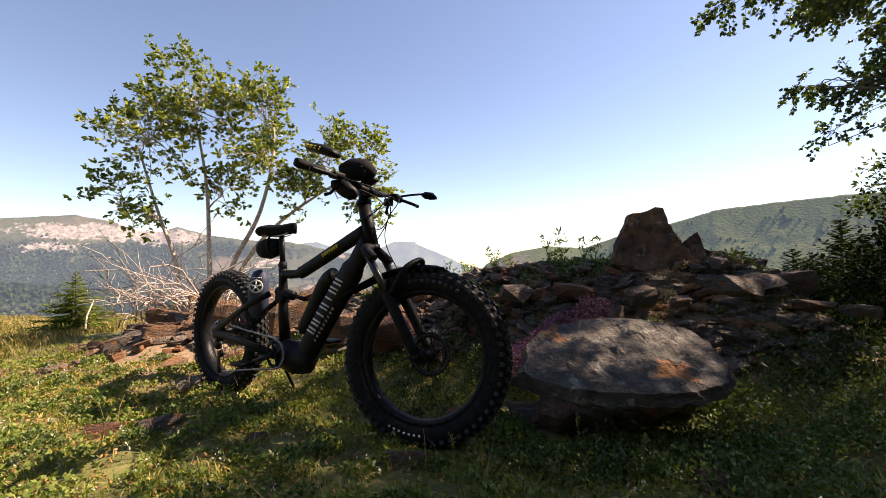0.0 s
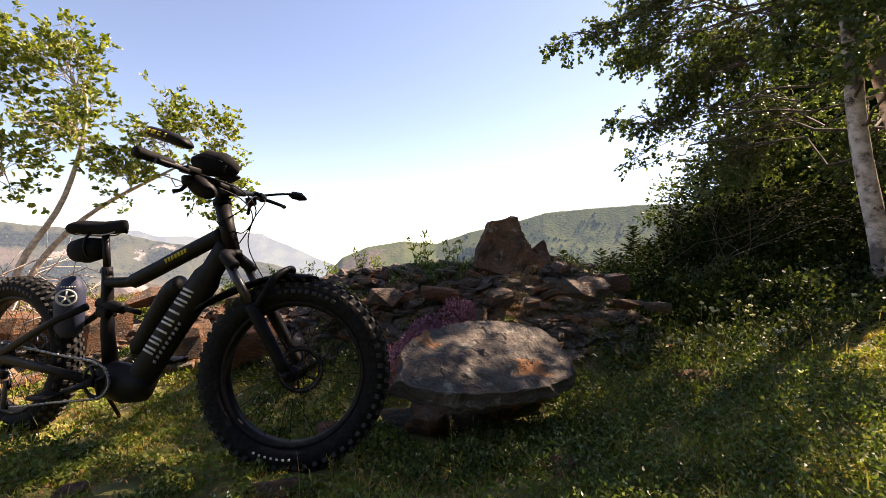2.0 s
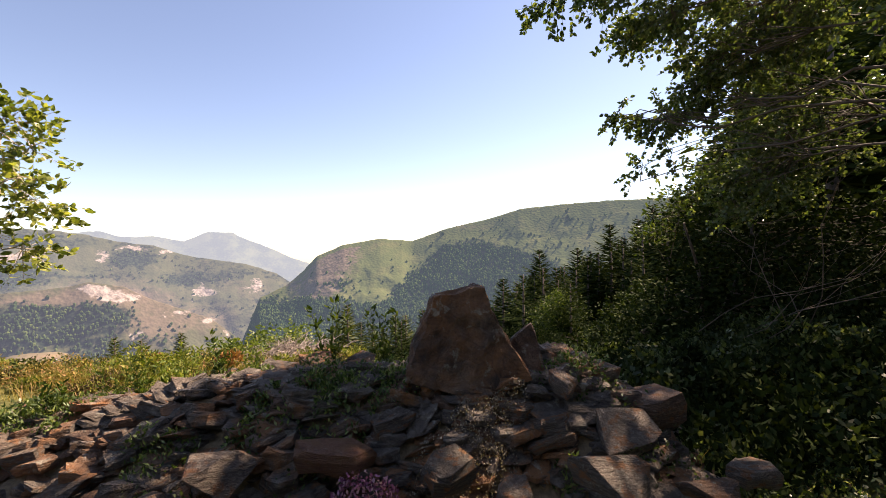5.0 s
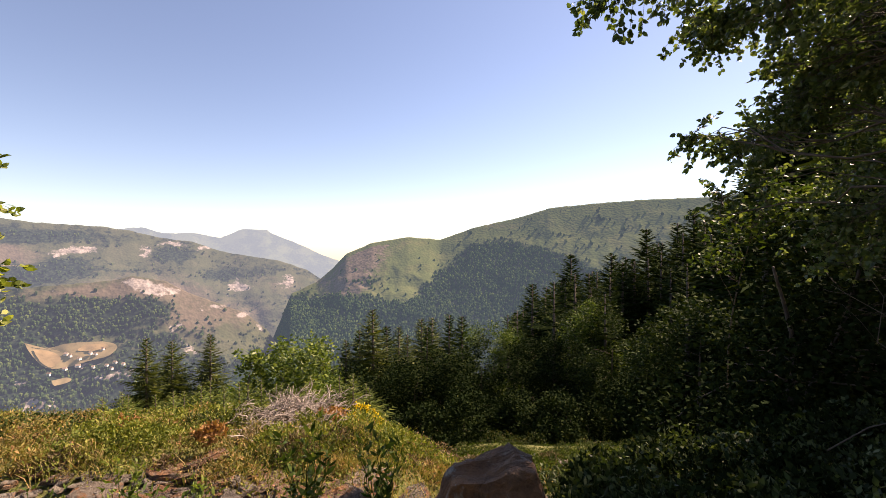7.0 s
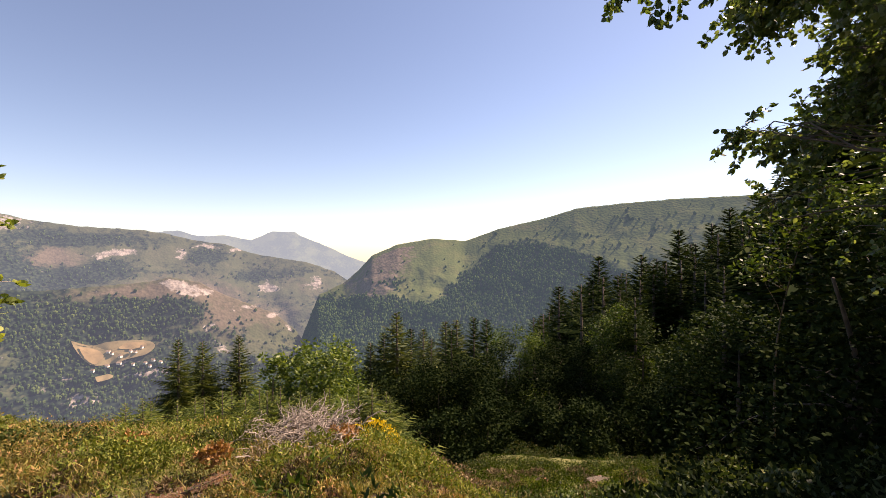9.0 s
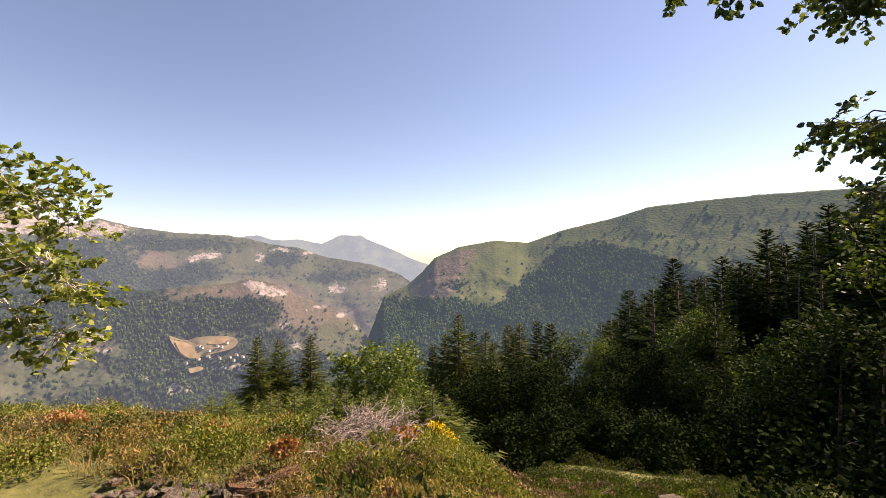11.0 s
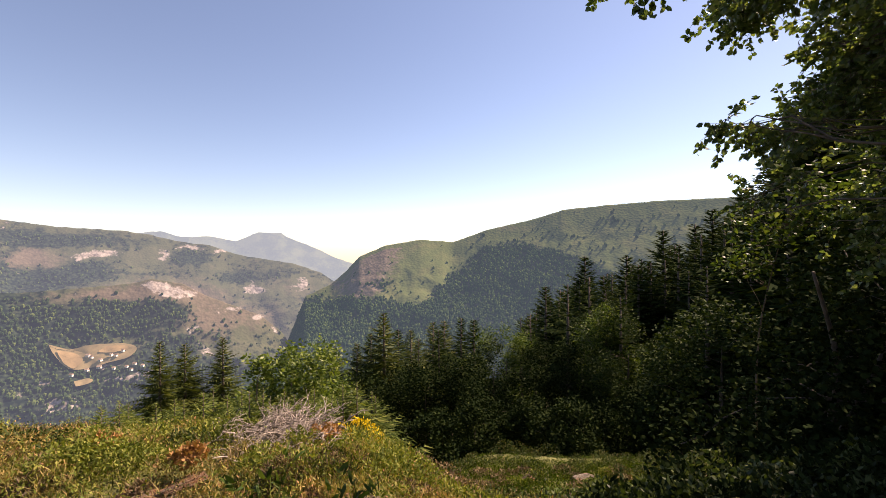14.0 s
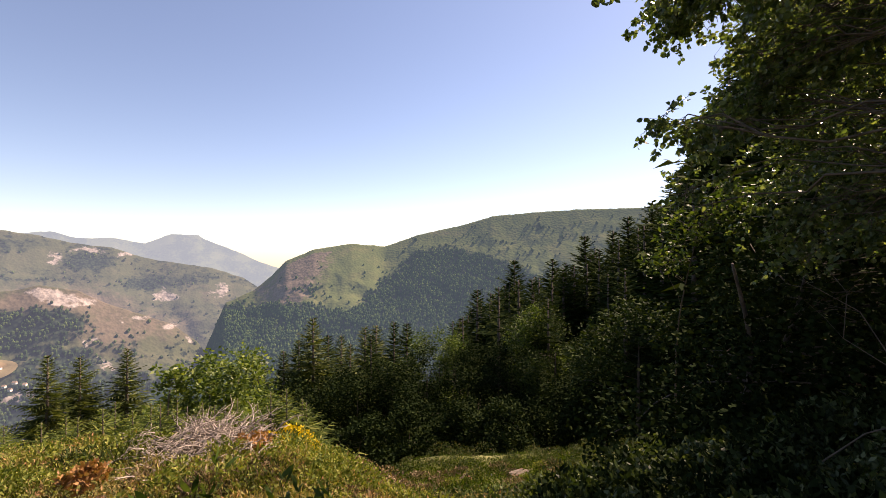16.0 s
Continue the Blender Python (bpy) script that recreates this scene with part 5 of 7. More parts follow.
    loft(bm, [(-0.05, -0.10, 0.105), (-0.04, -0.10, 0.115), (0.01, -0.10, 0.125), (0.07, -0.10, 0.115), (0.115, -0.10, 0.095), (0.125, -0.10, 0.085)], [(0.015, 0.02), (0.042, 0.05), (0.052, 0.056), (0.05, 0.052), (0.028, 0.03), (0.008, 0.01)], 14)
    bag = part("bar_bag", bm, M["fabric"], h, "black zipped bag on the handlebar")
    bm = bmesh.new()
    tube(bm, smooth_line([(-0.03, -0.153, 0.13), (0.02, -0.158, 0.137), (0.09, -0.143, 0.117)], 4), 0.003, 6)
    block(bm, (0.01, 0.006, 0.028), Matrix.Translation((0.10, -0.137, 0.09)), 0.002)
    part("zip", bm, M["plastic"], bag)
    bm = bmesh.new()
    loft(bm, [(-0.21, -0.17, 0.235), (-0.20, -0.17, 0.236), (-0.12, -0.17, 0.213), (-0.05, -0.17, 0.185), (-0.03, -0.17, 0.175)], [(0.01, 0.02), (0.022, 0.04), (0.024, 0.045), (0.02, 0.04), (0.008, 0.02)], 12)
    pad = part("phone_case", bm, M["plastic"], h, "black phone case clamped to the handlebar")
    bm = bmesh.new()
    for k, w in enumerate((0.016, 0.020, 0.016, 0.008)):
        block(bm, (w, 0.003, 0.016), pose(-0.185 + 0.026 * k, -0.2115, 0.230 - 0.008 * k, 0, 16, 0))
    part("case_print", bm, M["yellow"], pad, "yellow printed marks")
    bm = bmesh.new()
    block(bm, (0.07, 0.075, 0.012), pose(0.02, 0.0, 0.088, 0, -28, 0), 0.004)
    cyl(bm, (0.03, -0.03, 0.055), (0.02, -0.03, 0.085), 0.007, 8)
    part("display", bm, M["plastic"], h, "small black display over the stem")
    bm = bmesh.new()
    tube(bm, smooth_line([(-0.01, -0.17, 0.045), (0.02, -0.17, 0.02), (0.05, -0.16, -0.005), (0.06, -0.15, -0.03)], 4), [0.02, 0.03, 0.036, 0.038, 0.039, 0.039, 0.038, 0.036, 0.034, 0.032, 0.028, 0.022, 0.01], 12)
    part("lamp", bm, M["plastic"], h, "small black lamp under the bar")
    # cables looping before the head tube
    for k, pts in enumerate((((0.05, -0.22, 0.05), (0.14, -0.10, 0.02), (0.155, 0.0, -0.05), (0.09, 0.02, -0.14), (0.03, -0.03, -0.12), (0.0, -0.03, -0.10)),
                             ((0.05, 0.22, 0.05), (0.13, 0.10, 0.0), (0.12, 0.03, -0.10), (0.10, 0.06, -0.22), (0.22, 0.085, -0.42)),
                             ((0.04, 0.20, 0.04), (0.11, 0.05, 0.02), (0.10, -0.03, -0.06), (0.02, -0.035, -0.10)),
                             ((0.04, -0.20, 0.03), (0.12, -0.06, -0.01), (0.11, 0.05, -0.08), (0.05, 0.04, -0.2)))):
        bm = bmesh.new()
        tube(bm, smooth_line(pts, 6), 0.0026, 6)
        part("cable", bm, M["plastic"], h)
    # pale lettering on the down tube and top tube, as plain slanted shapes
    bm = bmesh.new()
    d = Vector((1.12 - 0.80, 0, 0.76 - 0.34)).normalized()
    side = Vector((d.z, 0, -d.x))
    for k, w in enumerate((1, 1, 0.5, 1, 0.5, 1, 1)):
        c = Vector((0.875, -0.0425, 0.455)) + d * 0.052 * k + Vector((0, 0.0002 * k, 0))
        m = Matrix.Translation(c) @ Matrix(((d.x, 0, side.x, 0), (0, 1, 0, 0), (d.z, 0, side.z, 0), (0, 0, 0, 1)))
        for off in ((-0.011, 0.011) if w == 1 else (0.0,)):
            block(bm, (0.009, 0.003, 0.058), m @ Matrix.Translation((off, 0, 0)) @ Matrix.Rotation(0.32, 4, "Y"))
    part("frame_print", bm, M["white"], b, "pale maker's marks on the down tube")
    bm = bmesh.new()
    for k in range(9):
        c = Vector((0.90, -0.036, 0.405)) + d * 0.026 * k
        m = Matrix.Translation(c) @ Matrix(((d.x, 0, side.x, 0), (0, 1, 0, 0), (d.z, 0, side.z, 0), (0, 0, 0, 1)))
        block(bm, (0.012, 0.003, 0.015), m @ Matrix.Rotation(0.3, 4, "Y"))
    part("frame_print_small", bm, M["palegrey"], b, "small grey marks on the down tube")
    bm = bmesh.new()
    for k in range(7):
        block(bm, (0.012, 0.003, 0.018), pose(0.93 + 0.017 * k, -0.0285, 0.836 + 0.0073 * k, 0, -23, 0))
    part("top_tube_print", bm, M["yellow"], b, "small yellow marks on the top tube")
    # kick stand
    bm = bmesh.new()
    cyl(bm, (0.30, 0.09, 0.36), (0.36, 0.24, 0.03), 0.009, 10)
    part("kick_stand", bm, M["alloy"], b)


bicycle()


# ---------------------------------------------------------------- leaves and trees
def unit(v):
    return v / np.maximum(np.linalg.norm(v, axis=-1, keepdims=True), 1e-9)


def leaf_arrays(points, length, width, droop=0.3, up=None, r=None, bend=0.15, way=None):
    """One folded ovate leaf at each point; way bends its direction."""
    r = r or rng
    p = np.asarray(points, float)
    n = len(p)
    d = r.normal(size=(n, 3))
    d[:, 2] = d[:, 2] * 0.5 - droop if up is None else np.abs(d[:, 2]) * 0.6 + up
    d = unit(unit(d) + (0 if way is None else way))
    w = unit(np.cross(d, r.normal(size=(n, 3))))
    nrm = np.cross(d, w)
    ln = length * r.uniform(0.65, 1.25, (n, 1))
    wd = width * r.uniform(0.7, 1.2, (n, 1))
    v = np.stack([p, p + 0.3 * ln * d + 0.46 * wd * w + bend * wd * nrm, p + 0.3 * ln * d - 0.46 * wd * w + bend * wd * nrm,
                  p + 0.68 * ln * d + 0.4 * wd * w + bend * 0.6 * wd * nrm, p + 0.68 * ln * d - 0.4 * wd * w + bend * 0.6 * wd * nrm, p + ln * d - 0.12 * ln * nrm], 1).reshape(-1, 3)
    b = 6 * np.arange(n)[:, None]
    f = np.concatenate([b + [0, 1, 2], b + [1, 3, 2], b + [2, 3, 4], b + [3, 5, 4]], 1).reshape(-1, 3)
    return v, f


def blade_arrays(points, length, width, lean=0.35, r=None):
    """One bent grass blade at each point: a narrow quad with a pointed end."""
    r = r or rng
    p = np.asarray(points, float)
    n = len(p)
    a = r.uniform(0, 2 * np.pi, n)
    side = np.stack([np.cos(a), np.sin(a), 0 * a], 1)
    out = np.stack([-np.sin(a), np.cos(a), 0 * a], 1) * (lean * r.uniform(0.2, 1.6, (n, 1)))
    ln = length * r.uniform(0.5, 1.3, (n, 1))
    wd = width * r.uniform(0.7, 1.3, (n, 1))
    z = np.array([0, 0, 1.0])
    mid = p + ln * (0.6 * z + 0.3 * out)
    v = np.stack([p - wd / 2 * side, p + wd / 2 * side, mid + wd * 0.4 * side, mid - wd * 0.4 * side, p + ln * (z + out) * 0.95], 1).reshape(-1, 3)
    b = 5 * np.arange(n)[:, None]
    q = np.concatenate([b + [0, 1, 2], b + [0, 2, 3], b + [3, 2, 4]], 1).reshape(-1, 3)
    return v, q


def chip_arrays(points, length, width, up, r):
    """One small flat leaf at each point: four corners and two triangles."""
    p = np.asarray(points, float)
    n = len(p)
    d = r.normal(size=(n, 3))
    d[:, 2] = np.abs(d[:, 2]) * 0.6 + up
    d = unit(d)
    w = unit(np.cross(d, r.normal(size=(n, 3))))
    ln, wd = length * r.uniform(0.65, 1.25, (n, 1)), width * r.uniform(0.7, 1.2, (n, 1))
    v = np.stack([p, p + 0.45 * ln * d + 0.5 * wd * w, p + ln * d, p + 0.45 * ln * d - 0.5 * wd * w], 1).reshape(-1, 3)
    b = 4 * np.arange(n)[:, None]
    return v, np.concatenate([b + [0, 1, 2], b + [0, 2, 3]], 1).reshape(-1, 3)


def in_blobs(blobs, clusters, per, spread, r, shell=0.45):
    """Points in small clumps inside round masses (x, y, z, radius, weight)."""
    b = np.array([x[:4] for x in blobs])
    w = np.array([x[3] ** 2 * (x[4] if len(x) > 4 else 1) for x in blobs])
    k = r.choice(len(b), clusters, p=w / w.sum())
    c = b[k, :3] + unit(r.normal(size=(clusters, 3))) * (b[k, 3:] * r.uniform(shell, 1.0, (clusters, 1)))
    pts = np.repeat(c, per, 0) + r.normal(size=(clusters * per, 3)) * spread * [1, 1, 0.8]
    return pts, c


def limb(bm, a, b, r0, r1, sag=0.15, wig=0.05, n=7, r=None, seg=6):
    r = r or rng
    a, b = Vector(a), Vector(b)
    pts = []
    ln = (b - a).length
    for i in range(n):
        t = i / (n - 1)
        p = a.lerp(b, t)
        p.z += sag * ln * math.sin(math.pi * t) 
        if 0 < i:
            p += Vector(r.normal(size=3) * wig * ln * 0.3)
        pts.append(p)
    tube(bm, pts, [r0 + (r1 - r0) * i / (n - 1) for i in range(n)], seg)
    return pts


def leafy_tree(name, label, base, stems, blobs, leaf, bark, counts, leaf_size, seed, twig_r=0.004, droop=0.3, category="tree", group="", spread=0.09, shell=0.45, twigs=None, limbs=40, chips=False):
    """stems: lists of points with a radius each; limbs run from the stems to clumps of leaves."""
    r = np.random.default_rng(seed)
    t = thing(name, label, category, group, at=base)
    o = Vector(base)
    loc = [(x - o.x, y - o.y, z - o.z, *rest) for x, y, z, *rest in blobs]
    bm = bmesh.new()
    joints = []
    for stem in stems:
        line = smooth_line([Vector(p[:3]) - o for p in stem], 5)
        radii = np.interp(np.linspace(0, 1, len(line)), np.linspace(0, 1, len(stem)), [p[3] for p in stem])
        tube(bm, line, list(radii), 10)
        joints += [(p, q) for p, q in zip(line, radii)][len(line) // 3:]
    part("trunk", bm, bark, t)
    pts, clumps = in_blobs(loc, counts[0], counts[1], spread, r, shell)
    bm = bmesh.new()
    jp = np.array([j[0][:] for j in joints])
    for c in clumps[:: max(1, len(clumps) // limbs)]:
        cost = np.linalg.norm(jp - c, axis=1) + 0.8 * np.maximum(0, jp[:, 2] - c[2])
        k = int(np.argmin(cost + r.uniform(0, 0.35, len(jp))))
        limb(bm, joints[k][0], c, min(joints[k][1] * 0.4, 0.014), twig_r, r.uniform(0.0, 0.16), 0.10, 6, r, 5)
    tagged(part("branchwork", bm, twigs or bark, t), kind="stuff")
    leaves = chip_arrays(pts, *leaf_size, -0.1, r) if chips else leaf_arrays(pts, *leaf_size, droop, r=r)
    tagged(raw("crown", *leaves, leaf, t), kind="stuff")
    return t


def sticks(a, b, r0, r1):
    """Thin three-sided twigs from points a to points b."""
    a, b = np.asarray(a, float), np.asarray(b, float)
    d = unit(b - a)
    s = unit(np.cross(d, [0.31, 0.2, 0.93]))
    u = np.cross(d, s)
    ring_of = [math.cos(k) * s + math.sin(k) * u for k in (0, 2.0944, 4.1888)]
    v = np.stack([a + r0 * q for q in ring_of] + [b + r1 * q for q in ring_of], 1).reshape(-1, 3)
    i = 6 * np.arange(len(a))[:, None]
    return v, np.concatenate([i + [0, 1, 4], i + [0, 4, 3], i + [1, 2, 5], i + [1, 5, 4], i + [2, 0, 3], i + [2, 3, 5]], 1).reshape(-1, 3)


def branchy_tree(name, label, base, stems, blobs, leaf, bark, leaf_size, seed, density, twigs_per, leaves_per, twig_len, hang=0.0, twig_bark=None, tuft=0.35, thick=0.012):
    """Limbs run from the stems into each mass of foliage, fork into boughs and these into twigs that carry the leaves."""
    r = np.random.default_rng(seed)
    t = thing(name, label, "tree", at=base)
    o = Vector(base)
    bm, joints = bmesh.new(), []
    for stem in stems:
        line = smooth_line([Vector(p[:3]) - o for p in stem], 5)
        radii = np.interp(np.linspace(0, 1, len(line)), np.linspace(0, 1, len(stem)), [p[3] for p in stem])
        tube(bm, line, list(radii), 10)
        joints += list(zip(line, radii))[len(line) // 4:]
    part("trunk", bm, bark, t)
    jp = np.array([j[0][:] for j in joints])
    bm = bmesh.new()
    ends, ways = [], []
    for x, y, z, rad, *rest in blobs:
        c = Vector((x, y, z)) - o
        k = int(np.argmin(np.linalg.norm(jp - np.array(c), axis=1) + 0.9 * np.maximum(0, jp[:, 2] - c.z + 0.25)))
        main = limb(bm, joints[k][0], c, min(joints[k][1] * 0.6, thick), 0.004, r.uniform(-0.05, 0.12), 0.10, 8, r, 5)
        for _ in range(max(3, int(density * rad * rad * (rest[0] if rest else 1)))):
            st = main[int(r.integers(3, 8))]
            out = Vector(unit(r.normal(size=3)))
            en = c + out * (rad * float(r.uniform(0.1, 1.0)) ** 0.45 * rad ** 0.55)
            sub_line = limb(bm, st, en, 0.0045, 0.0022, r.uniform(-0.05, 0.15), 0.10, 5, r, 4)
            w = (en - st).normalized()
            for _ in range(twigs_per):
                ends.append(sub_line[int(r.integers(2, 5))][:])
                ways.append((w + Vector(unit(r.normal(size=3))) * 1.1 + Vector((0, 0, 0.15 - hang)))[:])
    tagged(part("branchwork", bm, twig_bark or bark, t), kind="stuff")
    a, d = np.array(ends), unit(np.array(ways))
    ln = twig_len * r.uniform(0.5, 1.3, (len(a), 1))
    b = a + d * ln
    tagged(raw("twigwork", *sticks(a, b, 0.002, 0.001), twig_bark or bark, t), kind="stuff")
    f = np.where(r.uniform(size=(len(a), leaves_per)) < tuft, 1.0, r.uniform(0.25, 1.0, (len(a), leaves_per)))
    pts = (a[:, None] + (d * ln)[:, None] * f[..., None]).reshape(-1, 3)
    tagged(raw("crown", *leaf_arrays(pts + r.normal(size=pts.shape) * 0.006, *leaf_size, hang * 0.9 - 0.1, r=r, way=np.repeat(d, leaves_per, 0) * (0.6 - 0.3 * hang)), leaf, t), kind="stuff")
    return t


# slender tree by the outcrop, several stems from one stool
branchy_tree("slender_tree", "slender many-stemmed tree with sunlit yellow-green leaves and bare lower twigs", (-1.70, 5.58, 0.18),
           [[(-1.70, 5.58, 0.13, 0.028), (-1.75, 5.58, 0.71, 0.022), (-1.97, 5.62, 1.33, 0.015), (-2.19, 5.66, 2.03, 0.009)],
            [(-1.30, 5.66, 0.18, 0.034), (-1.22, 5.66, 0.71, 0.028), (-0.95, 5.75, 1.33, 0.022), (-0.82, 5.84, 2.12, 0.014), (-0.91, 5.84, 2.74, 0.006)],
            [(-1.35, 5.71, 0.18, 0.031), (-1.08, 5.75, 0.80, 0.025), (-0.73, 5.84, 1.24, 0.019), (-0.11, 5.84, 1.68, 0.011), (0.33, 5.75, 1.95, 0.005)],
            [(-1.44, 5.66, 0.18, 0.031), (-1.48, 5.71, 0.88, 0.025), (-1.53, 5.75, 1.68, 0.017), (-1.70, 5.75, 2.65, 0.007)]],
           [(-2.01, 5.58, 2.12, 0.66, 1), (-1.61, 5.66, 2.48, 0.58, 1), (-1.75, 5.58, 2.92, 0.27, 1), (-1.00, 5.84, 2.52, 0.53, 1), (-0.91, 5.84, 1.95, 0.62, 0.9), (-0.29, 5.93, 2.03, 0.53, 0.8), (0.20, 5.75, 2.12, 0.35, 0.8),
            (0.30, 5.66, 1.77, 0.25, 0.8), (0.36, 5.72, 1.98, 0.13, 1.2), (0.37, 5.7, 1.6, 0.10, 1.3), (0.32, 5.7, 1.3, 0.11, 1.3), (-2.32, 5.49, 1.46, 0.31, 0.9), (-1.95, 5.5, 1.3, 0.3, 0.8), (-1.35, 5.75, 1.50, 0.44, 0.6), (-0.46, 5.84, 1.50, 0.40, 0.7), (0.2, 5.66, 1.46, 0.22, 0.9)],
           M["treeleaf"], M["palebark"], (0.056, 0.031), 21, 80, 7, 9, 0.21, tuft=0.45, thick=0.016)


def dead_twigs(name, label, base, count, length, seed, radius=0.006, spread=1.0, flat=0.5, group="", mat="dead"):
    r = np.random.default_rng(seed)
    bm = bmesh.new()
    for _ in range(count):
        a = r.uniform(0, 2 * math.pi)
        start = Vector((r.normal() * 0.12 * spread, r.normal() * 0.12 * spread, r.uniform(0, 0.06)))
        d = Vector((math.cos(a), math.sin(a), r.uniform(0.1, 1.0) * flat)).normalized()
        end = start + d * (length * float(r.uniform(0.4, 1.1)))
        pts = limb(bm, start, end, radius * r.uniform(0.6, 1.2), radius * 0.25, r.uniform(0, 0.2), 0.12, 6, r, 4)
        for k in (2, 3, 4):
            e = pts[k] + (d + Vector(r.normal(size=3) * 0.7)).normalized() * (length * float(r.uniform(0.15, 0.4)))
            limb(bm, pts[k], e, radius * 0.4, radius * 0.15, 0.05, 0.1, 4, r, 3)
    ob = part(name, bm, M[mat])
    ob.matrix_world = pose(*base)
    return tagged(ob, label, "dead wood", group)


dead_twigs("bare_shrub", "bleached bare twigs at the foot of the slender tree", (-1.6, 5.4, 0.15), 44, 1.05, 31, 0.011, 2.2, 0.9)
dead_twigs("bare_shrub", "bleached bare twigs on the earthy outcrop", (-1.3, 5.0, 0.35), 40, 0.6, 32, 0.008, 2.4, 0.5)
dead_twigs("brushwood", "heap of grey bleached dead branches on the heath", (2.12, 6.65, 0.12), 260, 0.31, 33, 0.0075, 1.7, 0.6, mat="greywood")


def birch_bark():
    m, n, l, b = material("birch_bark", 0.75)
    tc = n.new("ShaderNodeTexCoord")
    mp = n.new("ShaderNodeMapping")
    mp.inputs["Scale"].default_value = (4, 4, 5)
    l.new(tc.outputs["Object"], mp.inputs[0])
    f = noise_tex(n, l, 2.4, 6, 0.7, mp.outputs[0])
    f2 = noise_tex(n, l, 5, 5, 0.6)
    col = ramp(n, l, f, [(0.37, (0.045, 0.035, 0.03)), (0.43, (0.38, 0.29, 0.24)), (0.58, (0.68, 0.58, 0.51))])
    col = mixc(n, l, ramp(n, l, f2, [(0.52, (0, 0, 0)), (0.60, (0.9, 0.9, 0.9))]), col, (0.10, 0.075, 0.06))
    l.new(col, b.inputs["Base Color"])
    bump(n, l, f, b, 0.5, 0.01)
    return m


M["birchbark"] = birch_bark()
bz = height(4.9, 2.34)
# Crown masses above 5 m are out of view, placed to shade the bicycle.
branchy_tree("birch_tree", "leafy birch with two leaning pale mottled trunks and hanging branches", (5.0, 2.3, bz - 0.05),
           [[(4.97, 2.30, bz - 0.1, 0.09), (4.93, 2.34, bz + 0.4, 0.066), (4.86, 2.44, bz + 1.3, 0.06), (4.92, 2.55, bz + 2.6, 0.06), (5.0, 2.9, bz + 4.2, 0.045), (4.8, 3.3, bz + 5.6, 0.02)],
            [(5.20, 2.12, bz - 0.1, 0.10), (5.13, 2.17, bz + 0.4, 0.075), (5.05, 2.28, bz + 1.3, 0.066), (4.96, 2.40, bz + 2.1, 0.058), (5.15, 2.7, bz + 4.0, 0.05), (5.4, 3.1, bz + 6.0, 0.02)]],
           [(5.75, 4.15, 3.4, 0.80, 1.15), (5.4, 4.3, 2.9, 0.42, 1.5), (5.75, 4.7, 2.6, 0.38, 1.4), (5.0, 4.62, 2.5, 0.22, 1.6), (4.62, 4.65, 2.45, 0.10, 2.5), (5.12, 4.68, 2.05, 0.17, 1.6), (4.75, 4.35, 3.75, 0.38, 2.0),
            (4.22, 4.4, 3.4, 0.20, 2.2), (3.86, 4.4, 3.22, 0.14, 2.6), (3.62, 4.45, 3.1, 0.08, 3.5), (4.4, 4.0, 3.0, 0.2, 1.8), (5.2, 3.4, 4.7, 1.0, 0.45), (5.6, 3.0, 3.6, 0.6, 0.5), (6.2, 3.4, 4.1, 0.7, 0.5), (5.2, 4.0, 5.3, 0.7, 0.45), (5.8, 4.0, 5.9, 0.7, 0.4), (4.45, 2.25, 2.25, 0.24, 1.3), (4.6, 2.05, 2.05, 0.22, 1.1), (4.5, 2.35, 2.75, 0.34, 0.8), (4.9, 4.7, 3.3, 0.33, 1.7), (5.3, 4.9, 3.6, 0.4, 1.1), (4.7, 4.2, 4.6, 0.6, 0.9), (4.5, 2.6, 3.2, 0.5, 1.3), (4.4, 2.2, 2.75, 0.40, 0.8), (4.55, 2.05, 2.35, 0.25, 0.9), (4.7, 1.8, 3.0, 0.5, 0.5), (5.3, 1.7, 2.5, 0.5, 0.5),
            (4.45, 2.75, 2.6, 0.32, 1.4), (5.4, 1.3, 1.9, 0.4, 0.5), (6.3, 2.9, 2.0, 0.6, 1.3), (6.0, 2.5, 1.6, 0.5, 1.2), (4.2, 2.9, 3.6, 0.4, 1.0), (4.7, 2.4, 4.4, 0.8, 0.45), (5.5, 1.5, 3.8, 0.7, 0.4), (5.9, 4.2, 1.9, 0.6, 1.2), (6.9, 4.3, 2.4, 0.9, 1.5), (6.7, 4.5, 3.4, 0.9, 1.1), (6.0, 4.5, 4.7, 0.7, 0.7), (5.2, 2.8, 5.4, 0.8, 0.35), (5.6, 3.4, 5.6, 0.8, 0.35), (4.8, 3.5, 4.2, 0.4, 0.8), (7.1, 3.7, 3.3, 0.7, 0.3)],
           M["birchleaf"], M["birchbark"], (0.042, 0.034), 22, 74, 7, 14, 0.24, 0.75, M["firbark"], 0.15)

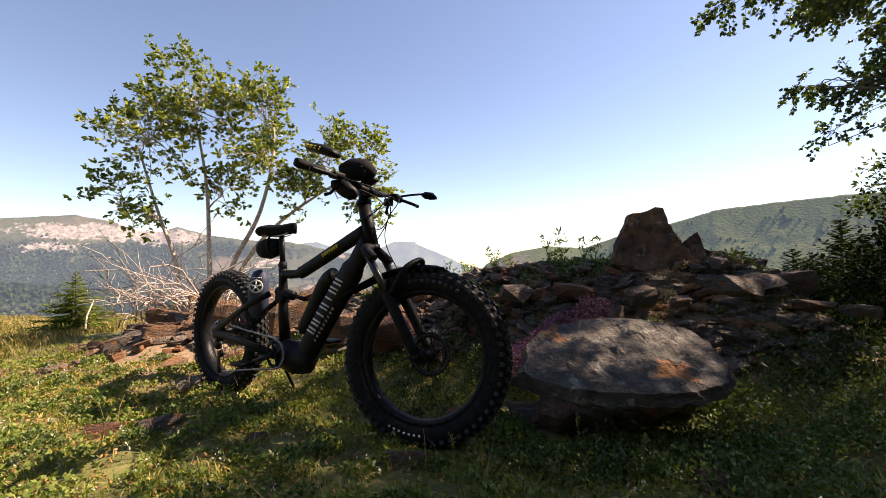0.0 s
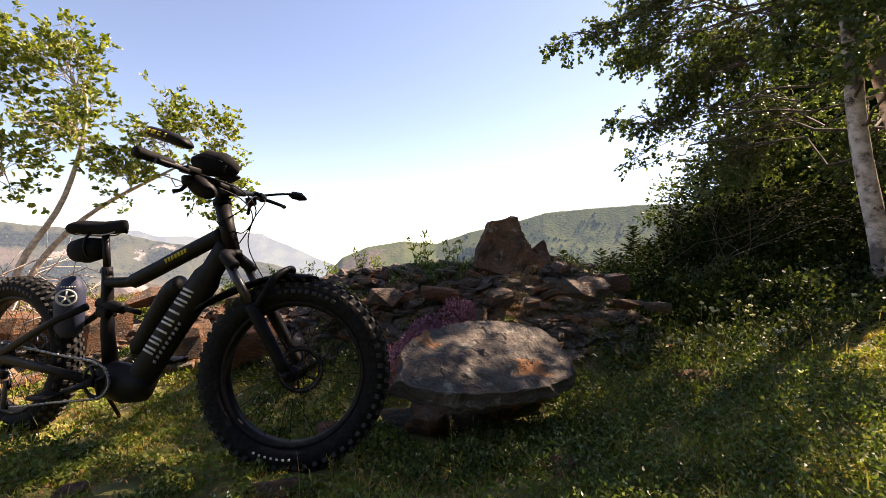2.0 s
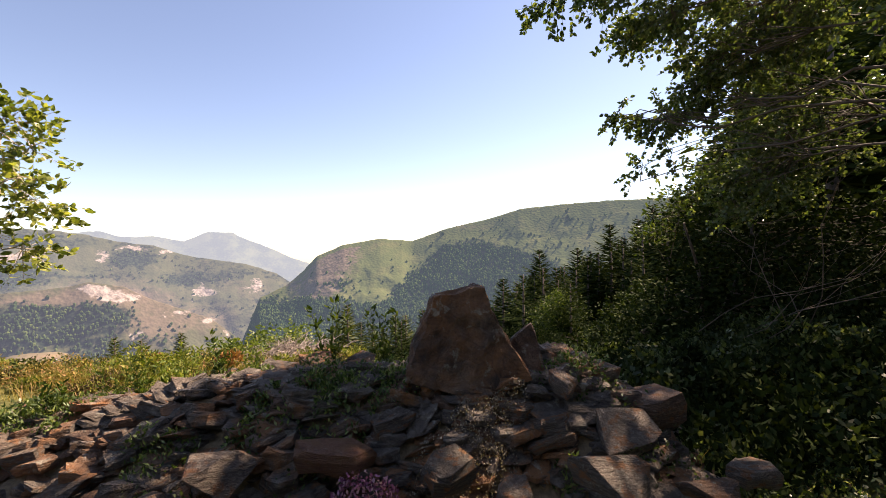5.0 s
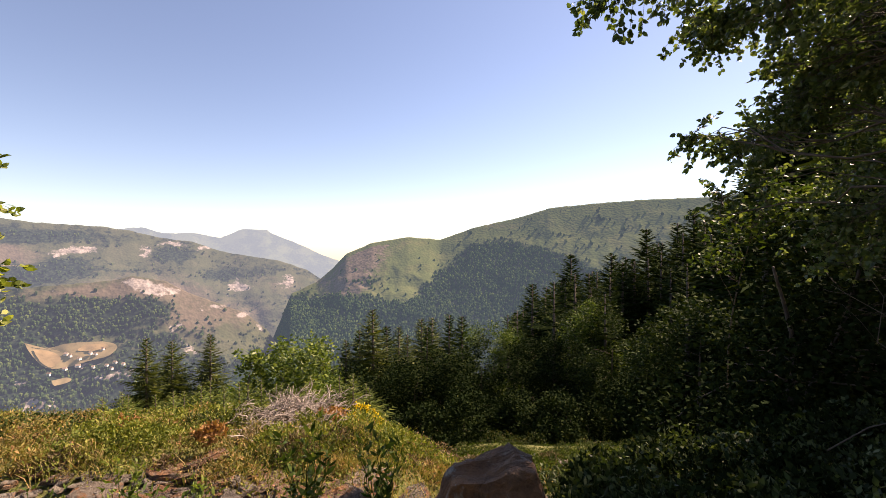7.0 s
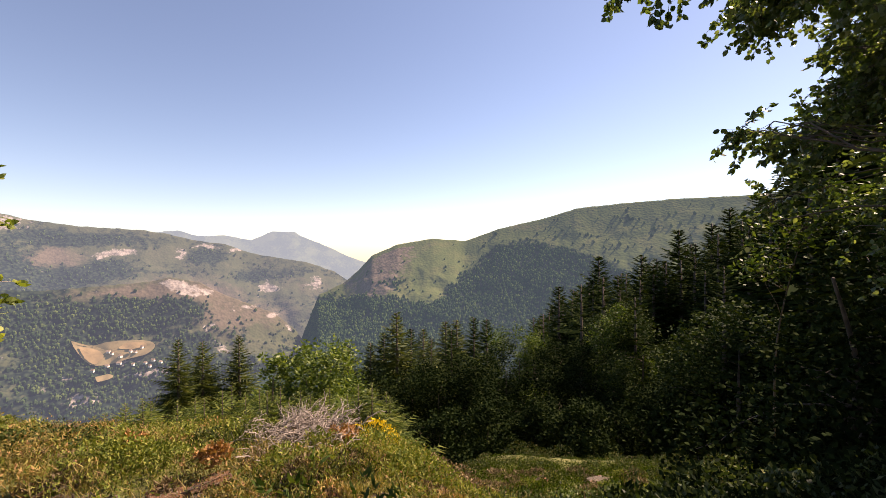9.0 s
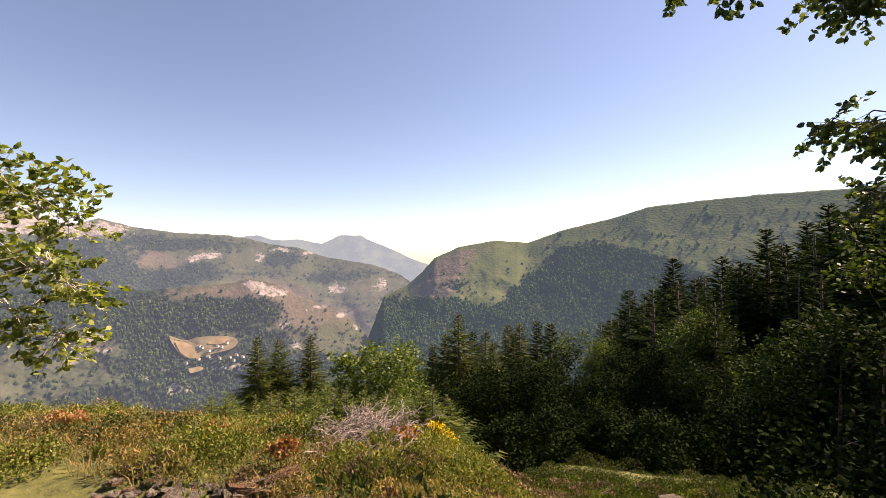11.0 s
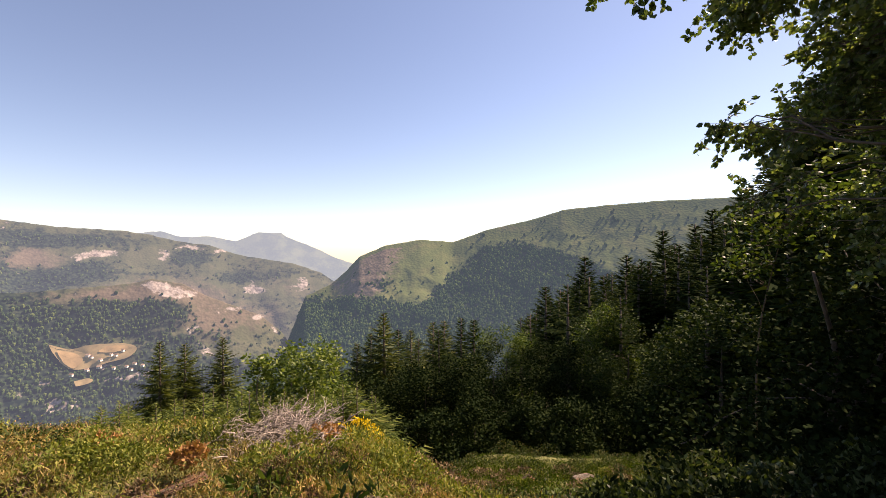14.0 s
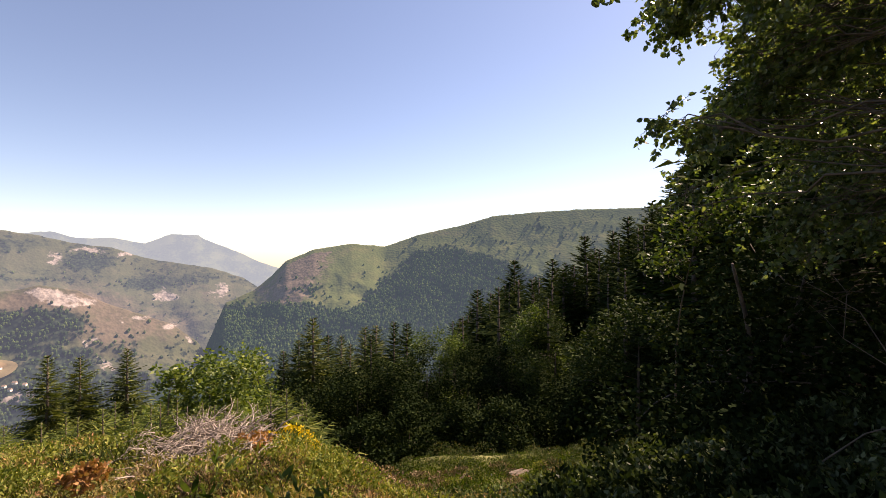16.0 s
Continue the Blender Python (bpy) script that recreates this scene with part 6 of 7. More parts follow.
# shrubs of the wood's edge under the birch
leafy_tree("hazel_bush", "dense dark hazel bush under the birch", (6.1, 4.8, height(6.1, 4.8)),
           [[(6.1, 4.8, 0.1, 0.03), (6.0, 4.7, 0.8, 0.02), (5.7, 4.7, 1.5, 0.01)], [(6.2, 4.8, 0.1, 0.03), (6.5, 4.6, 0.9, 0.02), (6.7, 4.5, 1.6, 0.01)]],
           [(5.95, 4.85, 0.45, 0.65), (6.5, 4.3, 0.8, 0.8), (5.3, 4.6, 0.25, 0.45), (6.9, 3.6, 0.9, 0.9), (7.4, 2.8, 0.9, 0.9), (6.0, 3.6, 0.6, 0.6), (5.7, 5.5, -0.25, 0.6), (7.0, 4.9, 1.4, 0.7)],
           M["shadeleaf"], M["firbark"], (1000, 22), (0.055, 0.04), 23, 0.004, 0.1, "bush", spread=0.13)
leafy_tree("young_ash", "sunlit yellow-green young ash before the dark wood", (7.3, 6.4, height(7.3, 6.4)),
           [[(7.7, 6.3, -0.9, 0.014), (7.6, 6.2, 0.6, 0.01), (7.75, 6.0, 1.9, 0.005)]],
           [(7.55, 6.05, 1.95, 0.3), (7.4, 6.3, 1.55, 0.28), (7.95, 5.75, 2.25, 0.38)], M["bushleaf"], M["firbark"], (70, 14), (0.08, 0.04), 24, 0.003, 0.1, "bush", spread=0.1)


dead_twigs("bare_shrub", "bare grey branches reaching out of the dark hazel", (5.05, 3.55, height(5.05, 3.55) + 0.15), 9, 1.4, 36, 0.0045, 2.6, 1.5, mat="firbark")


def fir(name, label, tall, wide, seed, whorls=26, mat="needle", fine=False):
    """A conifer: trunk, and whorls of drooping boughs made of needled twigs."""
    r = np.random.default_rng(seed)
    t = thing(name, label, "fir tree", "firs")
    bm = bmesh.new()
    tube(bm, [(0, 0, -0.6), (0, 0, tall * 0.5), (0, 0, tall)], [0.02 * tall, 0.012 * tall, 0.003], 8)
    part("trunk", bm, M["firbark"], t)
    vs, fs, base = [], [], 0
    total = whorls * (10 if fine else 8)
    for k in range(total):
        q = ((k + r.uniform(0, 1)) / total) ** 1.15
        tier = math.sin(q * whorls * 2.6)
        z = tall * (0.03 + 0.965 * q)
        ln = (wide * (1 - q) ** 0.92 * (0.88 + 0.16 * tier) + 0.016 * tall) * r.uniform(0.6, 1.12)
        a = k * 2.39996 + r.uniform(-0.3, 0.3)
        rise = 0.10 - 0.50 * (1 - q) + r.uniform(-0.12, 0.12) + 1.0 * max(0, q - 0.78)
        d, side = np.array([math.cos(a), math.sin(a), rise]), np.array([-math.sin(a), math.cos(a), 0])
        m = max(3, int((5 + 9 * (1 - q)) if fine else (3.5 + 6.5 * (1 - q))))
        curl = np.array([0, 0, 0.20 * ln])
        for i in range(m):
            f = (i + 0.8) / m
            p = np.array([0, 0, z]) + d * ln * f + curl * f * f
            tw = ln * 0.40 * (1 - 0.72 * f) + 0.012 * tall
            for sgn in (-1, 1):
                e = p + (side * sgn * 0.8 + d * 0.75 + np.array([0, 0, r.uniform(-0.32, 0.12)])) * tw * r.uniform(0.7, 1.2)
                w = (d + np.array([0, 0, 0.62])) * tw * (0.25 if fine else 0.34)
                vs += [p - w * 0.5, p + w * 0.5, e]
                fs.append((base, base + 1, base + 2))
                base += 3
        tip, p0 = np.array([0, 0, z]) + d * ln * 1.06 + curl, np.array([0, 0, z]) + d * ln * 0.3 + curl * 0.09
        vs += [p0 - side * ln * 0.03, p0 + side * ln * 0.03, tip]
        fs.append((base, base + 1, base + 2))
        base += 3
    raw("crown", np.array(vs), fs, M[mat], t)
    return t


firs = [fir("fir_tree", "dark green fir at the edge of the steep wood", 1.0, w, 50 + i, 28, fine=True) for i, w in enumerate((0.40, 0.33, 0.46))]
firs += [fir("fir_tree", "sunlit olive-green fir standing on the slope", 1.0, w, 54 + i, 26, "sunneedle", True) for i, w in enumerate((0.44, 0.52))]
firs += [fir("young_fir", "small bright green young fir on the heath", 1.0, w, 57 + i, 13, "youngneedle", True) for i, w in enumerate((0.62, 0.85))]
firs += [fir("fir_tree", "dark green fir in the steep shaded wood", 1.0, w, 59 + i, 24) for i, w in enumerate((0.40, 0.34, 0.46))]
for f in firs:
    f.matrix_world = Matrix.Translation((0, 0, -40))


def put_fir(i, x, y, top, kinds=(0, 1, 2)):
    z = height(x, y, False)
    k = max(0.5, top - z)
    ob = copy_thing(firs[kinds[i % len(kinds)]], Matrix.Identity(4))
    ob.matrix_basis = pose(x, y, z, 0, 0, (i * 77) % 360) @ Matrix.Diagonal((k, k, k, 1))
    return ob


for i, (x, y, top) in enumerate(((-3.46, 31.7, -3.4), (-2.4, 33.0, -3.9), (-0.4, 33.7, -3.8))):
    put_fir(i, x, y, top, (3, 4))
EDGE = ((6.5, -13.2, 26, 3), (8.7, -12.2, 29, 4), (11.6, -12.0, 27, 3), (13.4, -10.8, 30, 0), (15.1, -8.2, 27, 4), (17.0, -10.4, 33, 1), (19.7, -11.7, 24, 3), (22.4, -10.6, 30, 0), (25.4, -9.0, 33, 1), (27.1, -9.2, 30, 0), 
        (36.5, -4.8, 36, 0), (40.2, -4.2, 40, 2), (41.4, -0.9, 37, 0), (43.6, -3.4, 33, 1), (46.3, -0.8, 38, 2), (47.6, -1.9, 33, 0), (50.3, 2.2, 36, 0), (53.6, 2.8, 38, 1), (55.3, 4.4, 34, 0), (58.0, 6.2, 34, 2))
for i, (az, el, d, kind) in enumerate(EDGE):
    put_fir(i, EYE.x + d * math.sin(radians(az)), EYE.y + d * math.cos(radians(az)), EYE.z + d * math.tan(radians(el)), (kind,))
# the wood fills the far side of the hollow; unseen firs past azimuth 63 are made tall to shade it
SKY_AZ, SKY_EL = (10, 14, 20, 30, 34, 38, 41.5, 46, 50.5, 54.7, 58, 63, 70, 80, 100), (-10.5, -9.6, -9.2, -8.8, -8.0, -5.0, -2.9, -2.4, 0.6, 2.2, 5.0, 14, 27, 31, 32)
wood = np.random.default_rng(9)
for i in range(190):
    az = wood.uniform(12, 100)
    d = wood.uniform(15, 52) if i % 2 else wood.uniform(26, 50)
    el = float(np.interp(az, SKY_AZ, SKY_EL)) - (wood.uniform(0.1, 1.2) if i % 2 == 0 else wood.uniform(0.4, 2.8) + (52 - d) * 0.06)
    x, y = EYE.x + d * math.sin(radians(az)), EYE.y + d * math.cos(radians(az))
    top = EYE.z + d * math.tan(radians(el))
    if az < 33 and (i % 2 or d < 24 or i % 3):
        continue
    if top - height(x, y, False) > 1.2:
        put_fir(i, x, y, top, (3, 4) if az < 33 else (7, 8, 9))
# young firs at the meadow's rim and by the outcrop
put_fir(0, -3.1, 6.1, height(-3.1, 6.1, False) + 0.72, (6,))
young = np.random.default_rng(19)
for i in range(26):
    az = -23 + 1.5 * i + young.uniform(-0.7, 0.7)
    el = float(np.interp(az, (-23, -18, -15.5, -12, -8, -4, 0, 4, 8, 11, 14, 17), (-17.4, -17.0, -15.6, -16.6, -16.0, -16.2, -16.8, -17.2, -17.4, -17.2, -18.4, -19.4))) + young.uniform(-0.6, 0.8)
    d = young.uniform(7.2, 9.2) - max(0.0, az) * 0.08
    put_fir(i, EYE.x + d * math.sin(radians(az)), EYE.y + d * math.cos(radians(az)), EYE.z + d * math.tan(radians(el)), (5, 6))
for f in firs:
    for c in f.children:
        bpy.data.objects.remove(c)
    bpy.data.objects.remove(f)


def bush(name, label, x, y, w, h, leaf, counts, size, seed, category="bush"):
    z = height(x, y, False)
    r = np.random.default_rng(seed)
    blobs = []
    for _ in range(7):
        q = r.uniform(0.15, 0.85)
        blobs.append((x + r.uniform(-0.5, 0.5) * w * (1 - 0.5 * q), y + r.uniform(-0.5, 0.5) * w * (1 - 0.5 * q), z + h * q, 0.30 * w * (1.1 - 0.5 * q)))
    blobs.append((x, y, z + h * 0.85, 0.16 * w))
    return leafy_tree(name, label, (x, y, z), [[(x, y, z - 0.2, 0.02 * h), (x, y, z + h * 0.4, 0.010 * h), (x + 0.05, y, z + h * 0.7, 0.005)]], blobs, leaf, M["firbark"], counts, size, seed, 0.004, 0.1,
                      category, spread=0.09 * w * 0.6, chips=True, limbs=14)


# beeches
bush("beech_bush", "bright green beech sapling rising from the slope", 2.75, 17.3, 3.4, 4.2, M["saplingleaf"], (430, 20), (0.15, 0.08), 61, "tree")
bush("beech_bush", "slim bright green beech sapling rising from the slope", 1.75, 16.9, 1.7, 4.3, M["saplingleaf"], (180, 20), (0.15, 0.08), 62, "tree")
bush("round_bush", "dark rounded bush at the rim of the hollow", 5.2, 11.6, 1.3, 1.5, M["shadeleaf"], (160, 18), (0.08, 0.06), 64)
bush("round_bush", "green bush at the rim of the hollow", 3.3, 9.4, 1.1, 0.9, M["bushleaf"], (130, 18), (0.07, 0.04), 65)
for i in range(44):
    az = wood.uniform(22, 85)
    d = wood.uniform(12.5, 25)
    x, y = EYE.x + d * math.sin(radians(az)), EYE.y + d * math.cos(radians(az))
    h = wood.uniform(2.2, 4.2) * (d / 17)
    bush("beech_tree", "dark leafy beech in the shaded wood", x, y, h * 0.8, h, M["shadeleaf"], (300, 20), (0.115, 0.065), 70 + i, "tree")

# Leaf colours step from lit to shaded copies along the edge.
for i, (az, el, d, leaf) in enumerate(((31.3, -8.3, 24, "bushleaf"), (33.4, -9.4, 24, "bushleaf"), (29.6, -10.0, 22, "edgeleaf"), (43.9, -4.9, 23, "bushleaf"), (35.1, -11.0, 22, "shadeleaf"), (39.1, -10.0, 22, "shadeleaf"), (44.3, -4.8, 24, "edgeleaf"), (46.3, -6.8, 21, "edgeleaf"), (40.9, -7.0, 26, "shadeleaf"), (55.9, -5.0, 15, "edgeleaf"),
                                       (28.5, -11.5, 22, "shadeleaf"), (24.0, -13.0, 20, "shadeleaf"), (20.5, -14.5, 19, "shadeleaf"), (17.0, -14.5, 20, "shadeleaf"), (12.5, -14.5, 19, "shadeleaf"), (9.5, -15.0, 17, "bushleaf"))):
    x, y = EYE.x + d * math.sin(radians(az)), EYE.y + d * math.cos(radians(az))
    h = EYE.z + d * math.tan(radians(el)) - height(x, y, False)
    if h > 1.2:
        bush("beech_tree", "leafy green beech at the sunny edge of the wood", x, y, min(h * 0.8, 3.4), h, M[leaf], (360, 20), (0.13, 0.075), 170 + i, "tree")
# Unseen trees, added at the back to cut the sky's fill light.
for i, (x, y, h) in enumerate(((3.4, -3.6, 7.5), (-1.2, -4.4, 7.0), (7.4, -1.4, 7.5), (-5.2, -3.0, 6.5), (11.5, 0.6, 7.0), (0.8, -7.5, 9.0), (5.8, -6.0, 8.5))):
    bush("beech_tree", "unseen tall beech added behind the path to block sky light", x, y, h * 0.75, h, M["shadeleaf"], (420, 16), (0.24, 0.17), 140 + i, "tree")


# ---------------------------------------------------------------- turf, heath and flowers
GX, GY, GS = -10.5, -1.0, 0.06
GRID = np.array([[height(GX + GS * i, GY + GS * j) for j in range(235)] for i in range(360)])


def heights(x, y):
    """The ground's height at arrays of places, from a fine grid."""
    u, v = np.clip((x - GX) / GS, 0, 358), np.clip((y - GY) / GS, 0, 233)
    i, j = u.astype(int), v.astype(int)
    f, g = u - i, v - j
    return (GRID[i, j] * (1 - f) + GRID[i + 1, j] * f) * (1 - g) + (GRID[i, j + 1] * (1 - f) + GRID[i + 1, j + 1] * f) * g


def scatter(n, box, keep, r):
    x, y = r.uniform(box[0], box[1], n), r.uniform(box[2], box[3], n)
    ok = np.array([keep(a, b) for a, b in zip(x, y)], bool)
    x, y = x[ok], y[ok]
    return np.stack([x, y, heights(x, y)], 1)


def mounds(name, label, centres, radius, tall, per, leaf, size, mat, category, seed, up=0.45):
    """Low cushions of leafy growth: leaves on and under a rough dome at each place."""
    q = np.random.default_rng(seed)
    n = len(centres)
    k = q.uniform(0.55, 1.25, n)
    d = unit(q.normal(size=(n, per, 3)))
    d[..., 2] = np.abs(d[..., 2])
    d *= q.uniform(0.55, 1.0, (n, per, 1)) ** 0.5
    off = d * np.stack([radius * k, radius * k * q.uniform(0.6, 1.0, n), tall * k * q.uniform(0.6, 1.2, n)], 1)[:, None]
    p = (centres[:, None] + off).reshape(-1, 3)
    p[:, 2] = heights(p[:, 0], p[:, 1]) + off[..., 2].reshape(-1) + 0.01
    return tagged(raw(name, *chip_arrays(p, size, size * leaf, up, q), M[mat]), label, category, kind="stuff")


def on_turf(x, y):
    s, u = su(x, y)
    if (mound(s, u) > 0.16 and u < 0.95) or s > 6.0:
        return False
    under = abs(x - 1.57) < 0.45 and 2.56 < y < 3.0
    return not under and math.hypot((x + 1.25), (y - 4.7)) > 0.66 + 0.22 * value(x * 3, y * 3)


def on_bank(x, y):
    """The shaded bank between the rock pile and the birch, where dark weeds take the place of turf and carry the shade
    in their colour.
    """
    s, u = su(x, y)
    return u > 0.85 and s > 3.45 + 0.25 * value(x * 2, y * 2, 7)


def on_heath(x, y):
    s, u = su(x, y)
    return 5.75 + 0.25 * value(x * 2, y * 2, 1) < s < 15 and mound(s, u) < 0.2 and u < 0.7 + min(s - 5.3, 2.2) * 0.25 - max(0.0, s - 8.5) * 0.9


r = np.random.default_rng(11)
near = scatter(130000, (-3.2, 5.2, 0.5, 5.4), lambda x, y: on_turf(x, y) and not on_bank(x, y) and value(x * 6, y * 6, 6, 3) > -0.08, r)
tagged(raw("turf_grass", *blade_arrays(near, 0.032, 0.0045, 1.1, r), M["grass"]), "short green and yellowing mountain turf", "grass", kind="stuff")
near = scatter(120000, (-2.8, 4.6, 0.7, 4.6), lambda x, y: on_turf(x, y) and not on_bank(x, y) and value(x * 5, y * 5, 3, 3) > -0.12, r)
near[:, 2] += [max(0.0, 0.02 + 0.045 * value(a * 5, b * 5, 3, 3)) * k for (a, b, _), k in zip(near, r.uniform(0.3, 1.2, len(near)))]
tagged(raw("turf_clover", *chip_arrays(near, 0.022, 0.017, 0.15, r), M["clover"]), "small clover leaves in the turf", "clover", kind="stuff")
hc = scatter(3400, (1.3, 5.0, 1.3, 4.4), lambda x, y: on_turf(x, y) and x + y < 6.6 and su(x, y)[1] > 0.1 and x - y * 0.9 < 1.3 + 0.5 * value(x * 2, y * 2, 4) and value(x * 2.2, y * 2.2, 9, 3) > -0.25, r)
hp = np.repeat(hc, 34, 0) + r.normal(size=(len(hc) * 34, 3)) * [0.045, 0.045, 0.028] + [0, 0, 0.035]
tagged(raw("low_herbs", *chip_arrays(hp, 0.021, 0.011, 0.35, r), M["herb"]), "low leafy green herbs on the shaded slope", "herbs", kind="stuff")
tc = scatter(520, (-2.8, 4.6, 1.0, 4.4), lambda x, y: on_turf(x, y) and value(x * 1.6, y * 1.6, 8, 3) > -0.05, r)
mounds("turf_herbs", "small cushions of leafy herbs in the turf", tc, 0.07, 0.05, 130, 0.5, 0.020, "herb", "herbs", 71)
bc = scatter(900, (2.6, 6.4, 1.8, 5.2), lambda x, y: su(x, y)[0] > 4.15 and 1.0 < su(x, y)[1] < 4.2 and mound(*su(x, y)) < 0.1, r)
# Undergrowth kept dark in colour to stand for shade along the wood.
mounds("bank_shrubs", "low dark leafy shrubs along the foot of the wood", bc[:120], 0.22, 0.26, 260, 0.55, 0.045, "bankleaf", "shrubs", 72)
mounds("bank_shrubs", "low shaded undergrowth along the foot of the wood", bc[120:210], 0.24, 0.30, 260, 0.55, 0.05, "shadeleaf", "shrubs", 73)
rim = scatter(34000, (-10, -2.6, 3.0, 10), lambda x, y: su(x, y)[0] < 9 and not on_heath(x, y), r)
tagged(raw("rim_grass", *blade_arrays(rim, 0.09, 0.010, 1.0, r), M["drygrass"]), "rough dry grass on the rim of the meadow", "grass", kind="stuff")
rough_turf = scatter(30000, (4.0, 9.0, -0.5, 5.0), on_turf, r)
tagged(raw("rough_turf", *blade_arrays(rough_turf, 0.055, 0.008, 0.9, r), M["lea"]), "rank green growth round the birch", "grass", kind="stuff")
dry = scatter(42000, (1.9, 4.8, 0.4, 2.0), lambda x, y: on_turf(x, y) and value(x * 1.3, y * 1.3, 12, 3) > -0.15, r)
tagged(raw("dry_turf", *blade_arrays(dry, 0.034, 0.005, 1.2, r), M["straw"]), "yellowed sunlit turf", "grass", kind="stuff")
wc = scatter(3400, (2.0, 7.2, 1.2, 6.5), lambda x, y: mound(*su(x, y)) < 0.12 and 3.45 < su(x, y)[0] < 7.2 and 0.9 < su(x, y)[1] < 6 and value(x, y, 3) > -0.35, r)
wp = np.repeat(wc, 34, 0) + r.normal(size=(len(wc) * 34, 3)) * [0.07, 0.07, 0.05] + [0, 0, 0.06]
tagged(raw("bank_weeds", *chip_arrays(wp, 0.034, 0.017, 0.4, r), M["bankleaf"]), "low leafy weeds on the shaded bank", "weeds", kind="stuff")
dry2 = scatter(15000, (-3.2, 0.3, 1.3, 4.6), lambda x, y: on_turf(x, y) and value(x * 1.3, y * 1.3, 12, 3) > -0.1, r)
tagged(raw("dry_turf", *blade_arrays(dry2, 0.035, 0.005, 1.0, r), M["straw"]), "yellowed sunlit turf", "grass", kind="stuff")
litter = scatter(20000, (-3.0, 4.6, 1.2, 4.6), on_turf, r)
litter[:, 2] += 0.02
tagged(raw("leaf_litter", *leaf_arrays(litter, 0.018, 0.011, 0.0, 0.0, r), M["orange"]), "brown dead leaves lying in the turf", "litter", kind="stuff")
tall = scatter(1300, (-2.6, 4.4, 1.3, 4.8), lambda x, y: on_turf(x, y) and value(x * 1.2, y * 1.2, 2) > 0.05, r)
tagged(raw("tall_grass", *blade_arrays(tall, 0.16, 0.004, 0.5, r), M["drygrass"]), "thin dry grass stalks standing in the turf", "grass", kind="stuff")
fl = scatter(1100, (-2.6, 4.4, 1.3, 4.6), lambda x, y: on_turf(x, y) and not on_bank(x, y) and value(x * 1.5, y * 1.5, 5) > -0.1, r)
fl[:, 2] += r.uniform(0.025, 0.05, len(fl))
heads = np.repeat(fl, 6, 0) + r.normal(size=(len(fl) * 6, 3)) * 0.004
tagged(raw("white_clover_flowers", *leaf_arrays(heads, 0.009, 0.006, 0, 0.4, r), M["wflower"]), "tiny white clover heads in the turf", "flowers", kind="stuff")


heath = scatter(85000, (-5, 6.5, 4.8, 12.5), on_heath, r)
tagged(raw("heath_grass", *blade_arrays(heath, 0.12, 0.005, 0.8, r), M["drygrass"]), "dry yellow-green grass of the heath", "grass", kind="stuff")
for name, label, leaf, lo, hi, seed, count, size in (("heath_shrubs", "low heath shrubs in olive and reddish brown", "heather", -9, 0.05, 4, 3600, 0.026),
                                                     ("green_shrubs", "low green leafy shrubs of the heath", "heathgreen", -0.05, 9, 4, 3400, 0.030),
                                                     ("dark_shrubs", "low dark bilberry shrubs of the heath", "darkshrub", 0.16, 9, 11, 2600, 0.024)):
    hc = scatter(count, (-5, 6.0, 4.9, 12.0), lambda x, y: on_heath(x, y) and lo < value(x * 0.75, y * 0.75, seed, 4) < hi, r)
    hp = np.repeat(hc, 60, 0) + r.normal(size=(len(hc) * 60, 3)) * [0.085, 0.085, 0.045] + [0, 0, 0.07]
    tagged(raw(name, *chip_arrays(hp, size, size * 0.36, 0.4, r), M[leaf]), label, "heath", kind="stuff")
for k, (mat, label, n, lo, hi, rad, tall, leaf, size) in enumerate((("heather", "cushions of reddish-brown heather on the heath", 210, -9, 0.12, 0.16, 0.17, 0.3, 0.036), ("heathgreen", "cushions of green bilberry on the heath", 150, -0.10, 9, 0.17, 0.22, 0.32, 0.042),
                                                            ("darkshrub", "dark juniper cushions on the heath", 70, 0.0, 9, 0.20, 0.24, 0.2, 0.045), ("brownheath", "withered brown heath cushions", 120, -9, 0.1, 0.15, 0.15, 0.2, 0.045),
                                                            ("drygrass", "tussocks of bleached grass on the heath", 170, -9, 0.2, 0.10, 0.14, 0.07, 0.07))):
    hc = scatter(n * 6, (-5, 6.0, 5.2, 11.0), lambda x, y: on_heath(x, y) and lo < value(x * 0.9, y * 0.9, 4 + k, 3) < hi, r)[:n]
    mounds("heath_cushions", label, hc, rad, tall, 330 if mat != "drygrass" else 160, leaf, size, mat, "heath", 60 + k, 0.5 if k < 2 else 0.9)
clearing = scatter(70000, (2.6, 10.5, 5.0, 12), lambda x, y: not on_heath(x, y) and value(x * 1.5, y * 1.5, 8, 3) > -0.1 and 5.4 < su(x, y)[0] < 13.5 and su(x, y)[1] > -3, r)
tagged(raw("clearing_grass", *blade_arrays(clearing, 0.045, 0.008, 1.2, r), M["lea"]), "green grass of the clearing below the heath", "grass", kind="stuff")
for k, (mat, label, n, rad, tall) in enumerate((("darkshrub", "dark low shrubs at the far rim of the clearing", 110, 0.26, 0.26), ("brownheath", "withered brown growth on the clearing", 60, 0.2, 0.14), ("heathgreen", "green tussocks on the clearing", 70, 0.16, 0.12))):
    hc = scatter(n * 5, (3.2, 10.5, 5.4, 12.5), lambda x, y: not on_heath(x, y) and (10.2 if k == 0 else 5.9) < su(x, y)[0] < (13.6 if k == 0 else 11) and su(x, y)[1] > -3, r)[:n]
    mounds("clearing_cushions", label, hc, rad, tall, 260, 0.35, 0.045, mat, "heath", 170 + k)
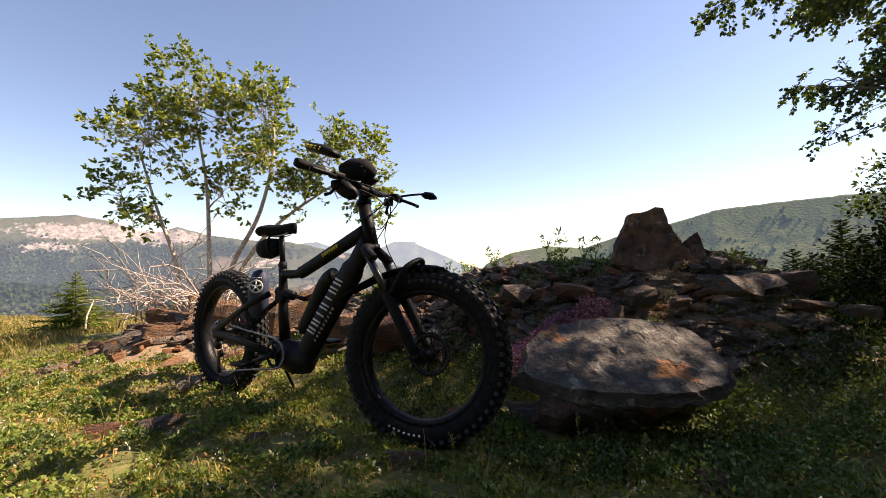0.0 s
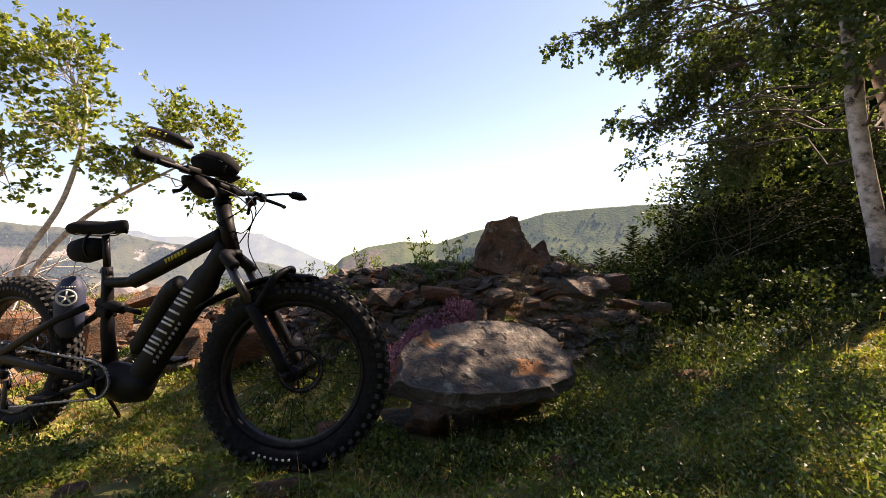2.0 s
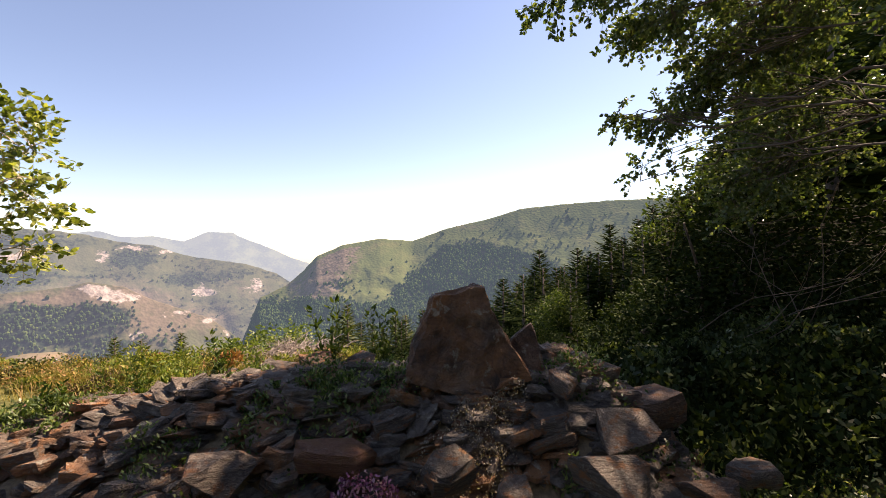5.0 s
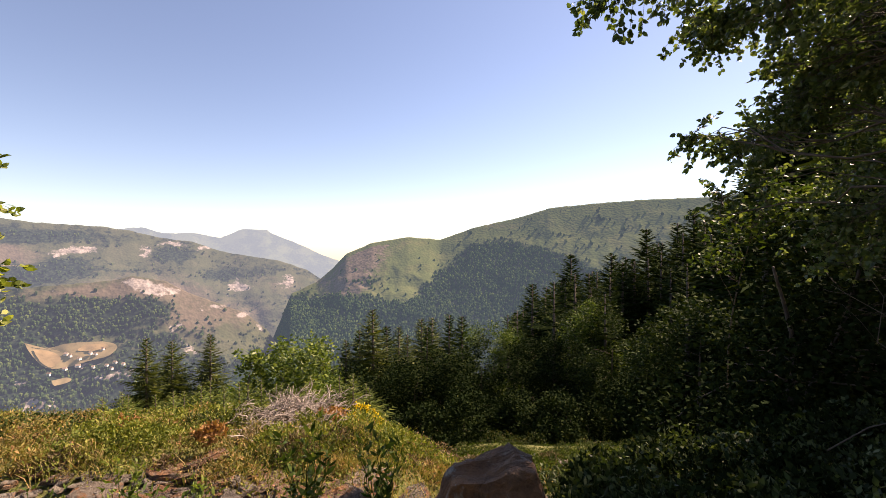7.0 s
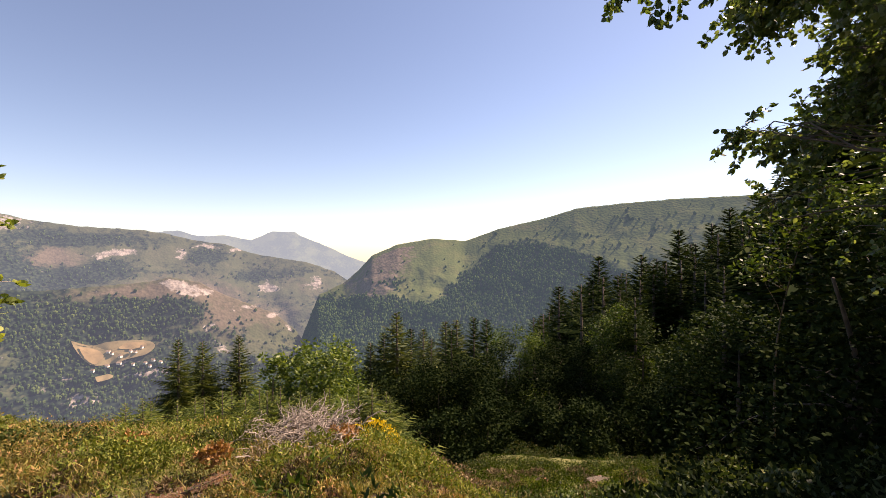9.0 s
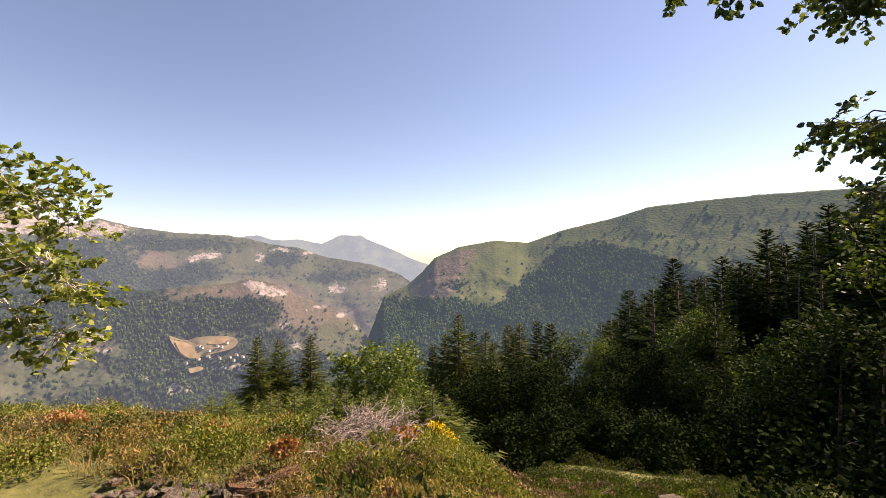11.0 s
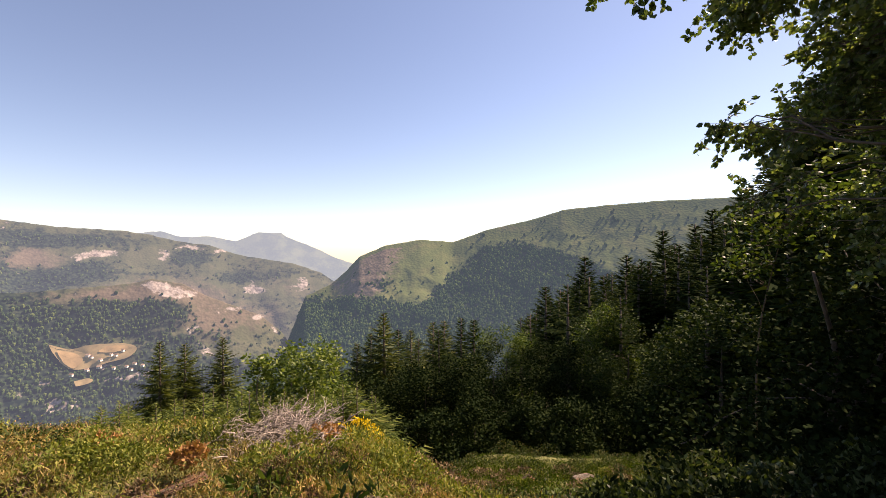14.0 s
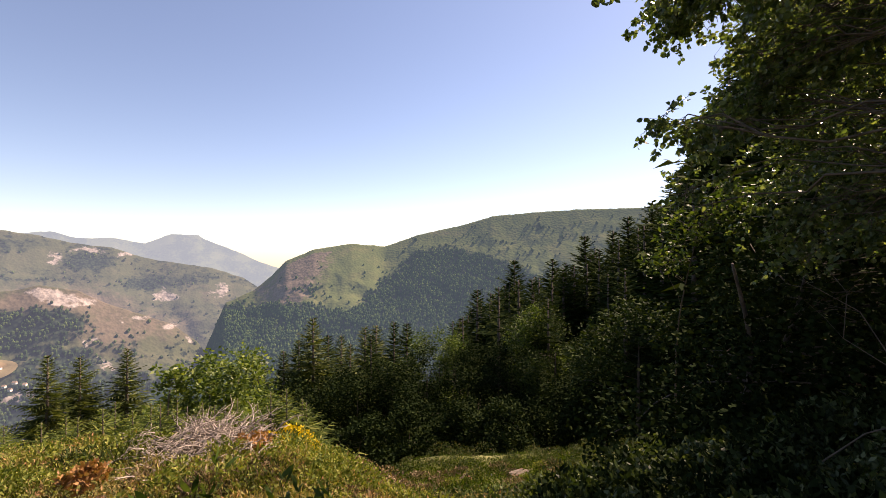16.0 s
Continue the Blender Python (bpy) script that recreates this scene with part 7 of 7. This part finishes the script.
cc = scatter(3800, (3.4, 9.5, 5.0, 10), lambda x, y: not on_heath(x, y) and 5.6 < su(x, y)[0] < 11.5 and su(x, y)[1] > -1, r)
cp = np.repeat(cc, 30, 0) + r.normal(size=(len(cc) * 30, 3)) * [0.07, 0.07, 0.03] + [0, 0, 0.04]
tagged(raw("clearing_herbs", *chip_arrays(cp, 0.034, 0.016, 0.4, r), M["lea"]), "low green herbs of the clearing", "herbs", kind="stuff")


def patch(name, label, x, y, rx, ry, hgt, n, leaf, size, category, seed, up=0.5, lift=0.0):
    q = np.random.default_rng(seed)
    a, k = q.uniform(0, 2 * np.pi, n), np.sqrt(q.uniform(0, 1, n))
    px, py = x + rx * k * np.cos(a), y + ry * k * np.sin(a)
    pts = np.array([(u, v, height(u, v) + lift + hgt * q.uniform(0.1, 1) * (1 - 0.5 * c * c) + 0.05 * value(u * 7, v * 7, seed)) for u, v, c in zip(px, py, k)])
    ob = raw(name, *chip_arrays(pts, size, size * 0.7, up, q), leaf)
    return tagged(ob, label, category, kind="stuff")


patch("yellow_broom", "clump of bright yellow broom in flower on the heath", 2.80, 7.0, 0.26, 0.18, 0.22, 1700, M["yflower"], 0.026, "flowers", 81, lift=0.14)
patch("yellow_broom", "small clump of yellow flowers beside the heath", 3.6, 6.2, 0.2, 0.12, 0.15, 220, M["yflower"], 0.03, "flowers", 82)
for i, (x, y, k) in enumerate(((2.42, 6.5, 0.17), (1.5, 6.1, 0.14), (0.9, 6.7, 0.12), (1.9, 7.4, 0.14), (-0.6, 7.5, 0.2))):
    patch("dry_bracken", "patch of orange-brown dried bracken", x, y, k * 0.8, k * 0.6, 0.10, 420, M["orange"], 0.034, "bracken", 90 + i, lift=0.12)
for i, (x, y, rx, ry, hgt, n, leaf) in enumerate(((3.45, 6.25, 0.42, 0.36, 0.30, 3200, "brownheath"), (3.05, 6.0, 0.36, 0.3, 0.26, 3000, "heathgreen"), (3.9, 6.7, 0.4, 0.36, 0.26, 2600, "brownheath"), (3.3, 6.9, 0.4, 0.3, 0.3, 2600, "heathgreen"), (2.7, 5.75, 0.42, 0.3, 0.12, 1300, "heathgreen"), (4.1, 6.3, 0.42, 0.34, 0.34, 3000, "brownheath"), (3.8, 5.85, 0.36, 0.3, 0.3, 2600, "darkshrub"), (0.9, 6.5, 0.4, 0.26, 0.22, 2400, "heathgreen"), (1.7, 7.0, 0.45, 0.3, 0.24, 2600, "heathgreen"), (0.1, 7.3, 0.5, 0.3, 0.22, 2600, "darkshrub"),
                                                   (-0.6, 6.7, 0.4, 0.3, 0.2, 2200, "heathgreen"), (1.2, 7.8, 0.6, 0.35, 0.26, 2800, "heathgreen"), (2.0, 5.9, 0.42, 0.26, 0.10, 1100, "heathgreen"), (-1.6, 7.6, 0.5, 0.4, 0.2, 2400, "brownheath"))):
    patch("heath_clump", "clump of withered brown heath" if leaf == "brownheath" else "clump of leafy green heath", x, y, rx, ry, hgt, n, M[leaf], 0.026, "heath", 110 + i)
for i, (x, y, rx, ry, n, leaf) in enumerate(((4.7, 6.9, 0.5, 0.3, 1500, "brownheath"), (5.6, 7.6, 0.6, 0.3, 1700, "herb"), (5.2, 6.3, 0.6, 0.4, 1900, "herb"), (6.4, 7.2, 0.7, 0.3, 1700, "darkshrub"), (5.9, 6.4, 0.5, 0.4, 1500, "brownheath"), (4.5, 7.8, 0.5, 0.4, 1600, "darkshrub"))):
    patch("clearing_weeds", "low tangled weeds on the clearing", x, y, rx, ry, 0.16, n, M[leaf], 0.03, "weeds", 120 + i)
for i, (x, y, rx, ry) in enumerate(((1.18, 2.44, 0.26, 0.12), (1.55, 2.38, 0.34, 0.12), (1.92, 2.42, 0.24, 0.14), (1.35, 2.28, 0.4, 0.12), (1.05, 2.66, 0.14, 0.2))):
    patch("slab_weeds", "low dark weeds at the foot of the slab", x, y, rx, ry, 0.05, 1500, M["herb"], 0.018, "weeds", 130 + i)
for i, (x, y, rx, ry, n) in enumerate(((1.36, 3.16, 0.18, 0.17, 3600), (1.54, 3.28, 0.17, 0.14, 2600), (1.74, 3.30, 0.17, 0.11, 1900))):
    patch("pink_stonecrop", "cushion of small pink stonecrop flowers on the stones", x, y, rx, ry, 0.10, n, M["pink"], 0.015, "flowers", 83 + i, lift=0.10)
patch("pale_stonecrop", "mat of pale dried stonecrop between the stones", 2.12, 3.28, 0.24, 0.13, 0.04, 1700, M["palecrop"], 0.010, "plants", 88, lift=0.07)
patch("pale_stonecrop", "mat of pale dried stonecrop between the stones", 2.30, 3.36, 0.18, 0.10, 0.04, 1200, M["palecrop"], 0.010, "plants", 89, lift=0.07)


pc = scatter(1500, (-0.4, 3.2, 2.7, 5.0), lambda x, y: mound(*su(x, y)) > 0.1 and math.hypot(x - 1.57, y - 2.6) > 0.5 and value(x * 2.3, y * 2.3, 14, 3) > (0.02 if su(x, y)[1] < 0 else 0.22), r)[:190]
mounds("pile_weeds", "low green weeds growing between the stones of the pile", pc, 0.10, 0.11, 170, 0.42, 0.024, "herb", "weeds", 76)

# ---------------------------------------------------------------- single plants
def sprig(name, label, x, y, tall, seed, leaf="bushleaf", arms=7, size=0.03):
    q = np.random.default_rng(seed)
    z = height(x, y)
    t = thing(name, label, "plant", at=(x, y, z))
    bm = bmesh.new()
    pts = []
    for k in range(arms):
        a = 2 * math.pi * k / arms + q.uniform(-0.4, 0.4)
        f = q.uniform(0.25, 0.6)
        st = Vector((0.01 * math.cos(a), 0.01 * math.sin(a), tall * f * 0.5))
        en = Vector((0.22 * tall * math.cos(a), 0.22 * tall * math.sin(a), tall * q.uniform(0.65, 1.0)))
        line = limb(bm, st, en, 0.0025, 0.001, -0.05, 0.06, 6, q, 4)
        pts += [p + Vector(q.normal(size=3) * 0.008) for p in line[1:] for _ in range(4)]
    cyl(bm, (0, 0, -0.05), (0, 0, tall * 0.5), 0.004, 5, 0.002)
    tagged(part("stem", bm, M["bushleaf"], t), kind="stuff")
    raw("leaves", *leaf_arrays(np.array([p[:] for p in pts]), size, size * 0.32, 0, 0.5, q), M[leaf], t)


for i, (x, y, k) in enumerate(((1.95, 4.35, 0.46), (2.22, 4.27, 0.42))):
    sprig("tall_sprig", "tall thin green weed growing out of the rock pile", x, y, k, 200 + i, arms=9, size=0.045)
for i, (x, y, k) in enumerate(((1.42, 4.42, 0.28), (1.58, 4.5, 0.26), (0.75, 4.5, 0.2), (1.2, 4.5, 0.2), (0.4, 4.75, 0.22), (2.55, 4.1, 0.2), (1.05, 4.75, 0.3), (1.25, 4.9, 0.35), (0.9, 5.0, 0.3))):
    sprig("small_weed", "small leafy weed on the crest of the rock pile", x, y, k, 210 + i, "clover" if i % 2 else "bushleaf", 6, 0.035)


def seed_head(x, y, tall, seed):
    q = np.random.default_rng(seed)
    t = thing("seed_head_stalk", "thin dry stalk with a round white seed head", "plant", "seed heads", at=(x, y, height(x, y)))
    bm = bmesh.new()
    top = Vector((q.uniform(-0.1, 0.1) * tall, q.uniform(-0.1, 0.1) * tall, tall))
    limb(bm, (0, 0, -0.02), top, 0.0022, 0.0014, 0.03, 0.05, 6, q, 4)
    part("stalk", bm, M["drygrass"], t)
    pts = np.array(top) + unit(q.normal(size=(60, 3))) * 0.006
    raw("head", *leaf_arrays(pts, 0.010, 0.006, 0, 0.1, q), M["wflower"], t)


for i in range(22):
    seed_head(2.85 + rng.uniform(-0.25, 0.9), 2.2 + rng.uniform(-0.35, 0.35), rng.uniform(0.2, 0.36), 300 + i)


def grass_stalk(x, y, tall, seed):
    q = np.random.default_rng(seed)
    t = thing("grass_stalk", "tall pale grass stalk with a ripe ear", "plant", "grass stalks", at=(x, y, height(x, y)))
    bm = bmesh.new()
    top = Vector((q.uniform(-0.12, 0.12) * tall, q.uniform(-0.12, 0.12) * tall, tall))
    line = limb(bm, (0, 0, -0.02), top, 0.0018, 0.001, 0.02, 0.03, 8, q, 4)
    part("stalk", bm, M["drygrass"], t)
    pts = [line[-1].lerp(line[-3], w) + Vector(q.normal(size=3) * 0.003) for w in np.linspace(0, 1, 26)]
    raw("ear", *leaf_arrays(np.array([p[:] for p in pts]), 0.013, 0.005, 0, 0.9, q), M["drygrass"], t)


for i, (x, y, k) in enumerate(((1.41, 2.16, 0.17), (1.27, 2.36, 0.20), (0.78, 2.25, 0.16), (0.35, 2.55, 0.2), (0.12, 2.75, 0.2), (0.85, 2.15, 0.14), (-0.3, 2.8, 0.18), (1.95, 2.05, 0.13))):
    grass_stalk(x, y, k, 330 + i)
